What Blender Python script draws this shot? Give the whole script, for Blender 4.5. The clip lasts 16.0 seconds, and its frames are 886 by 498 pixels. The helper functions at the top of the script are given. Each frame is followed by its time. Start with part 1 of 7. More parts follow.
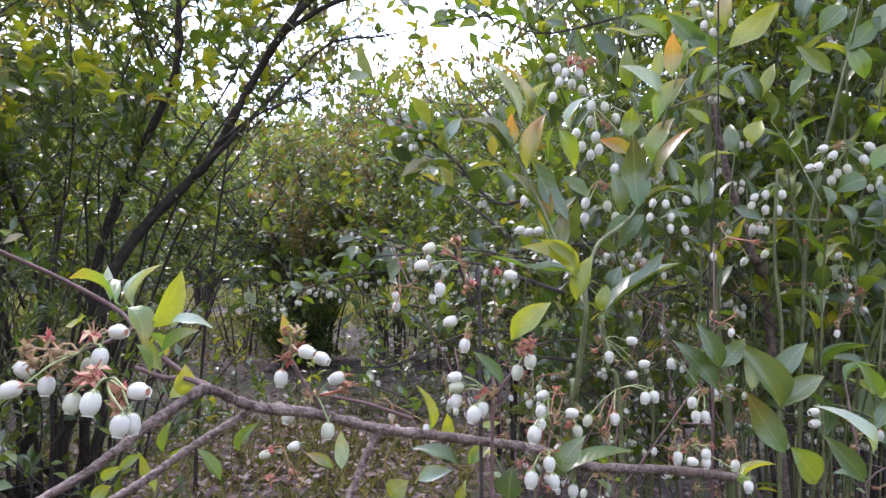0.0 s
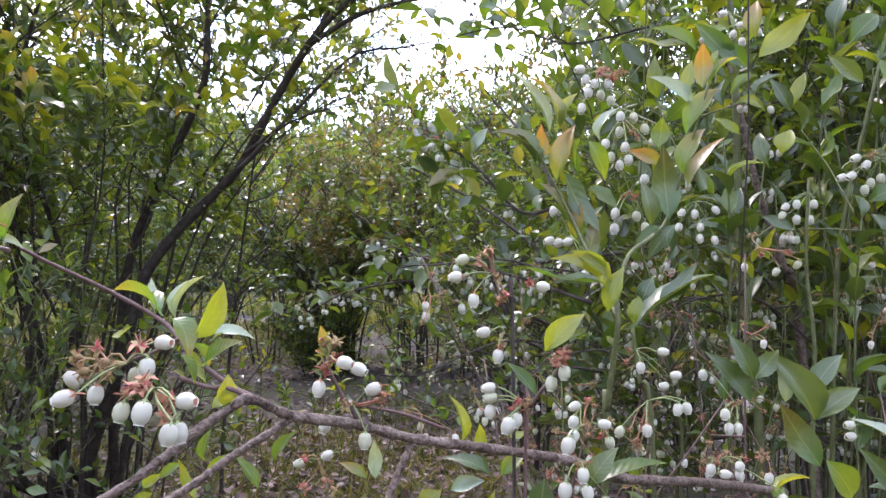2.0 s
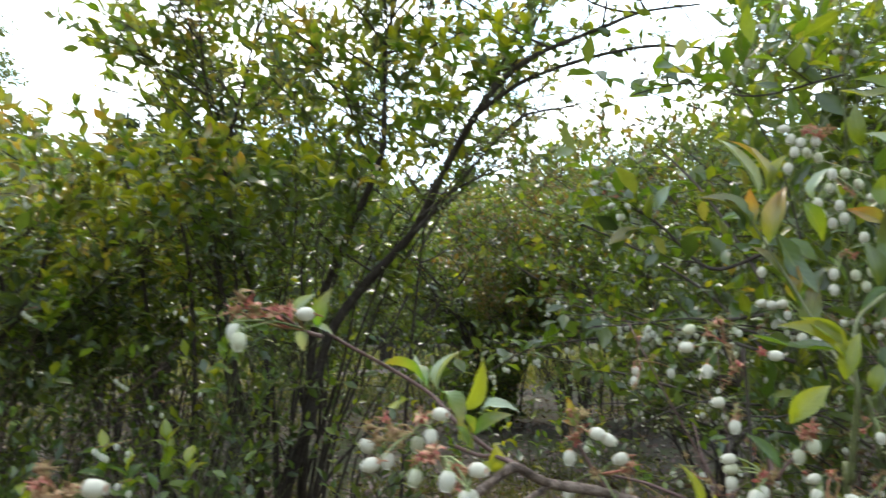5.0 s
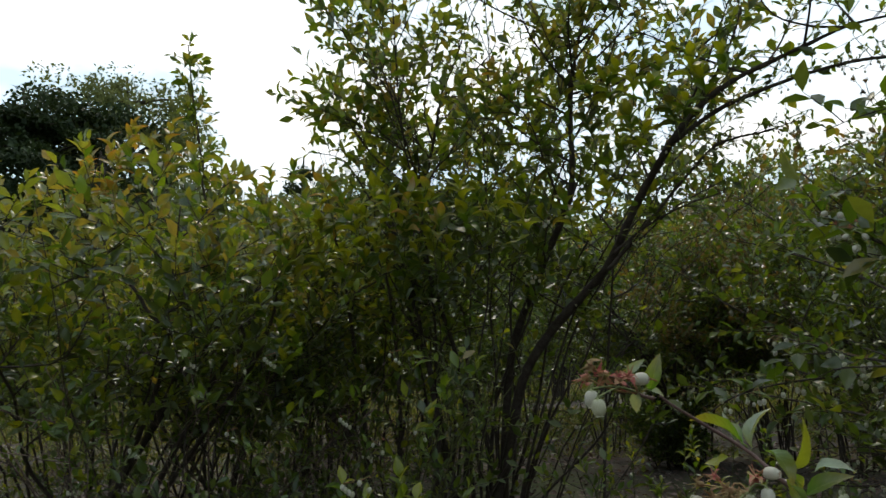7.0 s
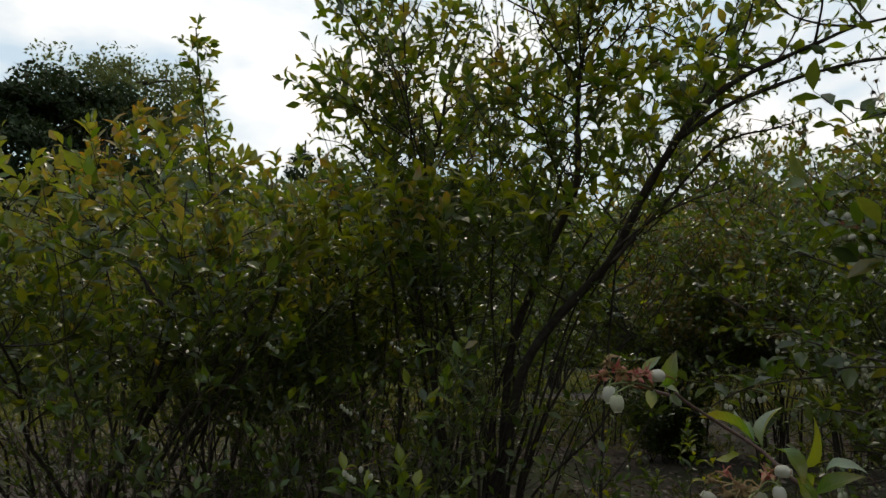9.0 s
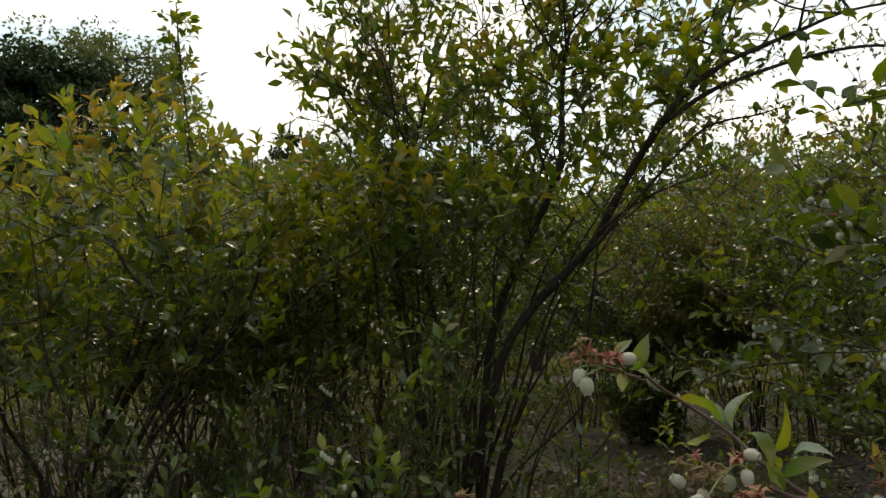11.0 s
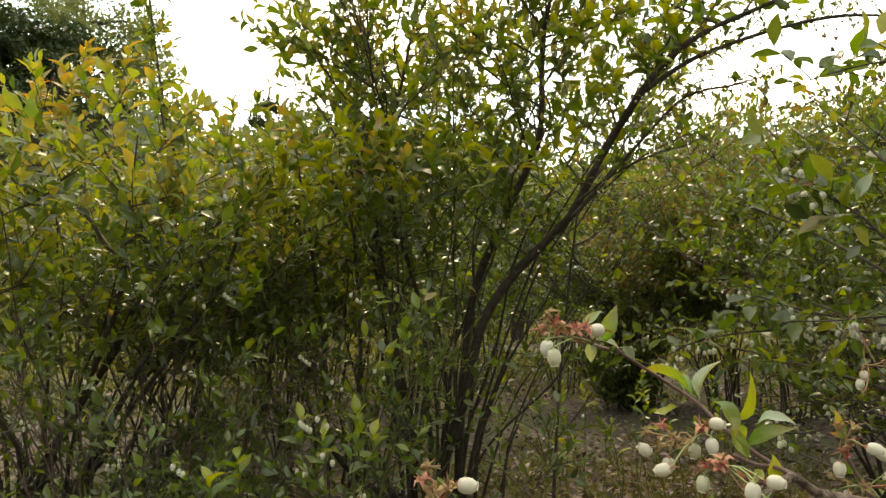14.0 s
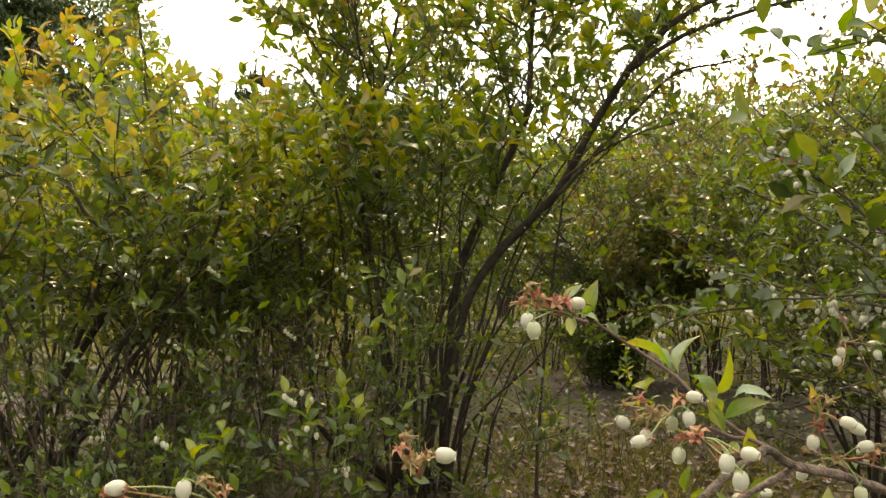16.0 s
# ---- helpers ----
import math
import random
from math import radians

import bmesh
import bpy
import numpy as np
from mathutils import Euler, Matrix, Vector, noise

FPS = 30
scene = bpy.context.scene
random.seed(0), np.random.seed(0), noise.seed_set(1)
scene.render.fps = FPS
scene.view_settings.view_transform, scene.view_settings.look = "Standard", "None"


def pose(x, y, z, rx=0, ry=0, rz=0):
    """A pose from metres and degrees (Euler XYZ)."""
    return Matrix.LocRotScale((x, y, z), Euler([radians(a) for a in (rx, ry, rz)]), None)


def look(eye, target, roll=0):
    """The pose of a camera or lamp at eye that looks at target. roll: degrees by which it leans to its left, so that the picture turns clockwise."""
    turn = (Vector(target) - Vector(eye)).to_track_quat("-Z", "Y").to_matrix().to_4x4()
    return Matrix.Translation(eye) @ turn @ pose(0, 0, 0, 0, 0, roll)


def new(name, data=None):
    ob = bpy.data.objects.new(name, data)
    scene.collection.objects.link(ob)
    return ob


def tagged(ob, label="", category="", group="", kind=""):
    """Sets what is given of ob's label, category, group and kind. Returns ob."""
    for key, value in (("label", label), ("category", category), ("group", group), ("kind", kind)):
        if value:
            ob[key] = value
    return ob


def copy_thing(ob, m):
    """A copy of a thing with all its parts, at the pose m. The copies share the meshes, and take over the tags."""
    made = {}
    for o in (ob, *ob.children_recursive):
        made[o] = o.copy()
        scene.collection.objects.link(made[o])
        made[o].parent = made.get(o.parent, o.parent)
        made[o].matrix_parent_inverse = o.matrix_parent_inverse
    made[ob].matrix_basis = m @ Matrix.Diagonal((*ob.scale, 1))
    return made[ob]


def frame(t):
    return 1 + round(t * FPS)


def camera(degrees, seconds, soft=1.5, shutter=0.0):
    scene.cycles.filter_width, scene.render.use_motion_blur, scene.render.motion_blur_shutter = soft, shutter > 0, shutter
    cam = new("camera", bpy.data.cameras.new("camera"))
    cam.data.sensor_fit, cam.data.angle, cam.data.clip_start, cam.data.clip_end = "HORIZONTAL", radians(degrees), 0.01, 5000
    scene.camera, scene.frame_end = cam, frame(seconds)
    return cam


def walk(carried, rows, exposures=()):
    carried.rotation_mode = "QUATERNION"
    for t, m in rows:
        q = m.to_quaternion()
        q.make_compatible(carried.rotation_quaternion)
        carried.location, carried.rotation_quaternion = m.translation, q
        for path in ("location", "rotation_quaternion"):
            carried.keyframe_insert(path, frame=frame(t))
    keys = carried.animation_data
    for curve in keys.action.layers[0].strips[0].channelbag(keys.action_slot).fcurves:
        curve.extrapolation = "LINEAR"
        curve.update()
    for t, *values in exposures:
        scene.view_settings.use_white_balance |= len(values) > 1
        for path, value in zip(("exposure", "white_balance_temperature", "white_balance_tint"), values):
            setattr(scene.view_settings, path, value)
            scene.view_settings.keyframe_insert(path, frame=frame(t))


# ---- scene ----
cam = camera(65.2, 16.0, soft=1.45, shutter=0.5)
PATH = [
    (0.0, (0.0000, 0.0000, 0.6200), (-0.0211, 1.9997, 0.6497), -0.24),
    (0.5, (-0.0003, -0.0013, 0.6215), (-0.0248, 1.9980, 0.6693), -0.17),
    (1.0, (-0.0011, -0.0018, 0.6216), (-0.0479, 1.9971, 0.6701), -0.21),
    (1.5, (-0.0044, -0.0028, 0.6213), (-0.0708, 1.9954, 0.6760), -0.20),
    (2.0, (-0.0068, -0.0042, 0.6218), (-0.0891, 1.9934, 0.6758), -0.22),
    (2.5, (-0.0089, -0.0054, 0.6223), (-0.1076, 1.9912, 0.6834), -0.19),
    (3.0, (-0.0104, -0.0068, 0.6230), (-0.1233, 1.9889, 0.6903), -0.10),
    (3.5, (-0.0133, -0.0094, 0.6258), (-0.1471, 1.9840, 0.7181), -0.20),
    (4.0, (-0.0191, -0.0142, 0.6304), (-0.2027, 1.9724, 0.7711), -0.26),
    (4.5, (-0.0310, -0.0226, 0.6325), (-0.3319, 1.9473, 0.8022), -0.55),
    (5.0, (-0.0490, -0.0410, 0.6352), (-0.5525, 1.8837, 0.8405), -1.20),
    (5.2, (-0.0577, -0.0486, 0.6372), (-0.6252, 1.8557, 0.8644), -1.36),
    (7.3, (-0.1152, -0.1094, 0.6545), (-1.0597, 1.6270, 0.9596), -1.89),
    (7.5, (-0.1175, -0.1126, 0.6548), (-1.0698, 1.6205, 0.9539), -1.56),
    (8.0, (-0.1201, -0.1170, 0.6551), (-1.0873, 1.6098, 0.9425), -1.33),
    (8.5, (-0.1211, -0.1161, 0.6553), (-1.0687, 1.6247, 0.9234), -1.18),
    (9.0, (-0.1189, -0.1117, 0.6556), (-1.0436, 1.6400, 0.9319), -0.82),
    (11.5, (-0.1157, -0.1019, 0.6541), (-0.9974, 1.6812, 0.8611), -0.35),
    (12.0, (-0.1154, -0.0999, 0.6533), (-0.9884, 1.6898, 0.8403), -0.48),
    (12.5, (-0.1145, -0.0990, 0.6538), (-0.9793, 1.6966, 0.8210), -0.58),
    (13.0, (-0.1127, -0.0975, 0.6549), (-0.9705, 1.7028, 0.8065), -0.59),
    (13.5, (-0.1108, -0.0970, 0.6569), (-0.9647, 1.7054, 0.8071), -0.72),
    (14.0, (-0.1115, -0.0977, 0.6562), (-0.9570, 1.7096, 0.7939), -0.42),
    (14.5, (-0.1118, -0.0974, 0.6547), (-0.9549, 1.7116, 0.7847), -0.19),
    (15.0, (-0.1124, -0.0972, 0.6531), (-0.9474, 1.7166, 0.7662), -0.04),
    (15.5, (-0.1117, -0.0959, 0.6521), (-0.9344, 1.7246, 0.7460), 0.06),
    (16.0, (-0.1094, -0.0953, 0.6541), (-0.9237, 1.7301, 0.7244), 0.09),
]
EXPOSURES = [(0.0, 0.67, 5950, 34), (3.5, 0.64, 6300, 24), (5.2, 0.1, 6650, 10), (7.3, -1.44, 6950, 10), (9.0, -1.76, 7250, 12), (11.3, -1.1, 8050, 12), (13.0, -0.31, 8800, 13), (16.0, 0.29, 9900, 14)]
walk(cam, [(t, look(eye, target, roll)) for t, eye, target, roll in PATH], EXPOSURES)

# ---- light ----
world = bpy.data.worlds.new("sky")
scene.world = world
world.use_nodes = True
wt = world.node_tree
wt.nodes.clear()
w_out = wt.nodes.new("ShaderNodeOutputWorld")
w_bg = wt.nodes.new("ShaderNodeBackground")
w_sky = wt.nodes.new("ShaderNodeTexSky")
w_sky.sky_type, w_sky.sun_disc = "NISHITA", False
SUN_EL, SUN_AZ = 48.0, -32.0          # degrees; azimuth from +y towards +x
w_sky.sun_elevation, w_sky.sun_rotation = radians(SUN_EL), radians(SUN_AZ)
w_sky.dust_density = 1.2
w_co = wt.nodes.new("ShaderNodeTexCoord")
w_map = wt.nodes.new("ShaderNodeMapping")
w_map.inputs["Scale"].default_value = (1.0, 1.0, 2.4)
w_noise = wt.nodes.new("ShaderNodeTexNoise")
w_noise.inputs["Scale"].default_value, w_noise.inputs["Detail"].default_value, w_noise.inputs["Roughness"].default_value = 2.6, 7.0, 0.55
w_ramp = wt.nodes.new("ShaderNodeValToRGB")
w_ramp.color_ramp.elements[0].position, w_ramp.color_ramp.elements[1].position = 0.44, 0.66
w_ramp.color_ramp.elements[0].color = (0.1, 0.1, 0.1, 1)
w_mix = wt.nodes.new("ShaderNodeMix")
w_mix.data_type = "RGBA"
# thin cloud, brightest round the sun
w_dot = wt.nodes.new("ShaderNodeVectorMath")
w_dot.operation = "DOT_PRODUCT"
w_dot.inputs[1].default_value = (math.sin(radians(SUN_AZ)) * math.cos(radians(SUN_EL)), math.cos(radians(SUN_AZ)) * math.cos(radians(SUN_EL)), math.sin(radians(SUN_EL)))
w_glow = wt.nodes.new("ShaderNodeMapRange")
w_glow.inputs["From Min"].default_value, w_glow.inputs["From Max"].default_value = -0.3, 0.95
w_glow.inputs["To Min"].default_value, w_glow.inputs["To Max"].default_value = 0.6, 1.0
w_cloud = wt.nodes.new("ShaderNodeMix")
w_cloud.data_type, w_cloud.blend_type = "RGBA", "MULTIPLY"
w_cloud.inputs[0].default_value = 1.0
w_cloud.inputs[6].default_value = (38.0, 38.5, 39.0, 1)
wt.links.new(w_co.outputs["Generated"], w_dot.inputs[0])
wt.links.new(w_dot.outputs["Value"], w_glow.inputs["Value"])
wt.links.new(w_glow.outputs[0], w_cloud.inputs[7])
wt.links.new(w_cloud.outputs[2], w_mix.inputs[7])
wt.links.new(w_co.outputs["Generated"], w_map.inputs["Vector"])
wt.links.new(w_map.outputs["Vector"], w_noise.inputs["Vector"])
wt.links.new(w_noise.outputs["Fac"], w_ramp.inputs["Fac"])
wt.links.new(w_ramp.outputs["Color"], w_mix.inputs[0])
w_haze = wt.nodes.new("ShaderNodeMix")
w_haze.data_type, w_haze.blend_type = "RGBA", "ADD"
w_haze.inputs[0].default_value = 1.0
w_haze.inputs[7].default_value = (11.0, 16.5, 21.0, 1)   # blue haze between the clouds
wt.links.new(w_sky.outputs["Color"], w_haze.inputs[6])
wt.links.new(w_haze.outputs[2], w_mix.inputs[6])
wt.links.new(w_mix.outputs[2], w_bg.inputs["Color"])
w_bg.inputs["Strength"].default_value = 0.11
wt.links.new(w_bg.outputs["Background"], w_out.inputs["Surface"])

sun = bpy.data.lights.new("sun", "SUN")
sun.energy, sun.angle, sun.color = 3.2, radians(6.0), (1.0, 0.93, 0.8)
sun_ob = new("sun", sun)
sx, sy, sz = math.sin(radians(SUN_AZ)) * math.cos(radians(SUN_EL)), math.cos(radians(SUN_AZ)) * math.cos(radians(SUN_EL)), math.sin(radians(SUN_EL))
sun_ob.matrix_world = look((sx * 30, sy * 30, sz * 30), (0, 0, 0))


# ---- materials ----
def shader(name):
    m = bpy.data.materials.new(name)
    m.use_nodes = True
    nt = m.node_tree
    nt.nodes.clear()
    return m, nt, nt.nodes.new("ShaderNodeOutputMaterial")


def ramp(nt, stops):
    r = nt.nodes.new("ShaderNodeValToRGB")
    el = r.color_ramp.elements
    while len(el) < len(stops):
        el.new(0.5)
    for e, (p, c) in zip(el, stops):
        e.position, e.color = p, (*c, 1)
    return r


def noise_tex(nt, scale, detail=4.0, coord="Object"):
    co = nt.nodes.new("ShaderNodeTexCoord")
    n = nt.nodes.new("ShaderNodeTexNoise")
    n.inputs["Scale"].default_value, n.inputs["Detail"].default_value = scale, detail
    nt.links.new(co.outputs[coord], n.inputs["Vector"])
    return n


PLAIN = [(0.0, (0.9, 1.0, 0.9)), (1.0, (1.1, 1.02, 1.0))]
WARM_TIP = [(0.0, (0.55, 1.05, 0.8)), (0.55, (0.95, 1.0, 0.9)), (1.0, (1.25, 0.85, 1.0))]


def leaf_material(name, stops, single, translucent=0.48, rough=0.31, sheen=0.7, foot=PLAIN):
    """A leaf that lets light through; each leaf takes its own tone from the stops. single: one object to a leaf."""
    m, nt, out = shader(name)
    if single:
        rnd = nt.nodes.new("ShaderNodeObjectInfo").outputs["Random"]
    else:
        rnd = nt.nodes.new("ShaderNodeNewGeometry").outputs["Random Per Island"]
    tone = ramp(nt, stops)
    nt.links.new(rnd, tone.inputs["Fac"])
    blot = noise_tex(nt, 3.0 if single else 90.0, 5.0)
    colour = tone.outputs["Color"]
    relief = blot.outputs["Fac"]
    if single:
        # along the leaf: greener at its foot, warmer at the tip; a pale midrib and slanting side veins
        co = nt.nodes.new("ShaderNodeTexCoord")
        xyz = nt.nodes.new("ShaderNodeSeparateXYZ")
        nt.links.new(co.outputs["Object"], xyz.inputs[0])
        hue = nt.nodes.new("ShaderNodeMix")
        hue.data_type, hue.blend_type = "RGBA", "MULTIPLY"
        hue.inputs[0].default_value = 1.0
        along = ramp(nt, foot)
        nt.links.new(xyz.outputs["Y"], along.inputs["Fac"])
        nt.links.new(colour, hue.inputs[6])
        nt.links.new(along.outputs["Color"], hue.inputs[7])
        ab = nt.nodes.new("ShaderNodeMath")
        ab.operation = "ABSOLUTE"
        nt.links.new(xyz.outputs["X"], ab.inputs[0])
        rib = ramp(nt, [(0.012, (1, 1, 1)), (0.035, (0, 0, 0))])
        nt.links.new(ab.outputs[0], rib.inputs["Fac"])
        pale = nt.nodes.new("ShaderNodeMix")
        pale.data_type = "RGBA"
        pale.inputs[7].default_value = (0.3, 0.33, 0.12, 1)
        damp = nt.nodes.new("ShaderNodeMath")
        damp.operation = "MULTIPLY"
        damp.inputs[1].default_value = 0.22
        nt.links.new(rib.outputs["Color"], damp.inputs[0])
        nt.links.new(damp.outputs[0], pale.inputs[0])
        nt.links.new(hue.outputs[2], pale.inputs[6])
        colour = pale.outputs[2]
        slant = nt.nodes.new("ShaderNodeMath")
        slant.operation = "MULTIPLY_ADD"
        slant.inputs[1].default_value = -0.45
        nt.links.new(ab.outputs[0], slant.inputs[0])
        nt.links.new(xyz.outputs["Y"], slant.inputs[2])
        vein = nt.nodes.new("ShaderNodeMath")
        vein.operation = "PINGPONG"
        vein.inputs[1].default_value = 0.06
        nt.links.new(slant.outputs[0], vein.inputs[0])
        both = nt.nodes.new("ShaderNodeMath")
        both.operation = "MULTIPLY_ADD"
        both.inputs[1].default_value = 5.0
        nt.links.new(vein.outputs[0], both.inputs[0])
        nt.links.new(blot.outputs["Fac"], both.inputs[2])
        relief = both.outputs[0]
    mul = nt.nodes.new("ShaderNodeMix")
    mul.data_type, mul.blend_type = "RGBA", "MULTIPLY"
    mul.inputs[0].default_value = 0.55
    shade = ramp(nt, [(0.3, (0.62, 0.66, 0.6)), (0.65, (1.0, 1.0, 1.0))])
    nt.links.new(blot.outputs["Fac"], shade.inputs["Fac"])
    nt.links.new(colour, mul.inputs[6])
    nt.links.new(shade.outputs["Color"], mul.inputs[7])
    bs = nt.nodes.new("ShaderNodeBsdfPrincipled")
    bs.inputs["Roughness"].default_value = rough + (0.04 if single else 0.0)
    bs.inputs["Specular IOR Level"].default_value = sheen * (0.85 if single else 1.0)
    nt.links.new(mul.outputs[2], bs.inputs["Base Color"])
    tr = nt.nodes.new("ShaderNodeBsdfTranslucent")
    gain = nt.nodes.new("ShaderNodeMix")
    gain.data_type, gain.blend_type = "RGBA", "MULTIPLY"
    gain.inputs[0].default_value = 1.0
    gain.inputs[7].default_value = (2.3, 2.05, 0.6, 1)
    nt.links.new(mul.outputs[2], gain.inputs[6])
    nt.links.new(gain.outputs[2], tr.inputs["Color"])
    mx = nt.nodes.new("ShaderNodeMixShader")
    mx.inputs[0].default_value = translucent
    nt.links.new(bs.outputs[0], mx.inputs[1])
    nt.links.new(tr.outputs[0], mx.inputs[2])
    nt.links.new(mx.outputs[0], out.inputs["Surface"])
    bump = nt.nodes.new("ShaderNodeBump")
    bump.inputs["Strength"].default_value, bump.inputs["Distance"].default_value = 0.2, 0.002
    nt.links.new(relief, bump.inputs["Height"])
    nt.links.new(bump.outputs["Normal"], bs.inputs["Normal"])
    return m


def rough_material(name, stops, scale, rough=0.85, bump_strength=0.5, bump_distance=0.003, fine=6.0, translucent=0.0):
    """A matt surface with broad patches and fine grain."""
    m, nt, out = shader(name)
    broad, grain = noise_tex(nt, scale, 6.0), noise_tex(nt, scale * fine, 4.0)
    add = nt.nodes.new("ShaderNodeMath")
    add.operation = "MULTIPLY_ADD"
    add.inputs[1].default_value = 0.45
    sub = nt.nodes.new("ShaderNodeMath")
    sub.operation = "MULTIPLY"
    sub.inputs[1].default_value = 0.55
    nt.links.new(broad.outputs["Fac"], sub.inputs[0])
    nt.links.new(grain.outputs["Fac"], add.inputs[0])
    nt.links.new(sub.outputs[0], add.inputs[2])
    tone = ramp(nt, stops)
    nt.links.new(add.outputs[0], tone.inputs["Fac"])
    bs = nt.nodes.new("ShaderNodeBsdfPrincipled")
    bs.inputs["Roughness"].default_value = rough
    bs.inputs["Specular IOR Level"].default_value = 0.3
    nt.links.new(tone.outputs["Color"], bs.inputs["Base Color"])
    bump = nt.nodes.new("ShaderNodeBump")
    bump.inputs["Strength"].default_value, bump.inputs["Distance"].default_value = bump_strength, bump_distance
    nt.links.new(add.outputs[0], bump.inputs["Height"])
    nt.links.new(bump.outputs["Normal"], bs.inputs["Normal"])
    if translucent:
        tr = nt.nodes.new("ShaderNodeBsdfTranslucent")
        nt.links.new(tone.outputs["Color"], tr.inputs["Color"])
        mx = nt.nodes.new("ShaderNodeMixShader")
        mx.inputs[0].default_value = translucent
        nt.links.new(bs.outputs[0], mx.inputs[1])
        nt.links.new(tr.outputs[0], mx.inputs[2])
        nt.links.new(mx.outputs[0], out.inputs["Surface"])
    else:
        nt.links.new(bs.outputs[0], out.inputs["Surface"])
    return m


GREEN = [(0.0, (0.041, 0.08, 0.0106)), (0.45, (0.0684, 0.12, 0.0141)), (0.8, (0.1094, 0.152, 0.0176)), (1.0, (0.1642, 0.176, 0.022))]
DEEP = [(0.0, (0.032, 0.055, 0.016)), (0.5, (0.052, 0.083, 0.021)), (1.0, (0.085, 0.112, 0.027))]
YOUNG = [(0.0, (0.105, 0.145, 0.028)), (0.6, (0.15, 0.165, 0.038)), (1.0, (0.2, 0.155, 0.055))]
LIME = [(0.0, (0.145, 0.18, 0.016)), (1.0, (0.23, 0.24, 0.022))]
PALE = [(0.0, (0.16, 0.21, 0.15)), (1.0, (0.26, 0.3, 0.22))]
BRONZE = [(0.0, (0.19, 0.155, 0.035)), (1.0, (0.28, 0.17, 0.05))]
OLIVE = [(0.0, (0.06, 0.085, 0.018)), (1.0, (0.11, 0.105, 0.025))]
BRIGHT = [(0.0, (0.0638, 0.12, 0.0141)), (0.6, (0.1094, 0.168, 0.0194)), (1.0, (0.1824, 0.216, 0.0264))]
mass_bright = leaf_material("leaf_bright_many", BRIGHT, False)
mass_green = leaf_material("leaf_green_many", GREEN, False)
mass_deep = leaf_material("leaf_deep_many", DEEP, False)
mass_young = leaf_material("leaf_young_many", YOUNG, False)
mass_dusk = leaf_material("leaf_dusky_many", [(0.0, (0.075, 0.08, 0.022)), (0.5, (0.11, 0.085, 0.03)), (1.0, (0.16, 0.1, 0.05))], False, 0.4)
one = {
    "green": leaf_material("leaf_green", GREEN, True), "deep": leaf_material("leaf_deep", DEEP, True, 0.28),
    "young": leaf_material("leaf_young", YOUNG, True, foot=WARM_TIP), "lime": leaf_material("leaf_lime", LIME, True, 0.45),
    "pale": leaf_material("leaf_pale_back", PALE, True, 0.25, 0.3, 0.6), "bronze": leaf_material("leaf_bronze", BRONZE, True, 0.4, foot=WARM_TIP),
    "olive": leaf_material("leaf_olive", OLIVE, True, 0.22, foot=WARM_TIP),
}
tree_leaf = leaf_material("tree_leaf", [(0.0, (0.085, 0.11, 0.055)), (1.0, (0.15, 0.175, 0.09))], False, 0.25, 0.6, 0.2)
needle = leaf_material("needle", [(0.0, (0.018, 0.034, 0.013)), (1.0, (0.034, 0.055, 0.02))], False, 0.1, 0.6, 0.2)
bark_dark = rough_material("bark_dark", [(0.3, (0.017, 0.012, 0.01)), (0.46, (0.036, 0.026, 0.021)), (0.58, (0.055, 0.045, 0.035)), (0.72, (0.1, 0.085, 0.066))], 60.0)
bark_grey = rough_material("bark_grey_brown", [(0.34, (0.03, 0.019, 0.014)), (0.46, (0.085, 0.056, 0.042)), (0.55, (0.14, 0.098, 0.076)), (0.66, (0.21, 0.16, 0.13))], 120.0, 0.6, 1.0, 0.0025, 4.0)
stem_red = rough_material("stem_reddish", [(0.3, (0.06, 0.032, 0.028)), (0.7, (0.16, 0.095, 0.08))], 150.0, 0.6, 0.4, 0.001)
stem_green = rough_material("stem_green", [(0.3, (0.04, 0.03, 0.016)), (0.44, (0.065, 0.068, 0.024)), (0.58, (0.09, 0.1, 0.034)), (0.72, (0.13, 0.12, 0.055))], 90.0, 0.6, 0.6, 0.0015)
petal = rough_material("petal_white", [(0.25, (0.38, 0.36, 0.26)), (0.42, (0.52, 0.5, 0.41)), (0.8, (0.63, 0.61, 0.53))], 220.0, 0.45, 0.25, 0.0008, 3.0, 0.4)
petal_old = rough_material("petal_greenish", [(0.3, (0.36, 0.38, 0.22)), (0.5, (0.5, 0.49, 0.35)), (0.7, (0.6, 0.59, 0.47))], 220.0, 0.5, 0.25, 0.0008, 3.0, 0.4)
calyx_red = rough_material("calyx_red", [(0.34, (0.34, 0.045, 0.06)), (0.45, (0.38, 0.12, 0.09)), (0.53, (0.34, 0.18, 0.1)), (0.64, (0.24, 0.22, 0.08))], 200.0, 0.6, 0.3, 0.001, 3.0, 0.3)
calyx_brown = rough_material("calyx_brown", [(0.34, (0.15, 0.07, 0.035)), (0.47, (0.27, 0.16, 0.08)), (0.56, (0.3, 0.23, 0.1)), (0.66, (0.2, 0.23, 0.07))], 160.0, 0.7, 0.3, 0.001, 3.0, 0.3)
calyx_green = rough_material("calyx_green", [(0.3, (0.12, 0.17, 0.06)), (0.7, (0.26, 0.28, 0.12))], 160.0, 0.6, 0.3, 0.001, 3.0, 0.2)
post_white = rough_material("post_white", [(0.3, (0.5, 0.49, 0.45)), (0.7, (0.72, 0.71, 0.67))], 30.0, 0.6)
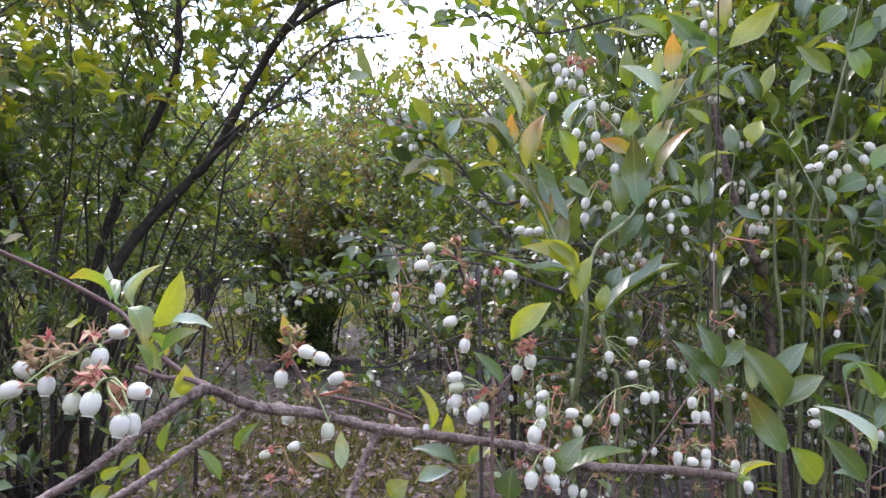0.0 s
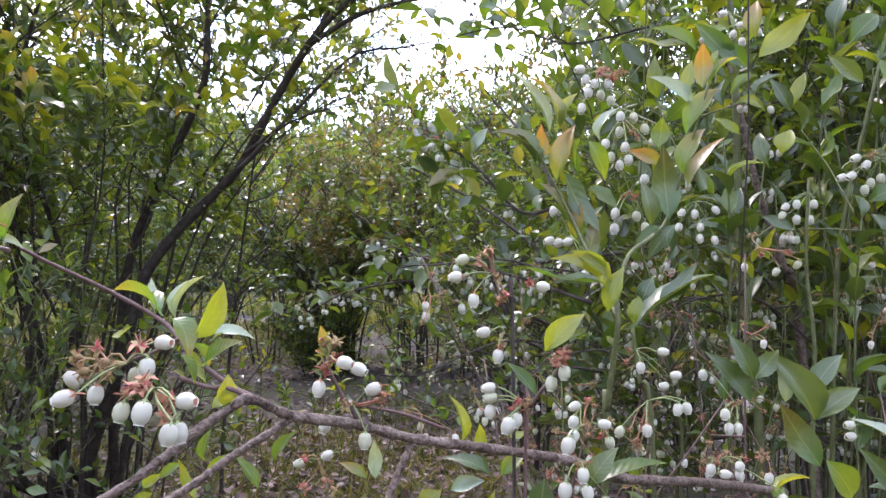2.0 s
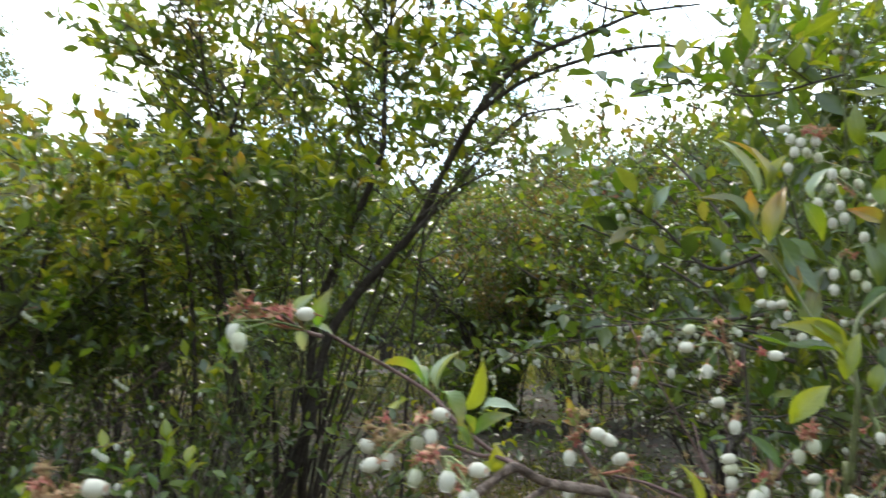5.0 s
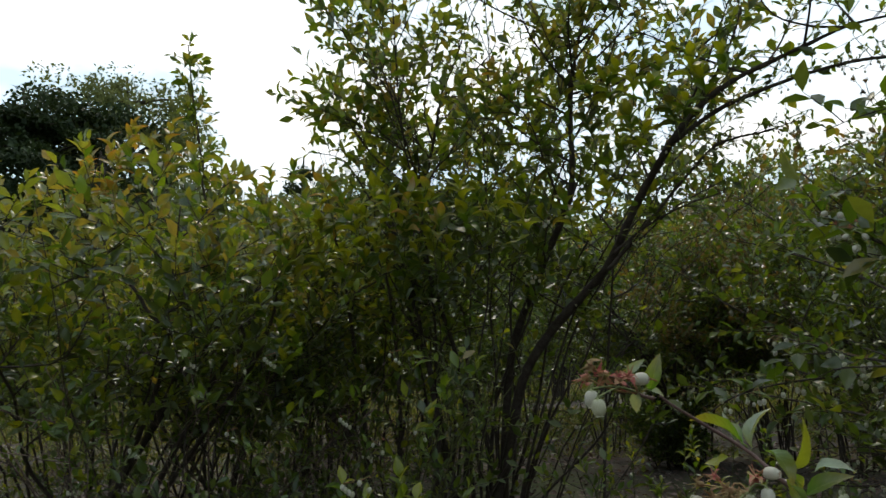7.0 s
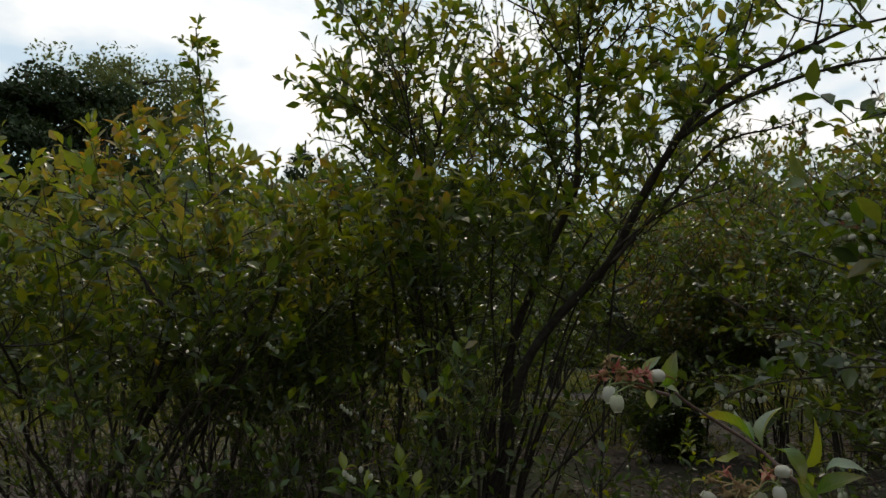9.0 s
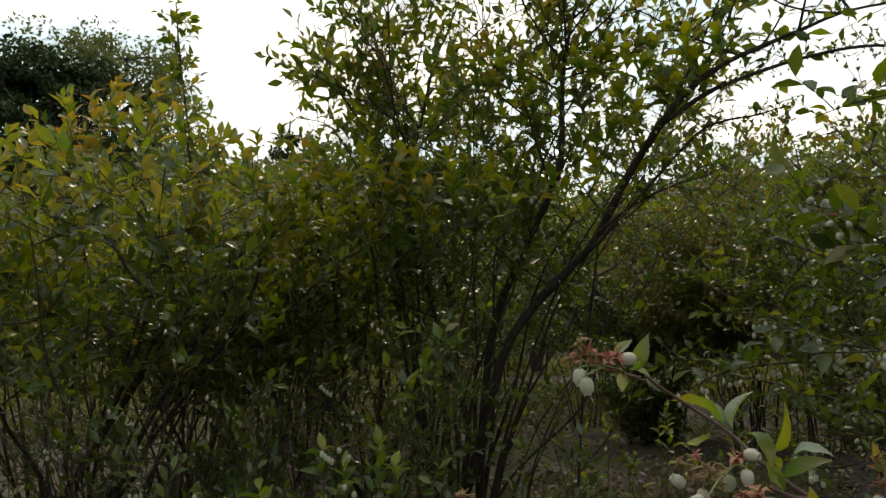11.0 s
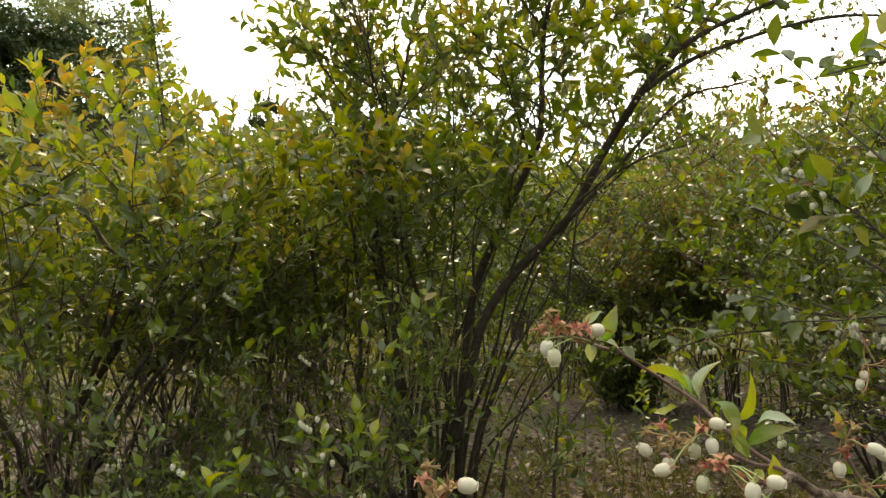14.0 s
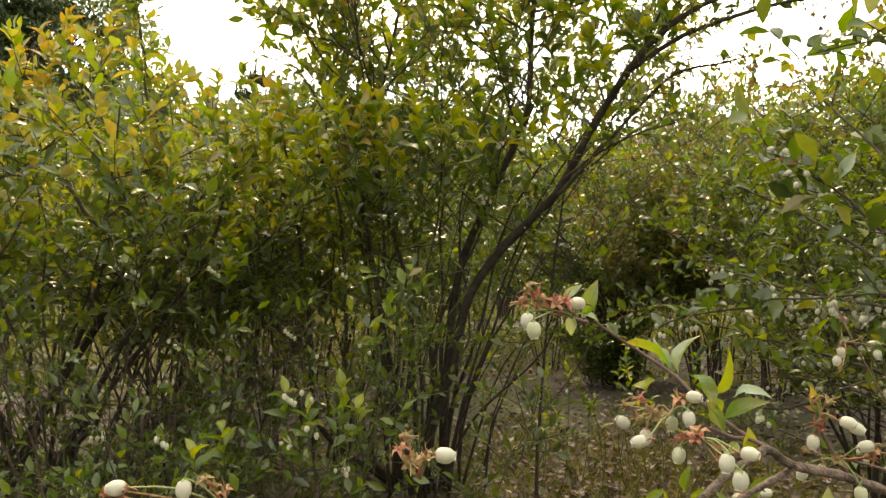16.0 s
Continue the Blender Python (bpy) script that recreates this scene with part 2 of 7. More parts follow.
soil = rough_material("soil_with_litter", [(0.32, (0.03, 0.023, 0.019)), (0.44, (0.06, 0.045, 0.038)), (0.5, (0.075, 0.06, 0.046)), (0.54, (0.06, 0.066, 0.027)), (0.7, (0.085, 0.09, 0.036))], 1.1, 0.95, 0.8, 0.02, 37.0)
litter_mat = leaf_material("dead_leaf", [(0.0, (0.05, 0.033, 0.03)), (0.5, (0.135, 0.085, 0.08)), (0.85, (0.22, 0.155, 0.145)), (1.0, (0.3, 0.25, 0.23))], False, 0.1, 0.7, 0.3)
grass_mat = leaf_material("grass_blade", [(0.0, (0.06, 0.08, 0.022)), (0.6, (0.11, 0.125, 0.036)), (1.0, (0.22, 0.19, 0.09))], False, 0.3, 0.6, 0.3)


# ---- shape helpers ----
def smooth_line(pts, n):
    """n points on a smooth curve through pts."""
    p = np.asarray(pts, float)
    if len(p) == 2:
        return p[0] + (p[1] - p[0]) * np.linspace(0, 1, n)[:, None]
    q = np.vstack([2 * p[0] - p[1], p, 2 * p[-1] - p[-2]])
    s = np.linspace(0, len(p) - 1, n)
    i = np.minimum(s.astype(int), len(p) - 2)
    u = (s - i)[:, None]
    a, b, c, d = q[i], q[i + 1], q[i + 2], q[i + 3]
    return 0.5 * (2 * b + (c - a) * u + (2 * a - 5 * b + 4 * c - d) * u * u + (3 * b - a - 3 * c + d) * u ** 3)


class Soup:
    """Collects vertices and faces of one mesh."""

    def __init__(self):
        self.v, self.f, self.m, self.n = [], [], [], 0

    def tube(self, line, r0, r1, sides=6, slot=0, knots=0.0, rng=None, taper=1.0):
        line = np.asarray(line, float)
        k = len(line)
        tang = np.gradient(line, axis=0)
        tang /= np.linalg.norm(tang, axis=1)[:, None] + 1e-12
        ref = np.array([0.31, 0.17, 0.93]) if abs(tang[0][2]) < 0.9 else np.array([0.95, 0.2, 0.1])
        a = np.cross(tang, ref)
        a /= np.linalg.norm(a, axis=1)[:, None] + 1e-12
        b = np.cross(tang, a)
        rad = r1 + (r0 - r1) * np.linspace(1, 0, k) ** taper
        if knots and rng is not None:
            rad = rad * (1 + knots * rng.uniform(-1, 1, k))
        ang = np.arange(sides) * 2 * math.pi / sides
        ring = line[:, None, :] + rad[:, None, None] * (np.cos(ang)[None, :, None] * a[:, None, :] + np.sin(ang)[None, :, None] * b[:, None, :])
        self.v.append(ring.reshape(-1, 3))
        for i in range(k - 1):
            o = self.n + i * sides
            for j in range(sides):
                j2 = (j + 1) % sides
                self.f.append((o + j, o + j2, o + sides + j2, o + sides + j))
                self.m.append(slot)
        if sides > 4:
            self.f.append(tuple(self.n + j for j in range(sides))[::-1])
            self.f.append(tuple(self.n + (k - 1) * sides + j for j in range(sides)))
            self.m += [slot, slot]
        self.n += k * sides

    def cards(self, base, way, normal, length, width, shape, slot):
        """Many small leaves: shape is (vertices, faces) of a unit leaf along y."""
        tv, tf = shape
        y = way / (np.linalg.norm(way, axis=1)[:, None] + 1e-12)
        x = np.cross(y, normal)
        x /= np.linalg.norm(x, axis=1)[:, None] + 1e-12
        z = np.cross(x, y)
        vs = base[:, None, :] + tv[None, :, 0, None] * (x * width[:, None])[:, None, :] + tv[None, :, 1, None] * (y * length[:, None])[:, None, :] + tv[None, :, 2, None] * (z * length[:, None])[:, None, :]
        self.v.append(vs.reshape(-1, 3))
        k = len(tv)
        first = self.n + k * np.arange(len(base))
        self.f += (first[:, None, None] + np.array(tf)[None]).reshape(-1, len(tf[0])).tolist()
        self.m += np.repeat(slot if hasattr(slot, "__len__") else np.full(len(base), slot), len(tf)).tolist()
        self.n += len(base) * k

    def mesh(self, name, materials, smooth=True):
        me = bpy.data.meshes.new(name)
        me.from_pydata(np.vstack(self.v).tolist(), [], self.f)
        for m in materials:
            me.materials.append(m)
        me.polygons.foreach_set("material_index", self.m)
        me.polygons.foreach_set("use_smooth", [smooth] * len(self.f))
        me.update()
        return me


def leaf_shape(stations, fold=0.12, bend=0.12, wave=0.0, twist=0.0):
    """A pointed oval leaf with a sunken midrib, of length 1 along y and width 1 along x."""
    vs, fs = [], []
    for i in range(stations + 1):
        t = i / stations
        w = 0.5 * (math.sin(math.pi * t ** 0.82) ** 1.05 if 0 < t < 1 else 0.0)
        if i == 0:
            w = 0.03
        z = bend * (0.25 - (t - 0.5) ** 2) * 4 * 0.6 - bend * t * t
        up = fold * w + wave * math.sin(t * 9.0) * w
        vs += [(-w, t, z + up + twist * t * w), (0, t, z), (w, t, z + up - twist * t * w)]
    for i in range(stations):
        o = i * 3
        fs += [(o, o + 1, o + 4, o + 3), (o + 1, o + 2, o + 5, o + 4)]
    return np.array(vs, float), fs


SMALL_LEAF = (np.array([(0, 0, 0), (-0.3, 0.24, 0.05), (0.3, 0.24, 0.05), (0, 0.5, 0.015), (-0.5, 0.5, 0.09), (0.5, 0.5, 0.09), (-0.29, 0.79, 0.04), (0.29, 0.79, 0.04), (0, 1, -0.09)], float),
              [(0, 3, 1), (0, 2, 3), (1, 3, 4), (2, 5, 3), (3, 6, 4), (3, 5, 7), (3, 8, 6), (3, 7, 8)])
MID_LEAF = (np.array([(0, 0, 0), (-0.42, 0.32, 0.05), (0.42, 0.32, 0.05), (-0.44, 0.66, 0.05), (0.44, 0.66, 0.05), (0, 1, -0.06)], float),
            [(0, 2, 1), (1, 2, 4), (1, 4, 3), (3, 4, 5)])
KITE = (np.array([(0, 0, 0), (-0.5, 0.45, 0.06), (0.5, 0.45, 0.06), (0, 1, -0.05)], float), [(0, 3, 1), (0, 2, 3)])
LEAF_SHAPES = [leaf_shape(7, 0.2, 0.08, 0.03), leaf_shape(7, 0.34, 0.14, 0.07, 0.1), leaf_shape(7, 0.14, -0.07, 0.12, 0.12), leaf_shape(7, 0.42, 0.2, 0.05, -0.16), leaf_shape(7, 0.26, 0.26, 0.1, 0.2)]
leaf_meshes = {}


def leaf_mesh(kind, i):
    """One of four shared leaf meshes in a colour kind."""
    i %= len(LEAF_SHAPES)
    if (kind, i) not in leaf_meshes:
        s = Soup()
        v, f = LEAF_SHAPES[i]
        s.v, s.f, s.m, s.n = [v], list(f), [0] * len(f), len(v)
        s.tube([(0, -0.09, 0.0), (0, 0.03, 0.0)], 0.012, 0.012, 3)
        leaf_meshes[kind, i] = s.mesh("leaf_" + kind, [one[kind]])
    return leaf_meshes[kind, i]


def under(name, me, parent, m=None, label=""):
    """Links a mesh as a part of parent, at a pose in the world (nothing on the way is turned or scaled)."""
    ob = new(name, me)
    ob.parent = parent
    base = Vector(parent.location)
    if parent.parent:
        base = base + Vector(parent.parent.location)
    ob.matrix_basis = Matrix.Translation(-base) @ (m if m is not None else Matrix())
    return tagged(ob, label)


def root(name, place, label, category, group="", kind=""):
    ob = new(name)
    ob.location = place
    ob.empty_display_size = 0.05
    return tagged(ob, label, category, group, kind)


def leaf_pose(base, tip, width, lean=(0.0, -0.4, 0.9)):
    """Pose that lays a unit leaf from base to tip, its face turned towards lean as far as it can."""
    b, y = Vector(base), Vector(tip) - Vector(base)
    length = y.length
    y.normalize()
    z = Vector(lean) - y * y.dot(Vector(lean))
    z.normalize()
    x = y.cross(z)
    m = Matrix((x, y, z)).transposed().to_4x4() @ Matrix.Diagonal((width, length, length, 1))
    m.translation = b
    return m


def unit_rows(a):
    return a / (np.linalg.norm(a, axis=1)[:, None] + 1e-12)


# ---- flowers ----
def flower_mesh(name, mat, cap, n=12, prof=((0.0, 0.1), (0.04, 0.22), (0.12, 0.32), (0.3, 0.385), (0.52, 0.4), (0.72, 0.365), (0.86, 0.28), (0.94, 0.2), (0.98, 0.2), (1.0, 0.24))):
    """An urn-shaped bell that hangs along -z from its stalk end at the origin, with a five-pointed calyx."""
    s = Soup()
    for z, r in prof:
        a = np.arange(n) * 2 * math.pi / n
        rr = r * (1 + (0.06 * np.cos(5 * a) if z < 0.8 else 0.14 * np.cos(5 * a) * (z - 0.8) / 0.17))
        s.v.append(np.stack([np.cos(a) * rr, np.sin(a) * rr, np.full(n, -z)], 1))
    for i in range(len(prof) - 1):
        for j in range(n):
            s.f.append((i * n + j, (i + 1) * n + j, (i + 1) * n + (j + 1) % n, i * n + (j + 1) % n))
            s.m.append(0)
    s.f.append(tuple(range(n)))
    s.m.append(0)
    s.n = n * len(prof)
    # dark throat inside the mouth: shade put in as a calyx-coloured disc
    a = np.arange(n) * 2 * math.pi / n
    s.v.append(np.stack([np.cos(a) * 0.18, np.sin(a) * 0.18, np.full(n, -0.95)], 1))
    s.f.append(tuple(s.n + j for j in range(n)))
    s.m.append(1)
    s.n += n
    for j in range(5):
        b = j * 2 * math.pi / 5
        s.v.append(np.array([(math.cos(b - 0.5) * 0.17, math.sin(b - 0.5) * 0.17, 0.04), (math.cos(b + 0.5) * 0.17, math.sin(b + 0.5) * 0.17, 0.04),
                             (math.cos(b) * 0.4, math.sin(b) * 0.4, -0.13), (0, 0, 0.16)]))
        s.f += [(s.n, s.n + 1, s.n + 3), (s.n, s.n + 2, s.n + 1)]
        s.m += [1, 1]
        s.n += 4
    s.tube([(0, 0, 0.05), (0.05, 0.02, 0.3), (0.16, 0.05, 0.5)], 0.055, 0.045, 4, 1)
    return s.mesh(name, [mat, cap])


FLOWERS = [flower_mesh("bell_white", petal, calyx_green), flower_mesh("bell_white_red_cap", petal, calyx_red), flower_mesh("bell_greenish", petal_old, calyx_green)]

FEW = ((0.0, 0.12), (0.13, 0.33), (0.48, 0.4), (0.78, 0.34), (0.93, 0.2), (1.0, 0.23))
FLOWERS += [flower_mesh("small_bell_white", petal, calyx_green, 7, FEW), flower_mesh("small_bell_red_cap", petal, calyx_red, 7, FEW), flower_mesh("small_bell_greenish", petal_old, calyx_green, 7, FEW)]


def flower_pose(place, size, hang):
    """Centre of the bell at place, the mouth towards hang."""
    d = Vector(hang).normalized()
    q = Vector((0, 0, -1)).rotation_difference(d)
    m = q.to_matrix().to_4x4() @ Matrix.Diagonal((size, size, size, 1))
    m.translation = Vector(place) - d * size * 0.5
    return m


def spent_star(s, place, way, size, slot, rng):
    """A faded calyx: five curled lobes, a thread and a bent stalk."""
    w = np.asarray(way, float)
    w /= np.linalg.norm(w)
    a = np.cross(w, [0.3, 0.5, 0.8])
    a /= np.linalg.norm(a)
    b = np.cross(w, a)
    for j in range(5):
        g = j * 2 * math.pi / 5 + rng.uniform(-0.2, 0.2)
        d = math.cos(g) * a + math.sin(g) * b
        e = -math.sin(g) * a + math.cos(g) * b
        k = size * rng.uniform(0.7, 1.2)
        s.v.append(np.array([place - e * k * 0.13, place + e * k * 0.13, place + d * k * 0.34 + w * k * 0.2 + e * k * 0.12, place + d * k * 0.34 + w * k * 0.2 - e * k * 0.12,
                             place + d * k * 0.56 - w * k * rng.uniform(-0.3, 0.3)]))
        s.f += [(s.n, s.n + 1, s.n + 2, s.n + 3), (s.n + 3, s.n + 2, s.n + 4)]
        s.m += [slot, slot]
        s.n += 5
    s.tube([place - w * size * 0.2, place + w * size * 0.15], size * 0.14, size * 0.2, 5, slot)
    for k in range(4):
        g = rng.uniform(0, 6.28)
        s.tube([place + w * size * 0.1, place + w * size * rng.uniform(0.3, 0.65) + (math.cos(g) * a + math.sin(g) * b) * size * 0.35], size * 0.05, size * 0.025, 3, slot)


def flower_cluster(parent, name, node, bells, stars, seed, mats=None, star_size=0.006, label=""):
    """A cluster: stalks from a node to its bells, faded calyces, and each bell as a piece under it.
    bells: (place, hang, size, sort); stars: places."""
    rng = np.random.default_rng(seed)
    s = Soup()
    node = np.asarray(node, float)
    if len(stars) > 5:
        stars, star_size = stars[::2], star_size * 1.4
    for p, hang, size, sort in bells:
        h = np.asarray(hang, float)
        h = h / np.linalg.norm(h)
        top = np.asarray(p, float) - h * size * 0.62
        mid = (node + top) / 2 + np.array([0, 0, 0.002]) + rng.normal(0, 0.0008, 3)
        s.tube(smooth_line([node, mid, top], 5), 0.00055, 0.00045, 4, 2)
    for p in stars:
        p = np.asarray(p, float)
        s.tube(smooth_line([node, (node + p) / 2 + rng.normal(0, 0.0015, 3), p], 4), 0.0006, 0.0005, 4, int(rng.integers(0, 2)))
        spent_star(s, p, (p - node) / (np.linalg.norm(p - node) + 1e-9) + rng.normal(0, 0.45, 3), star_size * rng.uniform(0.8, 1.25), int(rng.uniform() < 0.35), rng)
    if not s.v:
        s.tube([node, node + np.array([0, 0, 0.002])], 0.0008, 0.0005, 4, 2)
    ob = under(name, s.mesh("cluster_stalks", mats or [calyx_red, calyx_brown, calyx_green]), parent, None, label)
    for p, hang, size, sort in bells:
        fo = new("flower", FLOWERS[sort])
        fo.parent = ob
        fo.matrix_basis = flower_pose(p, size, hang)
    return ob


# ---- bushes ----
def grow(rng, base, height, spread, stems, r_base, lean=(0, 0), branches=8, twigs=5, per_twig=7, leaf=0.042, bare=0.4, thick=0.012, twig_len=0.13, curve=1.6):
    """Lines of stems and twigs, and leaves as arrays. Returns stems, twigs (line, r0, r1) and leaf arrays."""
    st, tw, lb, lw, ln, ll = [], [], [], [], [], []
    base = np.asarray(base, float)
    for i in range(stems):
        az = 2 * math.pi * (i + rng.uniform(0, 0.8)) / stems
        out = np.array([math.cos(az), math.sin(az), 0.0])
        far = spread * math.sqrt(rng.uniform(0.03, 1.0))
        h = height * rng.uniform(0.78, 1.0) * (1 - 0.22 * (far / spread) ** 2)
        p0 = base + out * r_base * rng.uniform(0.2, 1) + np.array([0, 0, -0.02])
        k = 7
        line = []
        for j in range(k):
            u = j / (k - 1)
            line.append(p0 + out * far * u ** curve + np.array([lean[0], lean[1], 0]) * u ** 1.5 + np.array([0, 0, h * u]) + rng.normal(0, 0.02 * height * u ** 0.5, 3) * (j > 0))
        line = smooth_line(line, 16)
        r = thick * rng.uniform(0.55, 1.1)
        st.append((line, r, r * 0.22))
        for b in range(branches):
            u = bare + (1 - bare) * (b + rng.uniform(0, 1)) / branches
            q = line[min(int(u * 15), 15)]
            ln_b = height * rng.uniform(0.1, 0.24) * (1.25 - 0.6 * u)
            a2 = rng.uniform(0, 2 * math.pi)
            d = np.array([math.cos(a2), math.sin(a2), rng.uniform(0.1, 1.3)]) + out * 0.4
            d /= np.linalg.norm(d)
            bl = smooth_line([q, q + d * ln_b * 0.5 + rng.normal(0, 0.012, 3), q + d * ln_b + np.array([0, 0, 0.15 * ln_b]) + rng.normal(0, 0.02, 3)], 6)
            tw.append((bl, r * 0.28, 0.0011))
            for c in range(twigs):
                v = 0.25 + 0.75 * (c + rng.uniform(0, 1)) / twigs
                q2 = bl[min(int(v * 5), 5)]
                a3 = rng.uniform(0, 2 * math.pi)
                d2 = np.array([math.cos(a3), math.sin(a3), rng.uniform(-0.25, 1.1)]) + d * 0.7
                d2 /= np.linalg.norm(d2)
                tl = twig_len * rng.uniform(0.4, 1.1)
                tw.append((np.array([q2, q2 + d2 * tl * 0.55 + rng.normal(0, 0.004, 3), q2 + d2 * tl]), 0.0011, 0.0007))
                m = per_twig
                pos = np.linspace(0.3, 1.0, m) + rng.uniform(-0.05, 0.05, m)
                spin = np.arange(m) * 2.4 + rng.uniform(0, 6)
                e1 = np.cross(d2, [0.2, 0.1, 0.97])
                e1 /= np.linalg.norm(e1)
                e2 = np.cross(d2, e1)
                side = np.cos(spin)[:, None] * e1 + np.sin(spin)[:, None] * e2
                way = side * (1.05 - 0.5 * pos)[:, None] + d2 * (0.3 + 0.55 * pos + rng.uniform(-0.15, 0.2, m))[:, None] + np.array([0, 0, 0.22])
                lb.append(q2 + d2 * tl * pos[:, None])
                lw.append(way)
                ln.append(np.array([0, -0.2, 0.6]) + rng.normal(0, 0.45, (m, 3)) + d2 * 0.55)
                ll.append(leaf * rng.uniform(0.55, 1.12, m))
    return st, tw, np.vstack(lb), np.vstack(lw), np.vstack(ln), np.concatenate(ll)


def bush(name, label, base, seed, singles=0, young=0.25, young_from=0.75, keep=None, bells=0, group="", bell_size=0.009, bright=False, bark=None, bell_side=0.6, far=False, tips=None, slim=1.0, mixed=-1, **kw):
    """A multi-stemmed blueberry bush. singles: so many leaves on its near side are objects of their own."""
    rng = np.random.default_rng(seed)
    top = root(name, base, label, "bush", group)
    st, tw, lb, lw, ln, ll = grow(rng, base, **kw)
    for k, (line, r0, r1) in enumerate(st):
        s = Soup()
        s.tube(line, r0, r1, 7, 0, 0.12, rng, 1.7)
        under("stem", s.mesh("bush_stem", [bark if bark and k % 3 != mixed else bark_dark]), top)
    s = Soup()
    for line, r0, r1 in tw:
        if keep is None or keep(line[-1]):
            s.tube(line[::2] if far else line, r0, r1, 3)
    tagged(under("twig_tangle", s.mesh("bush_twigs", [bark or bark_dark]), top), kind="stuff")
    if keep is not None:
        ok = np.array([keep(p) for p in lb])
        lb, lw, ln, ll = lb[ok], lw[ok], ln[ok], ll[ok]
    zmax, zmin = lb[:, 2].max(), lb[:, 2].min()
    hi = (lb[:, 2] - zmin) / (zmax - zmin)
    # deep leaves likelier towards the bottom, young ones towards the top
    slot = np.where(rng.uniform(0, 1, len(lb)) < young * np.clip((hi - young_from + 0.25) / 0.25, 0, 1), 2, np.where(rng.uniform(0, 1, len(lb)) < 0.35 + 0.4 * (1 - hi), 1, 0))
    width = ll * rng.uniform(0.38, 0.54, len(ll)) * slim
    order = np.argsort(lb[:, 1])
    near, rest = order[:singles], order[singles:]
    s = Soup()
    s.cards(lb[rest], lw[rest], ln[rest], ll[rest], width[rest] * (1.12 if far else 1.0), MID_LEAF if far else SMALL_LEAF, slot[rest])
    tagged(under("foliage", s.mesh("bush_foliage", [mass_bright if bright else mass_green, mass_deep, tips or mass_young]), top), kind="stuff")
    for i in near:
        w = lw[i] / np.linalg.norm(lw[i])
        under("leaf", leaf_mesh(("green", "deep", "young")[slot[i]], int(i)), top, leaf_pose(lb[i], lb[i] + w * ll[i], width[i], ln[i]))
    if bells:
        ends = [i for i in np.argsort([q[0][-1][1] for q in tw]) if keep is None or keep(tw[i][0][-1])]
        pick = rng.choice(ends[: max(bells, int(len(ends) * bell_side))], bells, replace=False)
        for i in pick:
            end = tw[i][0][-1]
            if keep is not None and not keep(end):
                continue
            bl = [(end + np.array([rng.uniform(-1, 1) * 0.014, rng.uniform(-1, 1) * 0.014, -rng.uniform(0.006, 0.022)]), (rng.uniform(-0.4, 0.4), rng.uniform(-0.4, 0.4), -1), bell_size * rng.uniform(0.8, 1.1), int(rng.integers(3, 6))) for _ in range(int(rng.integers(3, 7)))]
            stz = [end + rng.normal(0, 0.008, 3) for _ in range(3)]
            flower_cluster(top, "raceme", end, bl, stz, int(i), [calyx_brown, calyx_green, calyx_green])
    return top


# ---- ground ----
def build_ground():
    n = 150
    u = np.linspace(-1, 1, n)
    xs = np.sinh(u * 7.0) / math.sinh(7.0) * 1500
    v = []
    for y in xs:
        for x in xs:
            r = math.hypot(x, y)
            z = 0.035 * noise.noise((x * 0.9, y * 0.9, 0.3)) + 0.02 * noise.noise((x * 3.1, y * 3.1, 5.0)) if r < 60 else 0.0
            v.append((x, y, z))
    f = [(j * n + i, j * n + i + 1, (j + 1) * n + i + 1, (j + 1) * n + i) for j in range(n - 1) for i in range(n - 1)]
    me = bpy.data.meshes.new("ground")
    me.from_pydata(v, [], f)
    me.materials.append(soil)
    me.polygons.foreach_set("use_smooth", [True] * len(f))
    tagged(new("ground", me), "brown earth with dead leaves and thin grass", "ground", "", "structure")


def ground_z(x, y):
    return 0.035 * noise.noise((x * 0.9, y * 0.9, 0.3)) + 0.02 * noise.noise((x * 3.1, y * 3.1, 5.0))


build_ground()


def scatter(rng, n, reach):
    """Places round the walk, thinning out with distance."""
    r = reach * rng.uniform(0, 1, n) ** 0.75
    a = rng.uniform(0, 2 * math.pi, n)
    return r * np.cos(a) - 0.4, r * np.sin(a) + 2.2


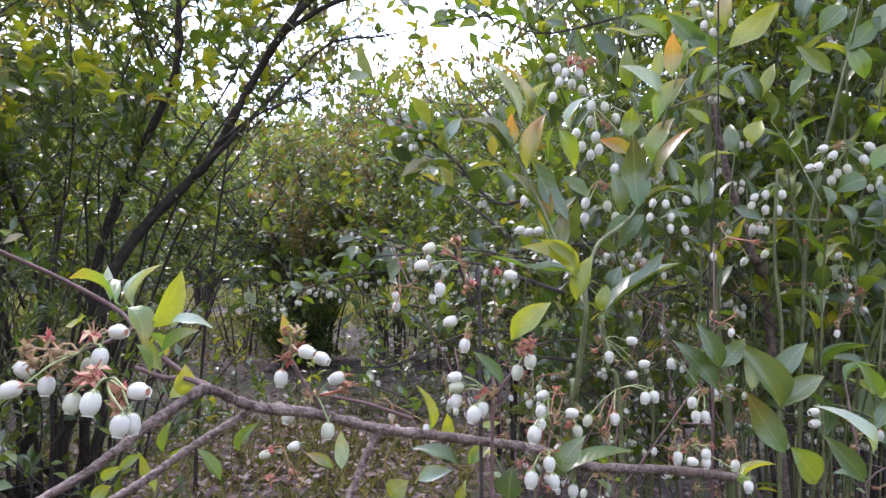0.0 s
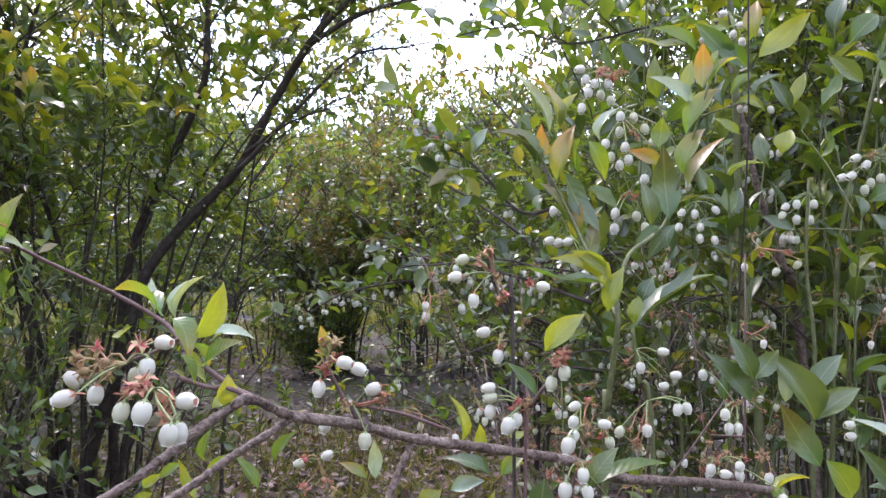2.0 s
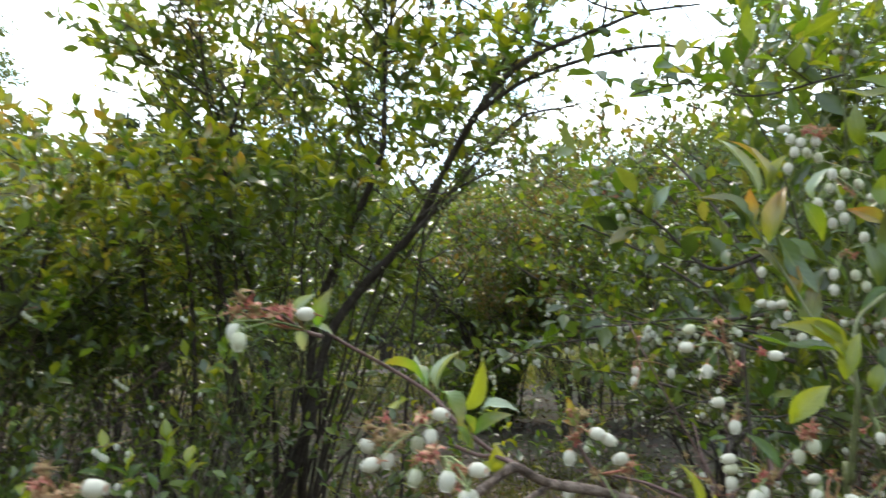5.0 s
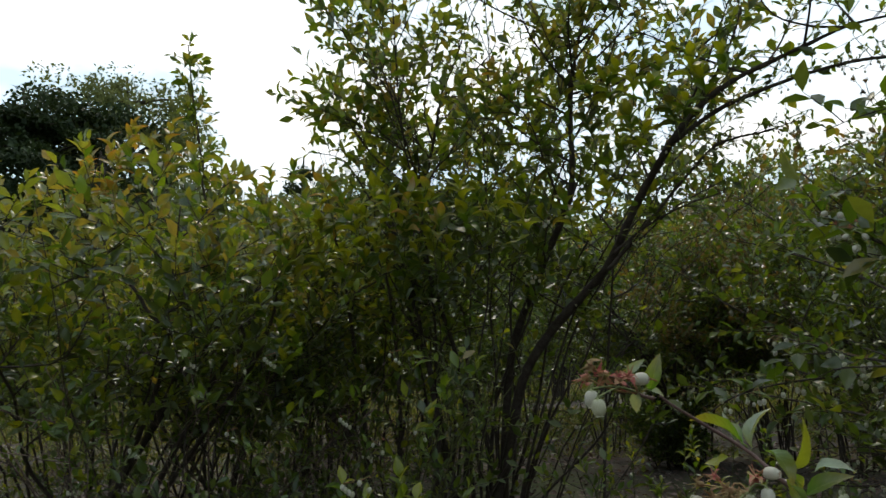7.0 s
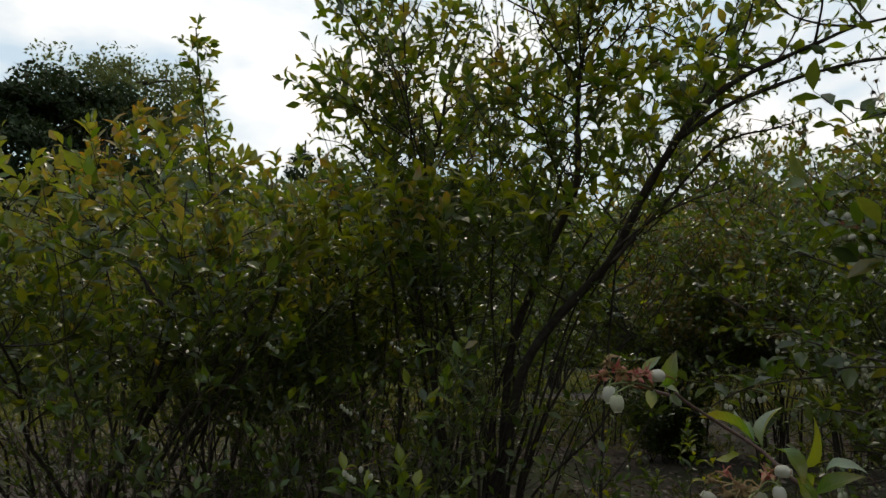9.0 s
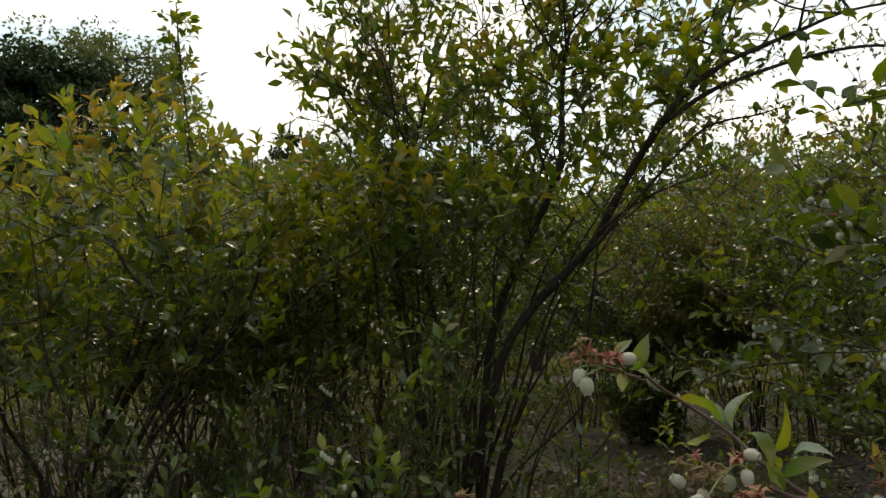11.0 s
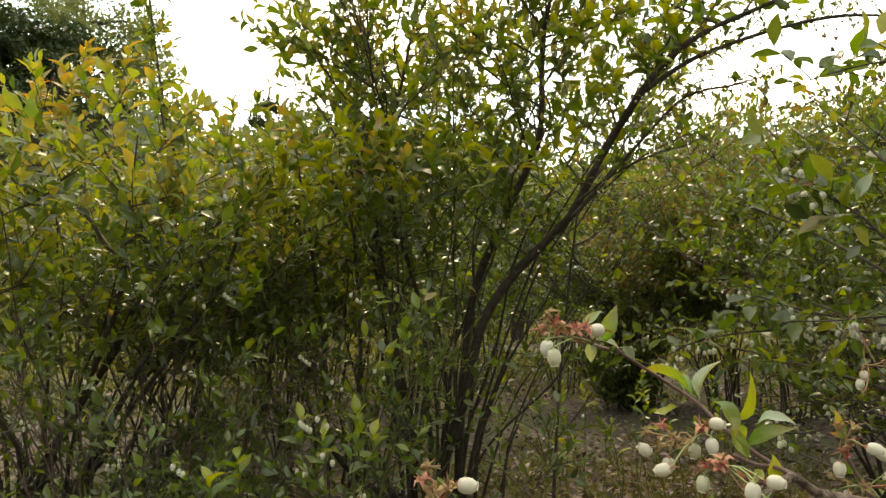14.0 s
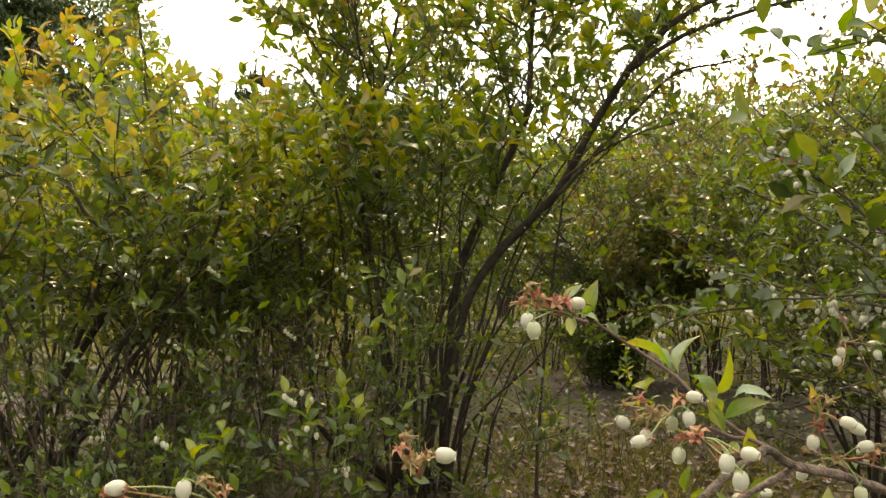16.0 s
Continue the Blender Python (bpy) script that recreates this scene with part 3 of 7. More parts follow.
def build_litter():
    rng = np.random.default_rng(5)
    n = 60000
    x, y = scatter(rng, n, 7.5)
    b = np.array([(p, q, ground_z(p, q) + 0.012) for p, q in zip(x, y)])
    way = np.stack([rng.normal(0, 1, n), rng.normal(0, 1, n), rng.normal(0, 0.25, n)], 1)
    nor = np.array([0, 0, 1.0]) + rng.normal(0, 0.45, (n, 3))
    ln = rng.uniform(0.014, 0.046, n)
    s = Soup()
    s.cards(b, way, nor, ln, ln * rng.uniform(0.35, 0.55, n), KITE, 0)
    tagged(new("leaf_litter", s.mesh("leaf_litter", [litter_mat])), "dry grey-brown fallen leaves scattered on the ground", "leaf litter", "", "stuff")
    s = Soup()
    n = 300000
    x, y = scatter(rng, n, 14.0)
    ok = np.array([noise.noise((p * 0.55, q * 0.55, 9.0)) + 0.35 * noise.noise((p * 3, q * 3, 2.0)) > (-0.16 if math.hypot(p, q) < 2.9 else 0.22 if math.hypot(p, q) < 4.5 else -0.35) for p, q in zip(x, y)])
    x, y = x[ok], y[ok]
    n = len(x)
    b = np.array([(p, q, ground_z(p, q) - 0.005) for p, q in zip(x, y)])
    way = np.stack([rng.normal(0, 0.7, n), rng.normal(0, 0.7, n), rng.uniform(0.3, 1.0, n)], 1)
    wide = 1 + 1.6 * np.clip((np.hypot(x, y) - 4.0) / 4.0, 0, 1)
    s.cards(b, way, rng.normal(0, 1, (n, 3)), rng.uniform(0.022, 0.06, n) * (0.3 + 0.7 * wide), rng.uniform(0.004, 0.007, n) * wide, KITE, 0)
    tagged(new("grass", s.mesh("grass", [grass_mat])), "short thin yellow-green grass in patches", "grass", "", "stuff")


build_litter()


# ---- parts set one by one ----
def limb(parent, pts, r0, r1, mat, name="stem", sides=8, seed=1, label=""):
    s = Soup()
    rng = np.random.default_rng(seed)
    woody = mat is bark_grey
    line = smooth_line(pts, max(8, (9 if woody else 5) * len(pts)))
    s.tube(line, r0, r1, sides + (2 if woody else 0), 0, 0.16 if woody else 0.1, rng)
    if woody:
        for i in range(3, len(line) - 3, 5):
            way = unit_rows(rng.normal(0, 1, (1, 3)))[0] + (line[i + 1] - line[i - 1]) / (np.linalg.norm(line[i + 1] - line[i - 1]) + 1e-9) * rng.choice([-0.6, 0.6])
            r = r0 + (r1 - r0) * i / len(line)
            s.tube([line[i], line[i] + way * r * 1.1, line[i] + way * r * rng.uniform(1.5, 2.3)], r * 0.55, r * 0.15, 5)
    under(name, s.mesh("limb", [mat]), parent, None, label)
    return line


leaf_count = [0]


def leaf_at(parent, base, tip, width, lean, kind):
    leaf_count[0] += 1
    return under("leaf", leaf_mesh(kind, leaf_count[0]), parent, leaf_pose(base, tip, width, lean))


def spray(parent, place, way, n, length, kind, seed, stalk=0.06):
    """A shoot tip: a short twig with n leaves standing round it."""
    rng = np.random.default_rng(seed)
    p, d = np.asarray(place, float), np.asarray(way, float)
    d = d / np.linalg.norm(d)
    s = Soup()
    s.tube(smooth_line([p - d * stalk - np.array([0, 0, 0.01]), p - d * stalk * 0.4, p], 5), 0.0014, 0.0008, 5)
    under("twig", s.mesh("spray_twig", [stem_green]), parent)
    e1 = np.cross(d, [0.1, 0.9, 0.2])
    e1 /= np.linalg.norm(e1)
    e2 = np.cross(d, e1)
    for i in range(n):
        u = i / max(n - 1, 1)
        g = i * 2.4 + rng.uniform(-0.4, 0.4)
        side = math.cos(g) * e1 + math.sin(g) * e2
        w = side * (1.1 - 0.6 * u) + d * (0.3 + 0.65 * u) + rng.normal(0, 0.18, 3)
        w /= np.linalg.norm(w)
        b = p - d * stalk * 0.75 * (1 - u)
        k = length * (1.05 - 0.35 * u) * rng.uniform(0.85, 1.1)
        nor = d * 1.1 - side * 0.4 + np.array([0, -0.25, 0.3]) + rng.normal(0, 0.2, 3)
        leaf_at(parent, b, b + w * k, k * rng.uniform(0.42, 0.54), nor, kind if u < 0.7 or kind != "green" else "lime")


def clothe(parent, line, seed, first=0.3, step=0.05, twig=0.1, leaf=0.035, per=5, young=0.15, bark=None):
    """Side twigs with leaves along a limb, all in two meshes."""
    rng = np.random.default_rng(seed)
    line = np.asarray(line)
    seg = np.linalg.norm(np.diff(line, axis=0), axis=1)
    cum = np.concatenate([[0], np.cumsum(seg)])
    s, t = Soup(), Soup()
    u = first * cum[-1]
    while u < cum[-1]:
        q = np.array([np.interp(u, cum, line[:, k]) for k in range(3)])
        a = rng.uniform(0, 2 * math.pi)
        d = np.array([math.cos(a), math.sin(a), rng.uniform(-0.2, 1.2)])
        d /= np.linalg.norm(d)
        tl = twig * rng.uniform(0.4, 1.2)
        t.tube(np.array([q, q + d * tl * 0.5 + rng.normal(0, 0.003, 3), q + d * tl]), 0.0012, 0.0006, 4)
        m = per
        pos = np.linspace(0.3, 1, m)
        spin = np.arange(m) * 2.4 + a
        e1 = np.cross(d, [0.2, 0.1, 0.97])
        e1 /= np.linalg.norm(e1)
        e2 = np.cross(d, e1)
        side = np.cos(spin)[:, None] * e1 + np.sin(spin)[:, None] * e2
        k = leaf * rng.uniform(0.5, 1.1, m)
        s.cards(q + d * tl * pos[:, None], side * 0.8 + d * 0.7, np.array([0, 0, 1.0]) + rng.normal(0, 0.5, (m, 3)), k, k * 0.5, SMALL_LEAF, np.where(rng.uniform(0, 1, m) < young, 2, rng.integers(0, 2, m)))
        u += step * rng.uniform(0.5, 1.5)
    if s.v:
        tagged(under("foliage", s.mesh("limb_foliage", [mass_green, mass_deep, mass_young]), parent), kind="stuff")
        tagged(under("twig_tangle", t.mesh("limb_twigs", [bark or bark_dark]), parent), kind="stuff")


def flowering(parent, line, seed, clusters, bells=5, size=0.009, leaves=6, leaf=0.04, kinds=("green", "deep")):
    """Hanging clusters and leaves along an arching twig."""
    rng = np.random.default_rng(seed)
    line = np.asarray(line)
    for i in range(clusters):
        q = line[int((0.15 + 0.83 * (i + rng.uniform(0, 0.8)) / clusters) * (len(line) - 1))]
        n = int(rng.integers(max(2, bells - 2), bells + 2))
        node = q + np.array([rng.normal(0, 0.004), rng.normal(0, 0.006), 0.003])
        bl = [(node + np.array([rng.normal(0, 0.012), rng.normal(0, 0.012), -rng.uniform(0.008, 0.028)]), (rng.normal(0, 0.25), rng.normal(0, 0.25), -1), size * rng.uniform(0.85, 1.1), int(rng.choice([3, 3, 5]))) for _ in range(n)]
        stz = [node + rng.normal(0, 0.009, 3) for _ in range(4)]
        flower_cluster(parent, "raceme", node, bl, stz, seed * 50 + i, [calyx_brown, calyx_brown, calyx_green], 0.005)
    for i in range(leaves):
        q = line[int(rng.uniform(0.1, 1.0) * (len(line) - 1))]
        d = np.array([rng.normal(0, 1), rng.normal(0, 0.7), rng.uniform(-0.2, 0.9)])
        d /= np.linalg.norm(d)
        k = leaf * rng.uniform(0.6, 1.1)
        leaf_at(parent, q, q + d * k, k * 0.42, (rng.normal(0, 0.4), rng.normal(0, 0.4) - 0.2, 1), kinds[i % len(kinds)])



def bare_shoots(parent, count, xs, ys, height, seed):
    """Thin brown shoots with faded clusters and a few hanging bells."""
    rng = np.random.default_rng(seed)
    for i in range(count):
        y = rng.uniform(*ys)
        x = rng.uniform(*xs) * y
        h = height * rng.uniform(0.6, 1.0)
        foot = np.array([x, y, -0.02])
        line = smooth_line([foot, foot + [rng.normal(0, 0.02), rng.normal(0, 0.02), h * 0.5], foot + [rng.normal(0, 0.06), rng.normal(0, 0.05), h]], 14)
        s = Soup()
        s.tube(line, 0.0017, 0.0007, 5, 0, 0.15, rng)
        for k in range(4):
            q = line[int(rng.integers(6, 13))]
            d = np.array([rng.normal(0, 1), rng.normal(0, 1), rng.uniform(0.1, 0.8)])
            d /= np.linalg.norm(d)
            s.tube(smooth_line([q, q + d * 0.02 + rng.normal(0, 0.003, 3), q + d * rng.uniform(0.03, 0.06)], 4), 0.0009, 0.0005, 4)
        under("shoot", s.mesh("bare_shoot", [stem_red if i % 3 else stem_green]), parent)
        for k in range(3):
            node = line[int(rng.integers(7, 14))] + rng.normal(0, 0.012, 3)
            bl = [(node + np.array([rng.normal(0, 0.011), rng.normal(0, 0.011), -rng.uniform(0.006, 0.022)]), (rng.normal(0, 0.35), rng.normal(0, 0.35), -1), 0.008 * rng.uniform(0.8, 1.1), int(rng.choice([3, 4, 5]))) for _ in range(int(rng.integers(1, 4)))]
            stz = [node + rng.normal(0, 0.01, 3) for _ in range(6)]
            flower_cluster(parent, "raceme", node, bl, stz, seed * 90 + i * 7 + k, [calyx_brown, calyx_red, calyx_brown], 0.0058)
        for k in range(3):
            q = line[int(rng.integers(5, 14))]
            d = np.array([rng.normal(0, 1), rng.normal(0, 0.8), rng.uniform(0.0, 0.9)])
            d /= np.linalg.norm(d)
            ln = rng.uniform(0.018, 0.034)
            leaf_at(parent, q, q + d * ln, ln * 0.42, (rng.normal(0, 0.4), rng.normal(0, 0.4) - 0.2, 1), ("green", "deep", "lime")[k])



def leafy_shoot(parent, foot, tip, seed, n=10, leaf=0.05, kinds=("green", "green", "lime"), r=0.0017):
    """An upright young stem with alternate rising leaves along its upper half."""
    rng = np.random.default_rng(seed)
    f, t = np.asarray(foot, float), np.asarray(tip, float)
    line = limb(parent, [f, f + (t - f) * 0.5 + rng.normal(0, 0.015, 3), t - (t - f) * 0.15 + rng.normal(0, 0.006, 3), t], r, 0.0009, stem_green, "stem", 6, seed)
    spin = rng.uniform(0, 6.28)
    for i in range(n):
        u = 0.5 + 0.5 * i / (n - 1)
        q = line[int(u * (len(line) - 1))]
        a = spin + i * 2.4
        side = np.array([math.cos(a), math.sin(a), 0.0])
        k = leaf * rng.uniform(0.8, 1.12) * (1.15 - 0.45 * (i / (n - 1)))
        w = side * (0.95 - 0.45 * (i / (n - 1))) + np.array([0, 0, rng.uniform(0.35, 0.95)])
        w /= np.linalg.norm(w)
        leaf_at(parent, q, q + w * k, k * rng.uniform(0.36, 0.46), np.array([0, -0.1, 1.0]) - side * 0.35 + rng.normal(0, 0.2, 3), kinds[int(rng.integers(0, len(kinds)))])


def arching_twig(parent, start, end, rise, seed, clusters=2, leaf=0.03, r=0.002, step=0.028):
    """A thin twig that arches over and droops, with small leaves and a few hanging clusters."""
    rng = np.random.default_rng(seed)
    a, b = np.asarray(start, float), np.asarray(end, float)
    line = limb(parent, [a, a + (b - a) * 0.35 + [0, 0, rise], a + (b - a) * 0.7 + [0, 0, rise * 0.8] + rng.normal(0, 0.02, 3), b], r, 0.0007, bark_dark, "branch", 5, seed)
    clothe(parent, line, seed + 1, first=0.2, step=step, twig=0.07, leaf=leaf, per=4, young=0.1)
    if clusters:
        flowering(parent, line, seed + 2, clusters, 4, 0.0085, 2, leaf)


def side_branches(parent, line, seed, count, first, length, leaf=0.026, per=4, up=0.9, step=0.03, young=0.35):
    """Thin dark branches that rise from a stem and fork, with short leafy twigs."""
    rng = np.random.default_rng(seed)
    line = np.asarray(line)
    for i in range(count):
        k = int((first + (1 - first) * (i + rng.uniform(0, 0.8)) / count) * (len(line) - 2))
        a = rng.uniform(0, 2 * math.pi)
        way = np.array([math.cos(a), math.sin(a), rng.uniform(0.3, 1.3) * up])
        way /= np.linalg.norm(way)
        far_end = length * rng.uniform(0.6, 1.15)
        q = line[k]
        bow = rng.normal(0, 0.05, 3) * length / 0.4
        arm = limb(parent, [q, q + way * far_end * 0.35 + bow * 0.6, q + way * far_end * 0.7 + bow + [0, 0, 0.02], q + way * far_end + [0, 0, 0.06]], 0.0032, 0.0011, bark_dark, "branch", 5, seed * 40 + i)
        clothe(parent, arm, seed * 40 + i, first=0.25, step=step, twig=0.1, leaf=leaf, per=per, young=young)


# ---- the tall bush across the path ----
tall = bush("blueberry_bush", "tall old blueberry bush with dark bare stems and leafy top", (-1.030, 1.805, 0.000), 11, singles=280, young=0.58, young_from=0.55, height=1.95, spread=0.74, stems=19, r_base=0.17, lean=(0.14, -0.05), branches=18, twigs=6, per_twig=6, leaf=0.042, bare=0.48, thick=0.0082, curve=1.5, keep=lambda p: p[2] > 0.72 and (p[0] < -0.68 or p[2] > 1.12) and (0.9 * p[1] - 0.43 * p[0] > 1.64 or p[2] > 1.2) and (p[0] > -1.38 + 0.5 * max(0, 1.42 - p[2]) + 0.9 * max(0, p[2] - 1.42)), bells=14)
line_a = limb(tall, [(-1.010, 1.805, 0.000), (-0.995, 1.754, 0.123), (-0.898, 1.722, 0.374), (-0.826, 1.681, 0.581), (-0.734, 1.659, 0.703), (-0.621, 1.626, 0.801), (-0.544, 1.590, 0.865), (-0.452, 1.534, 0.995), (-0.351, 1.460, 1.107), (-0.287, 1.441, 1.168), (-0.213, 1.428, 1.208), (-0.138, 1.429, 1.233), (-0.064, 1.429, 1.254), (0.016, 1.421, 1.272), (0.130, 1.431, 1.277)], 0.0170, 0.0020, bark_dark, "stem", seed=1)
line_s = limb(tall, [(-0.287, 1.441, 1.165), (-0.242, 1.423, 1.227), (-0.202, 1.414, 1.295), (-0.174, 1.399, 1.361)], 0.0050, 0.0020, bark_dark, "branch", seed=1)
line_b = limb(tall, [(-0.354, 1.459, 1.102), (-0.252, 1.437, 1.152), (-0.173, 1.428, 1.173), (-0.067, 1.433, 1.195), (0.033, 1.436, 1.201), (0.126, 1.437, 1.186)], 0.0060, 0.0025, bark_dark, "branch", seed=1)
line_c = limb(tall, [(-0.530, 1.532, 0.845), (-0.419, 1.530, 0.957), (-0.291, 1.557, 1.095), (-0.230, 1.562, 1.121), (-0.170, 1.568, 1.127), (-0.101, 1.588, 1.145)], 0.0050, 0.0015, bark_dark, "branch", seed=1)
line_d = limb(tall, [(-0.522, 1.533, 0.878), (-0.432, 1.526, 0.938), (-0.344, 1.542, 0.979), (-0.258, 1.559, 1.000)], 0.0040, 0.0012, bark_dark, "branch", seed=1)
line_e = limb(tall, [(-0.980, 1.865, 0.000), (-0.938, 1.771, 0.237), (-0.872, 1.711, 0.627), (-0.755, 1.636, 0.838), (-0.642, 1.564, 0.998), (-0.602, 1.521, 1.071), (-0.578, 1.471, 1.250), (-0.559, 1.461, 1.340), (-0.527, 1.454, 1.456)], 0.0140, 0.0035, bark_dark, "stem", seed=1)
line_f = limb(tall, [(-1.080, 1.805, 0.000), (-1.124, 1.669, 0.130), (-1.068, 1.637, 0.407), (-1.069, 1.576, 0.692), (-1.092, 1.526, 0.878), (-1.097, 1.447, 1.098)], 0.0110, 0.0030, bark_dark, "stem", seed=1)
line_g = limb(tall, [(-1.150, 1.835, 0.000), (-1.263, 1.617, 0.208), (-1.267, 1.565, 0.502), (-1.276, 1.492, 0.885), (-1.278, 1.416, 1.096)], 0.0100, 0.0030, bark_dark, "stem", seed=1)
line_h = limb(tall, [(-1.030, 1.905, 0.000), (-1.069, 1.774, 0.127), (-1.019, 1.717, 0.400), (-1.014, 1.675, 0.628), (-1.045, 1.538, 0.985), (-0.973, 1.504, 1.250), (-0.930, 1.525, 1.485)], 0.0110, 0.0030, bark_dark, "stem", seed=1)
limb(tall, [(-0.970, 1.775, 0.000), (-0.847, 1.760, 0.230), (-0.638, 1.730, 0.431), (-0.565, 1.697, 0.568)], 0.0050, 0.0020, bark_dark, "stem", seed=1)
line_j = limb(tall, [(-0.686, 1.860, -0.000), (-0.678, 1.848, 0.149), (-0.645, 1.832, 0.498), (-0.597, 1.823, 0.846), (-0.566, 1.820, 1.036)], 0.0060, 0.0020, bark_dark, "stem", seed=1)
line_k = limb(tall, [(-1.120, 1.755, 0.000), (-1.196, 1.633, 0.147), (-1.141, 1.559, 0.506), (-1.109, 1.465, 0.842), (-1.101, 1.347, 0.961)], 0.0090, 0.0030, bark_dark, "stem", seed=1)
clothe(tall, line_a, 30, first=0.66, step=0.045, twig=0.16, leaf=0.042, per=5)
clothe(tall, line_b, 31, first=0.05, step=0.060, twig=0.10, leaf=0.03, per=5)
clothe(tall, line_c, 32, first=0.25, step=0.070, twig=0.10, leaf=0.03, per=5)
clothe(tall, line_d, 33, first=0.20, step=0.040, twig=0.10, leaf=0.03, per=5)
clothe(tall, line_e, 34, first=0.50, step=0.030, twig=0.16, leaf=0.053, per=5)
clothe(tall, line_f, 35, first=0.50, step=0.040, twig=0.10, leaf=0.053, per=5)
clothe(tall, line_g, 36, first=0.50, step=0.040, twig=0.10, leaf=0.053, per=5)
clothe(tall, line_h, 37, first=0.50, step=0.040, twig=0.10, leaf=0.053, per=5)
clothe(tall, line_k, 38, first=0.50, step=0.040, twig=0.10, leaf=0.043, per=5)
for k, (stem, count, first, length) in enumerate([(line_e, 12, 0.5, 0.34), (line_h, 12, 0.5, 0.36), (line_f, 8, 0.5, 0.34), (line_g, 6, 0.55, 0.3), (line_a, 13, 0.3, 0.3), (line_j, 6, 0.35, 0.3)]):
    side_branches(tall, stem, 70 + k, count, first, length)
side_branches(tall, line_e, 80, 6, 0.75, 0.32, 0.022, 6, 1.3, 0.024, 0.5)
side_branches(tall, line_h, 81, 6, 0.75, 0.32, 0.022, 6, 1.3, 0.024, 0.5)
clothe(tall, line_a, 45, first=0.5, step=0.035, twig=0.14, leaf=0.02, per=2)
clothe(tall, line_c, 46, first=0.1, step=0.03, twig=0.16, leaf=0.02, per=2)
clothe(tall, line_d, 44, first=0.1, step=0.03, twig=0.12, leaf=0.02, per=2)
clothe(tall, line_b, 47, first=0.15, step=0.018, twig=0.07, leaf=0.014, per=6, young=0.4)
clothe(tall, line_c, 48, first=0.4, step=0.018, twig=0.06, leaf=0.013, per=6, young=0.4)
bush("blueberry_bush", "thicket of slender dark blueberry stems with small leaves", (-1.150, 1.905, 0.000), 16, young=0.1, height=1.2, spread=0.6, stems=13, r_base=0.34, branches=6, twigs=4, per_twig=5, leaf=0.036, bare=0.22, thick=0.0045, bells=10, keep=lambda p: 0.9 * p[1] - 0.43 * p[0] > 1.72)
clothe(tall, line_s, 49, first=0.1, step=0.02, twig=0.08, leaf=0.043, per=4)
flowering(tall, line_b, 52, 8, 4, 0.006, 5, 0.032)
flowering(tall, line_c, 53, 5, 4, 0.006, 2, 0.026)
flowering(tall, line_a, 54, 4, 3, 0.006, 6, 0.036)
spray(tall, (-0.455, 1.331, 1.233), (-0.125, -0.2, 1), 8, 0.052, "green", 101, 0.060)
spray(tall, (-0.396, 1.337, 1.236), (0.125, -0.2, 1), 8, 0.052, "lime", 102, 0.060)
spray(tall, (-0.337, 1.332, 1.241), (0.375, -0.2, 1), 8, 0.052, "green", 103, 0.060)
spray(tall, (-0.326, 1.313, 1.143), (-0.25, -0.2, 1), 8, 0.052, "olive", 104, 0.060)
spray(tall, (-0.415, 1.358, 1.160), (0.0, -0.2, 1), 8, 0.052, "green", 105, 0.060)
spray(tall, (-0.386, 1.353, 1.117), (0.25, -0.2, 1), 8, 0.052, "lime", 106, 0.060)
spray(tall, (-0.516, 1.364, 1.166), (-0.375, -0.2, 1), 8, 0.052, "olive", 107, 0.060)
spray(tall, (-0.260, 1.318, 1.192), (-0.125, -0.2, 1), 8, 0.052, "green", 108, 0.060)
spray(tall, (-0.273, 1.307, 1.237), (0.125, -0.2, 1), 8, 0.052, "lime", 109, 0.060)
spray(tall, (-0.440, 1.352, 1.088), (0.375, -0.2, 1), 8, 0.052, "green", 110, 0.060)
spray(tall, (-0.489, 1.391, 1.016), (-0.25, -0.2, 1), 8, 0.052, "lime", 111, 0.060)
spray(tall, (-0.636, 1.353, 1.261), (0.0, -0.2, 1), 8, 0.052, "young", 112, 0.060)
spray(tall, (-0.701, 1.325, 1.223), (0.25, -0.2, 1), 8, 0.052, "young", 113, 0.060)
spray(tall, (-0.709, 1.313, 1.313), (-0.375, -0.2, 1), 8, 0.052, "bronze", 114, 0.060)
spray(tall, (-0.801, 1.326, 1.295), (-0.125, -0.2, 1), 8, 0.052, "young", 115, 0.060)
spray(tall, (-0.921, 1.322, 1.316), (0.125, -0.2, 1), 8, 0.052, "young", 116, 0.060)
spray(tall, (-0.983, 1.292, 1.316), (0.375, -0.2, 1), 8, 0.052, "bronze", 117, 0.060)
spray(tall, (-1.177, 1.259, 1.268), (-0.25, -0.2, 1), 8, 0.052, "young", 118, 0.060)
spray(tall, (-1.219, 1.266, 1.336), (0.0, -0.2, 1), 8, 0.052, "lime", 119, 0.060)
spray(tall, (-1.126, 1.284, 1.267), (0.25, -0.2, 1), 8, 0.052, "green", 120, 0.060)
spray(tall, (-0.614, 1.378, 1.106), (-0.375, -0.2, 1), 8, 0.052, "olive", 121, 0.060)
spray(tall, (-1.100, 1.251, 0.918), (-0.125, -0.2, 1), 8, 0.052, "lime", 122, 0.060)
spray(tall, (-1.009, 1.259, 0.939), (0.125, -0.2, 1), 8, 0.052, "lime", 123, 0.060)
spray(tall, (-0.972, 1.227, 0.876), (0.375, -0.2, 1), 8, 0.052, "green", 124, 0.060)
spray(tall, (-0.902, 1.259, 0.901), (-0.25, -0.2, 1), 8, 0.052, "green", 125, 0.060)
spray(tall, (-0.854, 1.336, 0.920), (0.0, -0.2, 1), 8, 0.052, "lime", 126, 0.060)
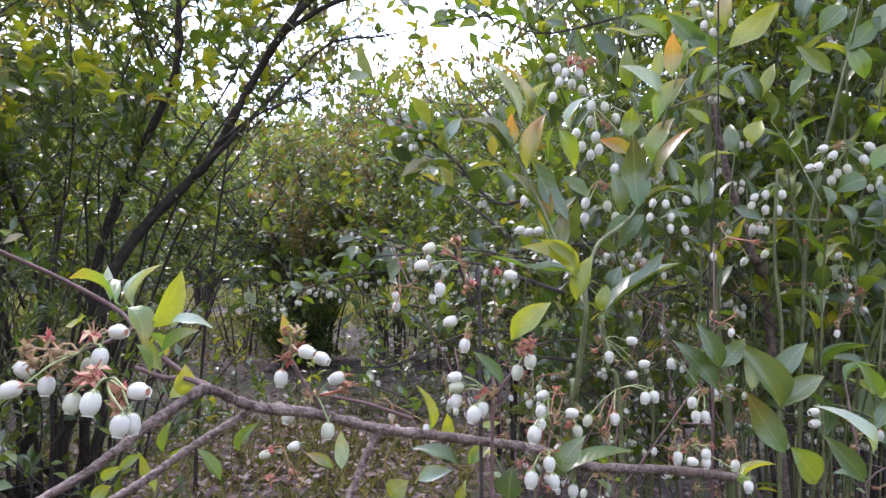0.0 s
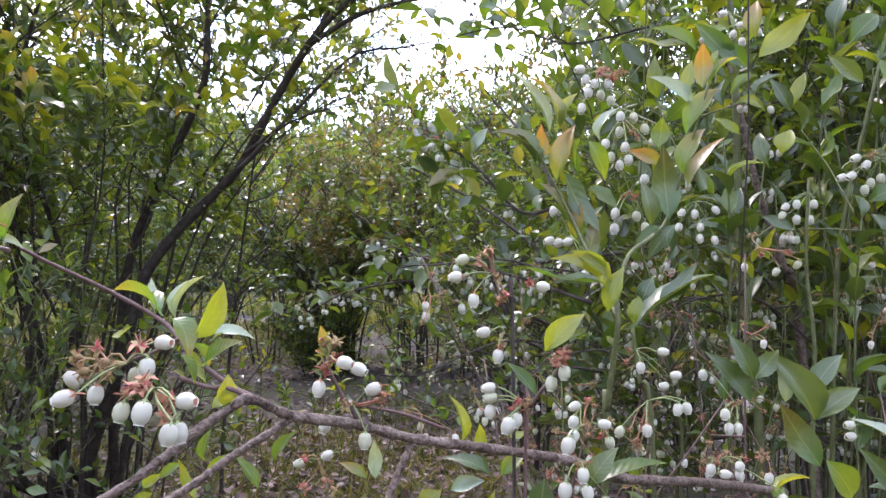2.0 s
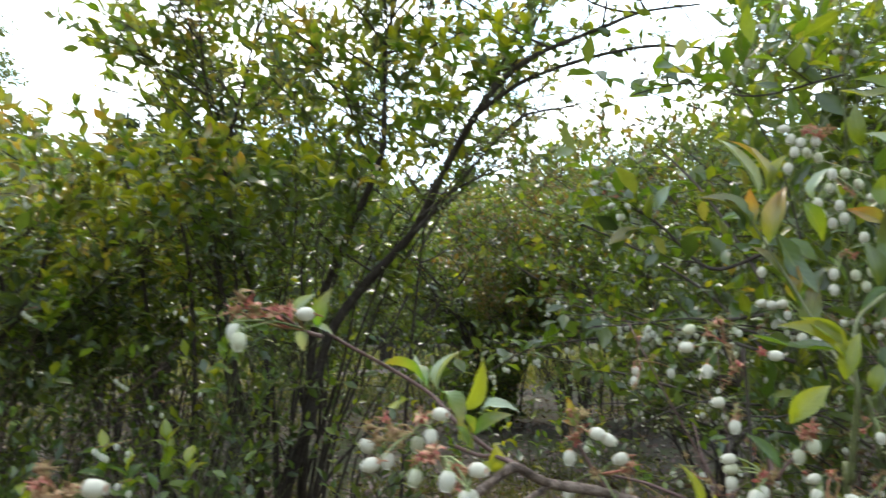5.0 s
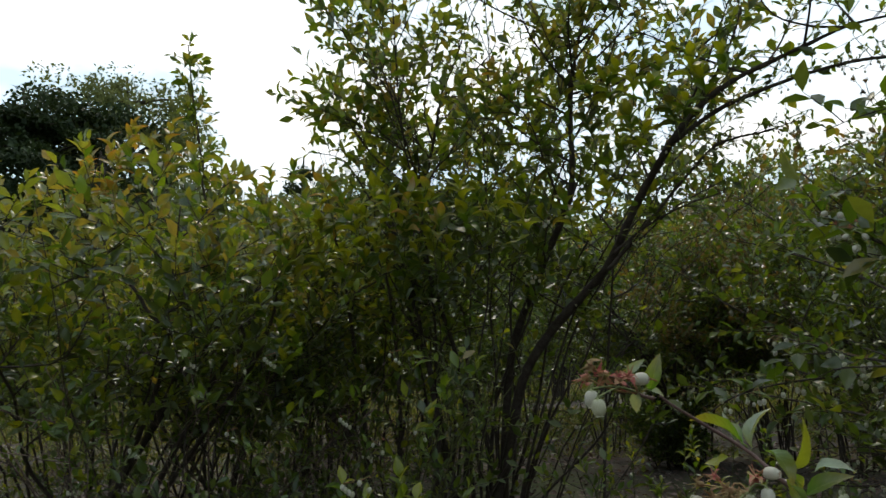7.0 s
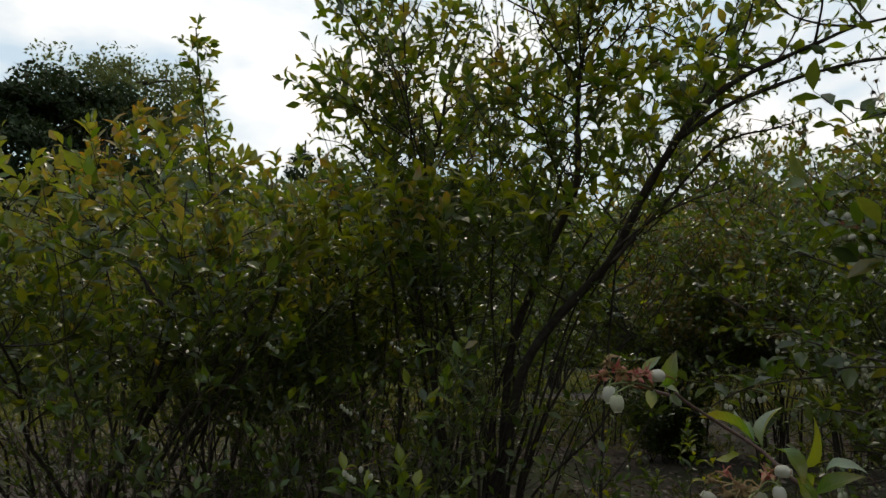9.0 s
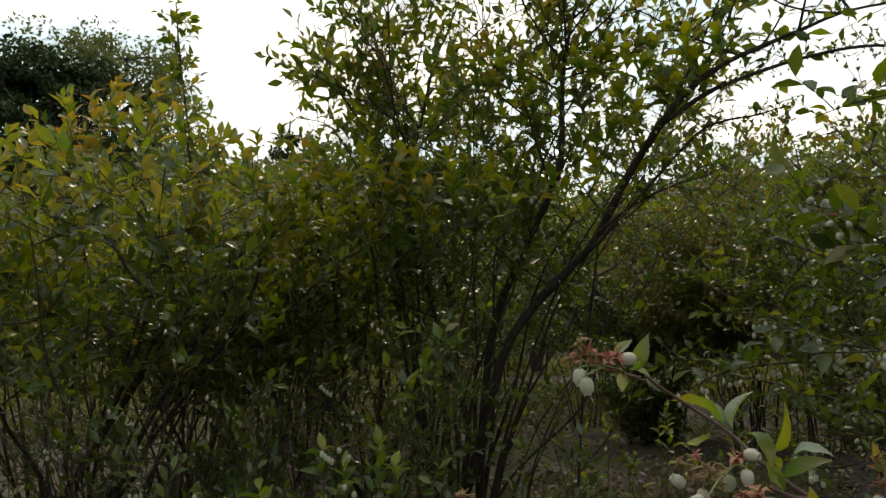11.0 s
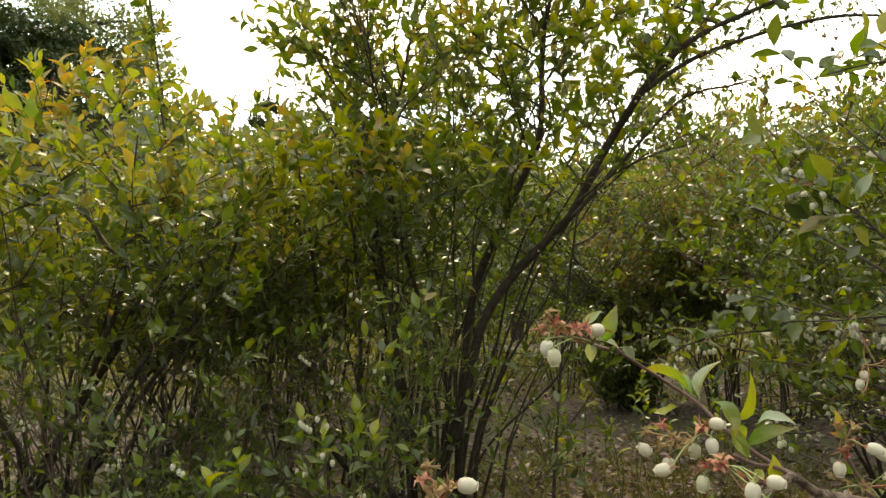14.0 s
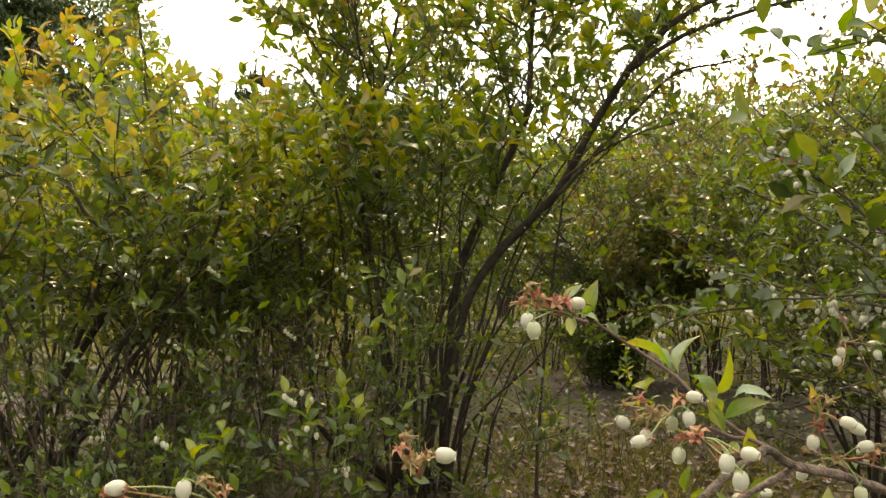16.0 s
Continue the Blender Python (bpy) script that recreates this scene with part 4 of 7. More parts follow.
spray(tall, (-0.909, 1.353, 1.045), (0.25, -0.2, 1), 8, 0.052, "green", 127, 0.060)
spray(tall, (-0.809, 1.400, 1.052), (-0.375, -0.2, 1), 8, 0.052, "green", 128, 0.060)
spray(tall, (-0.747, 1.430, 1.061), (-0.125, -0.2, 1), 8, 0.052, "lime", 129, 0.060)
spray(tall, (-0.561, 1.416, 0.977), (0.125, -0.2, 1), 8, 0.052, "lime", 130, 0.060)
spray(tall, (-0.352, 1.275, 1.182), (0.375, -0.2, 1), 8, 0.052, "green", 131, 0.060)
spray(tall, (-0.646, 1.240, 1.235), (-0.25, -0.2, 1), 8, 0.052, "young", 132, 0.060)
spray(tall, (-1.057, 1.258, 1.304), (0.0, -0.2, 1), 8, 0.052, "young", 133, 0.060)
spray(tall, (-1.147, 1.265, 1.359), (0.25, -0.2, 1), 8, 0.052, "young", 134, 0.060)
spray(tall, (-0.894, 1.223, 1.328), (-0.375, -0.2, 1), 8, 0.052, "green", 135, 0.060)
spray(tall, (-0.623, 1.369, 1.158), (-0.125, -0.2, 1), 8, 0.052, "green", 136, 0.060)
spray(tall, (-0.292, 1.307, 1.147), (0.125, -0.2, 1), 8, 0.052, "green", 137, 0.060)
spray(tall, (-0.432, 1.340, 1.257), (0.375, -0.2, 1), 8, 0.052, "green", 138, 0.060)
spray(tall, (-0.807, 1.278, 1.186), (-0.25, -0.2, 1), 8, 0.052, "green", 139, 0.060)
spray(tall, (-0.734, 1.305, 1.275), (0.0, -0.2, 1), 8, 0.052, "green", 140, 0.060)
spray(tall, (-0.999, 1.292, 1.235), (0.25, -0.2, 1), 8, 0.052, "green", 141, 0.060)
spray(tall, (-0.499, 1.310, 1.233), (-0.375, -0.2, 1), 8, 0.052, "green", 142, 0.060)
spray(tall, (-0.214, 1.282, 1.215), (-0.125, -0.2, 1), 8, 0.052, "green", 143, 0.060)
spray(tall, (-0.797, 1.120, 0.541), (0.125, -0.2, 1), 8, 0.052, "green", 144, 0.060)
spray(tall, (-1.077, 1.135, 0.964), (0.375, -0.3, 1), 7, 0.060, "lime", 445, 0.060)
spray(tall, (-1.030, 1.154, 1.002), (-0.25, -0.3, 1), 7, 0.060, "green", 446, 0.060)
spray(tall, (-0.986, 1.178, 0.976), (0.0, -0.3, 1), 7, 0.060, "lime", 447, 0.060)
spray(tall, (-0.938, 1.197, 1.011), (0.25, -0.3, 1), 7, 0.060, "young", 448, 0.060)
spray(tall, (-1.004, 1.172, 0.938), (-0.375, -0.3, 1), 7, 0.060, "lime", 449, 0.060)
spray(tall, (-0.912, 1.215, 0.956), (-0.125, -0.3, 1), 7, 0.060, "green", 450, 0.060)
spray(tall, (-0.871, 1.232, 0.994), (0.125, -0.3, 1), 7, 0.060, "lime", 451, 0.060)
spray(tall, (-0.832, 1.253, 0.962), (0.375, -0.3, 1), 7, 0.060, "young", 452, 0.060)
spray(tall, (-0.789, 1.267, 1.037), (-0.25, -0.3, 1), 7, 0.060, "lime", 453, 0.060)
spray(tall, (-0.880, 1.222, 1.044), (0.0, -0.3, 1), 7, 0.060, "green", 454, 0.060)
spray(tall, (-0.960, 1.184, 1.039), (0.25, -0.3, 1), 7, 0.060, "lime", 455, 0.060)
spray(tall, (-0.926, 1.213, 0.906), (-0.375, -0.3, 1), 7, 0.060, "young", 456, 0.060)
spray(tall, (-0.857, 1.245, 0.924), (-0.125, -0.3, 1), 7, 0.060, "lime", 457, 0.060)
spray(tall, (-0.781, 1.277, 0.974), (0.125, -0.3, 1), 7, 0.060, "green", 458, 0.060)
spray(tall, (-0.711, 1.308, 0.998), (0.375, -0.3, 1), 7, 0.060, "lime", 459, 0.060)
spray(tall, (-1.037, 1.165, 0.850), (-0.25, -0.3, 1), 7, 0.060, "young", 460, 0.060)
spray(tall, (-1.080, 1.139, 0.901), (0.0, -0.3, 1), 7, 0.060, "lime", 461, 0.060)
spray(tall, (-0.990, 1.185, 0.881), (0.25, -0.3, 1), 7, 0.060, "green", 462, 0.060)
spray(tall, (-0.667, 1.333, 0.960), (-0.375, -0.3, 1), 7, 0.060, "lime", 463, 0.060)
spray(tall, (-0.575, 1.374, 0.990), (-0.125, -0.3, 1), 7, 0.060, "young", 464, 0.060)

# ---- the lower bush beside it, with yellow tips ----
low = bush("blueberry_bush", "broad blueberry bush with yellow and orange young leaves", (-1.986, 1.257, 0.000), 12, singles=280, young=0.75, young_from=0.5, height=1.33, spread=0.85, stems=23, r_base=0.22, branches=12, twigs=7, per_twig=6, leaf=0.039, bare=0.52, thick=0.009, bells=22, keep=lambda p: p[2] < 0.9 + 2.0 * max(0.0, (p[1] + 0.12) / max(0.1, -(p[0] + 0.12)) - 0.5))
spray(low, (-1.545, 0.837, 0.549), (0.17, -0.4, 0.6), 8, 0.040, "green", 165, 0.060)
spray(low, (-1.487, 0.838, 0.482), (0.5, -0.4, 0.6), 8, 0.040, "green", 166, 0.060)
spray(low, (-1.428, 0.895, 0.530), (-0.33, -0.4, 0.6), 8, 0.040, "green", 167, 0.060)
spray(low, (-1.428, 0.947, 0.568), (0.0, -0.4, 0.6), 8, 0.040, "green", 168, 0.060)
spray(low, (-1.613, 0.853, 0.619), (0.33, -0.4, 0.6), 8, 0.040, "green", 169, 0.060)
spray(low, (-1.449, 0.838, 0.439), (-0.5, -0.4, 0.6), 8, 0.040, "green", 170, 0.060)
bush("blueberry_bush", "blueberry bush crowned with bronze and yellow young leaves", (-1.540, 1.060, 0.000), 20, young=0.85, young_from=0.5, height=1.25, spread=0.36, stems=8, r_base=0.16, branches=5, twigs=6, per_twig=7, leaf=0.04, bare=0.74, thick=0.005)
bush("blueberry_bush", "leafy blueberry bush with olive and orange tips", (-1.660, 1.540, 0.000), 17, young=0.6, young_from=0.6, height=1.17, spread=0.42, stems=11, r_base=0.2, branches=10, twigs=6, per_twig=6, leaf=0.039, bare=0.5, thick=0.006)
bush("blueberry_bush", "dense green blueberry bush behind the tall one", (-1.535, 2.015, 0.000), 18, young=0.3, height=1.32, spread=0.4, stems=12, r_base=0.2, branches=11, twigs=6, per_twig=6, leaf=0.042, bare=0.6, thick=0.008)
crown_tips = np.random.default_rng(77)
for k, (place, kind) in enumerate([
    ((-1.482, 0.940, 1.207), "bronze"), ((-1.499, 0.901, 1.165), "bronze"), ((-1.443, 0.967, 1.173), "young"), ((-1.542, 0.883, 1.128), "bronze"), ((-1.465, 0.925, 1.150), "young"),
    ((-1.328, 0.929, 1.185), "bronze"), ((-1.370, 0.913, 1.148), "young"), ((-1.289, 0.954, 1.130), "young"), ((-1.235, 0.984, 1.099), "young"),
    ((-1.045, 1.102, 1.062), "bronze"), ((-1.019, 1.118, 1.037), "young"), ((-1.085, 1.084, 1.050), "young"), ((-0.875, 1.191, 1.013), "bronze"),
    ((-0.840, 1.206, 1.031), "young"), ((-0.929, 1.161, 1.044), "lime"), ((-1.137, 1.065, 0.994), "young"), ((-1.264, 0.987, 0.929), "bronze"),
    ((-1.326, 0.960, 0.898), "lime"), ((-1.457, 0.881, 1.051), "bronze"), ((-1.425, 0.900, 1.014), "young"), ((-1.510, 0.850, 1.099), "bronze"),
    ((-1.171, 1.020, 1.051), "young"), ((-0.982, 1.142, 0.982), "lime"), ((-1.124, 1.080, 0.914), "young"), ((-1.450, 0.742, 0.803), "lime"),
    ((-1.413, 0.766, 0.748), "lime"), ((-1.372, 0.783, 0.781), "young"), ((-1.464, 0.747, 0.693), "lime"), ((-1.396, 0.782, 0.671), "green"), ((-1.428, 0.748, 0.846), "lime")]):
    spray(low, place, (crown_tips.uniform(-0.35, 0.35), crown_tips.uniform(-0.3, 0.1), 1), 8, crown_tips.uniform(0.05, 0.062), kind, 700 + k, 0.13)
spray(low, (-1.514, 0.977, 1.233), (-0.125, -0.2, 1), 8, 0.047, "bronze", 171, 0.060)
spray(low, (-1.625, 0.932, 1.149), (0.125, -0.2, 1), 8, 0.047, "bronze", 172, 0.060)
spray(low, (-1.553, 0.965, 1.168), (0.375, -0.2, 1), 8, 0.047, "bronze", 173, 0.060)
spray(low, (-1.522, 1.031, 1.210), (-0.25, -0.2, 1), 8, 0.047, "young", 174, 0.060)
spray(low, (-1.475, 1.058, 1.169), (0.0, -0.2, 1), 8, 0.047, "young", 175, 0.060)
spray(low, (-1.580, 0.959, 1.095), (0.25, -0.2, 1), 8, 0.047, "young", 176, 0.060)
spray(low, (-1.343, 1.128, 1.096), (-0.375, -0.2, 1), 8, 0.047, "bronze", 177, 0.060)
spray(low, (-1.154, 1.170, 1.025), (-0.125, -0.2, 1), 8, 0.047, "young", 178, 0.060)
spray(low, (-1.290, 1.206, 1.132), (0.125, -0.2, 1), 8, 0.047, "young", 179, 0.060)
spray(low, (-1.233, 1.232, 1.146), (0.375, -0.2, 1), 8, 0.047, "young", 180, 0.060)
spray(low, (-1.153, 1.275, 1.103), (-0.25, -0.2, 1), 8, 0.047, "lime", 181, 0.060)
spray(low, (-1.297, 0.993, 0.988), (0.0, -0.2, 1), 8, 0.047, "lime", 182, 0.060)
spray(low, (-1.284, 1.007, 0.911), (0.25, -0.2, 1), 8, 0.047, "lime", 183, 0.060)
spray(low, (-1.346, 0.978, 0.900), (-0.375, -0.2, 1), 8, 0.047, "green", 184, 0.060)
spray(low, (-1.189, 1.064, 0.793), (-0.125, -0.2, 1), 8, 0.047, "green", 185, 0.060)
spray(low, (-1.118, 1.047, 0.734), (0.125, -0.2, 1), 8, 0.047, "green", 186, 0.060)
spray(low, (-1.665, 0.921, 1.063), (0.375, -0.2, 1), 8, 0.047, "young", 187, 0.060)
spray(low, (-1.554, 1.075, 1.170), (-0.25, -0.2, 1), 8, 0.047, "young", 188, 0.060)
spray(low, (-1.253, 0.931, 0.693), (0.0, -0.2, 1), 8, 0.047, "green", 189, 0.060)
spray(low, (-1.082, 1.015, 0.668), (0.25, -0.2, 1), 8, 0.047, "green", 190, 0.060)
spray(low, (-1.059, 1.023, 0.708), (-0.375, -0.2, 1), 8, 0.047, "green", 191, 0.060)
spray(low, (-1.429, 0.854, 0.608), (-0.125, -0.2, 1), 8, 0.047, "green", 192, 0.060)
spray(low, (-1.719, 0.908, 0.919), (0.125, -0.2, 1), 8, 0.047, "young", 193, 0.060)
spray(low, (-1.579, 0.874, 0.816), (0.375, -0.2, 1), 8, 0.047, "young", 194, 0.060)
line_l = limb(low, [(-1.404, 1.278, 0.724), (-1.484, 1.213, 1.017), (-1.513, 1.178, 1.237), (-1.525, 1.155, 1.428), (-1.527, 1.145, 1.515)], 0.0050, 0.0015, bark_dark, "branch", seed=1)
line_low_a = limb(low, [(-2.086, 1.157, 0.000), (-1.432, 1.082, 0.641), (-1.326, 1.079, 0.770), (-1.320, 1.053, 0.883), (-1.326, 1.030, 1.020), (-1.342, 1.015, 1.146)], 0.0075, 0.0015, bark_dark, "branch", seed=60)
clothe(low, line_low_a, 160, first=0.62, step=0.035, twig=0.09, leaf=0.038, per=5, young=0.4)
line_low_b = limb(low, [(-2.036, 1.157, 0.000), (-1.427, 1.061, 0.667), (-1.394, 1.012, 0.818), (-1.400, 0.969, 0.926), (-1.436, 0.924, 1.033)], 0.0075, 0.0015, bark_dark, "branch", seed=61)
clothe(low, line_low_b, 161, first=0.62, step=0.035, twig=0.09, leaf=0.038, per=5, young=0.4)
line_low_c = limb(low, [(-1.986, 1.157, 0.000), (-1.433, 1.005, 0.641), (-1.420, 0.946, 0.788), (-1.466, 0.897, 0.883), (-1.522, 0.845, 0.951)], 0.0075, 0.0015, bark_dark, "branch", seed=62)
clothe(low, line_low_c, 162, first=0.62, step=0.035, twig=0.09, leaf=0.038, per=5, young=0.4)
line_low_d = limb(low, [(-1.936, 1.157, 0.000), (-1.360, 1.152, 0.587), (-1.250, 1.160, 0.746), (-1.209, 1.149, 0.862), (-1.172, 1.161, 0.941)], 0.0075, 0.0015, bark_dark, "branch", seed=63)
clothe(low, line_low_d, 163, first=0.62, step=0.035, twig=0.09, leaf=0.038, per=5, young=0.4)
line_low_e = limb(low, [(-1.886, 1.157, 0.000), (-1.382, 1.087, 0.589), (-1.259, 1.081, 0.704), (-1.257, 1.043, 0.790), (-1.221, 1.054, 0.877)], 0.0075, 0.0015, bark_dark, "branch", seed=64)
clothe(low, line_low_e, 164, first=0.62, step=0.035, twig=0.09, leaf=0.038, per=5, young=0.4)
clothe(low, line_l, 51, first=0.3, step=0.011, twig=0.055, leaf=0.038, per=5, young=0.4)
bush("blueberry_bush", "thicket of bare brown blueberry stems with few leaves", (-1.603, 1.237, 0.000), 19, young=0.0, bark=bark_grey, height=0.85, spread=0.5, stems=34, r_base=0.4, branches=5, twigs=2, per_twig=2, leaf=0.03, bare=0.1, thick=0.0055)
bush("blueberry_bush", "slender olive-brown young stems with few leaves and white bells", (-1.200, 1.370, 0.000), 39, singles=60, young=0.1, bark=stem_green, bright=True, height=0.9, spread=0.42, stems=17, r_base=0.36, branches=5, twigs=3, per_twig=5, leaf=0.034, bare=0.22, thick=0.0048, bells=8)
flower_cluster(low, "raceme", (-1.2377, 0.9175, 0.6741), [((-1.2484, 0.9132, 0.6651), (-0.06, -0.21, -1.01), 0.0095, 0), ((-1.2316, 0.9227, 0.6501), (0.08, -0.15, -1.02), 0.0095, 2), ((-1.2375, 0.9194, 0.6548), (0.22, -0.08, -1.00), 0.0095, 0), ((-1.2435, 0.9161, 0.6594), (0.36, -0.02, -0.97), 0.0095, 2)], [(-1.2293, 0.9213, 0.6763), (-1.2450, 0.9142, 0.6719)], 500, [calyx_brown, calyx_red, calyx_green], star_size=0.0068)
flower_cluster(low, "raceme", (-1.0937, 0.9870, 0.6725), [((-1.1044, 0.9827, 0.6635), (-0.06, -0.21, -1.01), 0.0095, 0), ((-1.0876, 0.9922, 0.6485), (0.08, -0.15, -1.02), 0.0095, 2), ((-1.0935, 0.9889, 0.6532), (0.22, -0.08, -1.00), 0.0095, 0), ((-1.0995, 0.9856, 0.6578), (0.36, -0.02, -0.97), 0.0095, 2)], [(-1.0854, 0.9908, 0.6747), (-1.1010, 0.9837, 0.6703)], 501, [calyx_brown, calyx_red, calyx_green], star_size=0.0068)
flower_cluster(low, "raceme", (-1.1634, 0.9765, 0.6642), [((-1.1742, 0.9721, 0.6550), (-0.06, -0.21, -1.01), 0.0095, 0), ((-1.1572, 0.9818, 0.6398), (0.08, -0.15, -1.02), 0.0095, 2)], [(-1.1549, 0.9804, 0.6664), (-1.1708, 0.9731, 0.6619)], 502, [calyx_brown, calyx_red, calyx_green], star_size=0.0068)
flower_cluster(low, "raceme", (-1.3222, 0.9252, 0.7520), [((-1.3333, 0.9208, 0.7427), (-0.06, -0.21, -1.01), 0.0095, 0), ((-1.3159, 0.9306, 0.7271), (0.08, -0.15, -1.02), 0.0095, 2), ((-1.3221, 0.9272, 0.7319), (0.22, -0.08, -1.00), 0.0095, 0)], [(-1.3136, 0.9292, 0.7542), (-1.3298, 0.9218, 0.7497)], 503, [calyx_brown, calyx_red, calyx_green], star_size=0.0068)
flower_cluster(low, "raceme", (-1.1346, 0.9249, 0.5300), [((-1.1449, 0.9207, 0.5213), (-0.06, -0.21, -1.01), 0.0095, 0), ((-1.1287, 0.9299, 0.5068), (0.08, -0.15, -1.02), 0.0095, 2), ((-1.1345, 0.9267, 0.5113), (0.22, -0.08, -1.00), 0.0095, 0)], [(-1.1266, 0.9286, 0.5321), (-1.1417, 0.9217, 0.5279)], 504, [calyx_brown, calyx_red, calyx_green], star_size=0.0068)
flower_cluster(tall, "raceme", (-0.9179, 1.1832, 0.6711), [((-0.9294, 1.1786, 0.6615), (-0.06, -0.21, -1.01), 0.0095, 0), ((-0.9114, 1.1887, 0.6454), (0.08, -0.15, -1.02), 0.0095, 2), ((-0.9178, 1.1852, 0.6504), (0.22, -0.08, -1.00), 0.0095, 0)], [(-0.9090, 1.1873, 0.6735), (-0.9257, 1.1796, 0.6688)], 505, [calyx_brown, calyx_red, calyx_green], star_size=0.0068)
flower_cluster(tall, "raceme", (-1.0232, 1.1449, 0.5381), [((-1.0346, 1.1403, 0.5285), (-0.06, -0.21, -1.01), 0.0095, 0), ((-1.0166, 1.1504, 0.5124), (0.08, -0.15, -1.02), 0.0095, 2), ((-1.0230, 1.1469, 0.5174), (0.22, -0.08, -1.00), 0.0095, 0), ((-1.0294, 1.1433, 0.5223), (0.36, -0.02, -0.97), 0.0095, 2)], [(-1.0143, 1.1490, 0.5404), (-1.0310, 1.1413, 0.5358)], 506, [calyx_brown, calyx_red, calyx_green], star_size=0.0068)
flower_cluster(tall, "raceme", (-0.9346, 1.1365, 0.4883), [((-0.9457, 1.1320, 0.4789), (-0.06, -0.21, -1.01), 0.0095, 0), ((-0.9283, 1.1419, 0.4634), (0.08, -0.15, -1.02), 0.0095, 2)], [(-0.9260, 1.1404, 0.4905), (-0.9422, 1.1331, 0.4860)], 507, [calyx_brown, calyx_red, calyx_green], star_size=0.0068)
flower_cluster(low, "raceme", (-1.3094, 0.8431, 0.5045), [((-1.3197, 0.8389, 0.4958), (-0.06, -0.21, -1.01), 0.0095, 0), ((-1.3035, 0.8481, 0.4813), (0.08, -0.15, -1.02), 0.0095, 2), ((-1.3093, 0.8449, 0.4858), (0.22, -0.08, -1.00), 0.0095, 0)], [(-1.3014, 0.8467, 0.5066), (-1.3165, 0.8399, 0.5023)], 508, [calyx_brown, calyx_red, calyx_green], star_size=0.0068)
flower_cluster(tall, "raceme", (-0.8791, 1.2172, 0.5060), [((-0.8906, 1.2126, 0.4964), (-0.06, -0.21, -1.01), 0.0095, 0), ((-0.8726, 1.2228, 0.4803), (0.08, -0.15, -1.02), 0.0095, 2)], [(-0.8702, 1.2213, 0.5084), (-0.8869, 1.2137, 0.5037)], 509, [calyx_brown, calyx_red, calyx_green], star_size=0.0068)

# ---- young shoots in front of the stems ----
shoots = bush("blueberry_sucker", "young green blueberry shoots with a few white bells", (-0.904, 1.061, 0.000), 14, young=0.1, height=0.5, spread=0.35, stems=9, r_base=0.3, branches=4, twigs=3, per_twig=6, leaf=0.032, bare=0.4, thick=0.004, bells=6)
spray(shoots, (-0.738, 0.899, 0.462), (0, -0.1, 1), 6, 0.046, "green", 195, 0.060)
spray(shoots, (-0.790, 0.878, 0.426), (0, -0.1, 1), 6, 0.046, "green", 196, 0.060)
spray(shoots, (-0.884, 0.779, 0.401), (0, -0.1, 1), 6, 0.046, "green", 197, 0.060)
spray(shoots, (-0.852, 0.684, 0.392), (0, -0.1, 1), 6, 0.046, "green", 198, 0.060)
spray(shoots, (-0.854, 0.901, 0.445), (0, -0.1, 1), 6, 0.046, "green", 199, 0.060)
spray(shoots, (-0.741, 0.958, 0.415), (0, -0.1, 1), 6, 0.046, "green", 200, 0.060)
bush("blueberry_sucker", "low glossy leaves at the foot of the broad bush", (-1.564, 0.913, 0.000), 15, young=0.0, height=0.46, spread=0.4, stems=22, r_base=0.5, branches=6, twigs=4, per_twig=7, leaf=0.024, bare=0.3, thick=0.004)
flower_cluster(shoots, "raceme", (-0.7536, 0.7796, 0.4729), [((-0.7616, 0.7763, 0.4662), (-0.06, -0.21, -1.01), 0.0095, 0), ((-0.7490, 0.7835, 0.4550), (0.08, -0.15, -1.02), 0.0095, 2), ((-0.7535, 0.7810, 0.4584), (0.22, -0.08, -1.00), 0.0095, 0), ((-0.7579, 0.7785, 0.4619), (0.36, -0.02, -0.97), 0.0095, 2)], [(-0.7473, 0.7824, 0.4746), (-0.7590, 0.7771, 0.4713)], 520, [calyx_brown, calyx_red, calyx_green], star_size=0.0068)
flower_cluster(shoots, "raceme", (-0.7477, 0.8157, 0.4737), [((-0.7560, 0.8124, 0.4667), (-0.06, -0.21, -1.01), 0.0095, 0), ((-0.7430, 0.8197, 0.4552), (0.08, -0.15, -1.02), 0.0095, 2)], [(-0.7413, 0.8187, 0.4753), (-0.7534, 0.8132, 0.4720)], 521, [calyx_brown, calyx_red, calyx_green], star_size=0.0068)
flower_cluster(shoots, "raceme", (-0.8913, 0.6625, 0.4200), [((-0.8989, 0.6594, 0.4136), (-0.06, -0.21, -1.01), 0.0095, 0), ((-0.8869, 0.6662, 0.4029), (0.08, -0.15, -1.02), 0.0095, 2), ((-0.8912, 0.6638, 0.4062), (0.22, -0.08, -1.00), 0.0095, 0)], [(-0.8853, 0.6652, 0.4216), (-0.8965, 0.6601, 0.4184)], 522, [calyx_brown, calyx_red, calyx_green], star_size=0.0068)
flower_cluster(shoots, "raceme", (-0.6959, 0.7553, 0.4341), [((-0.7035, 0.7522, 0.4277), (-0.06, -0.21, -1.01), 0.0095, 0), ((-0.6915, 0.7590, 0.4170), (0.08, -0.15, -1.02), 0.0095, 2)], [(-0.6899, 0.7580, 0.4356), (-0.7011, 0.7529, 0.4325)], 523, [calyx_brown, calyx_red, calyx_green], star_size=0.0068)

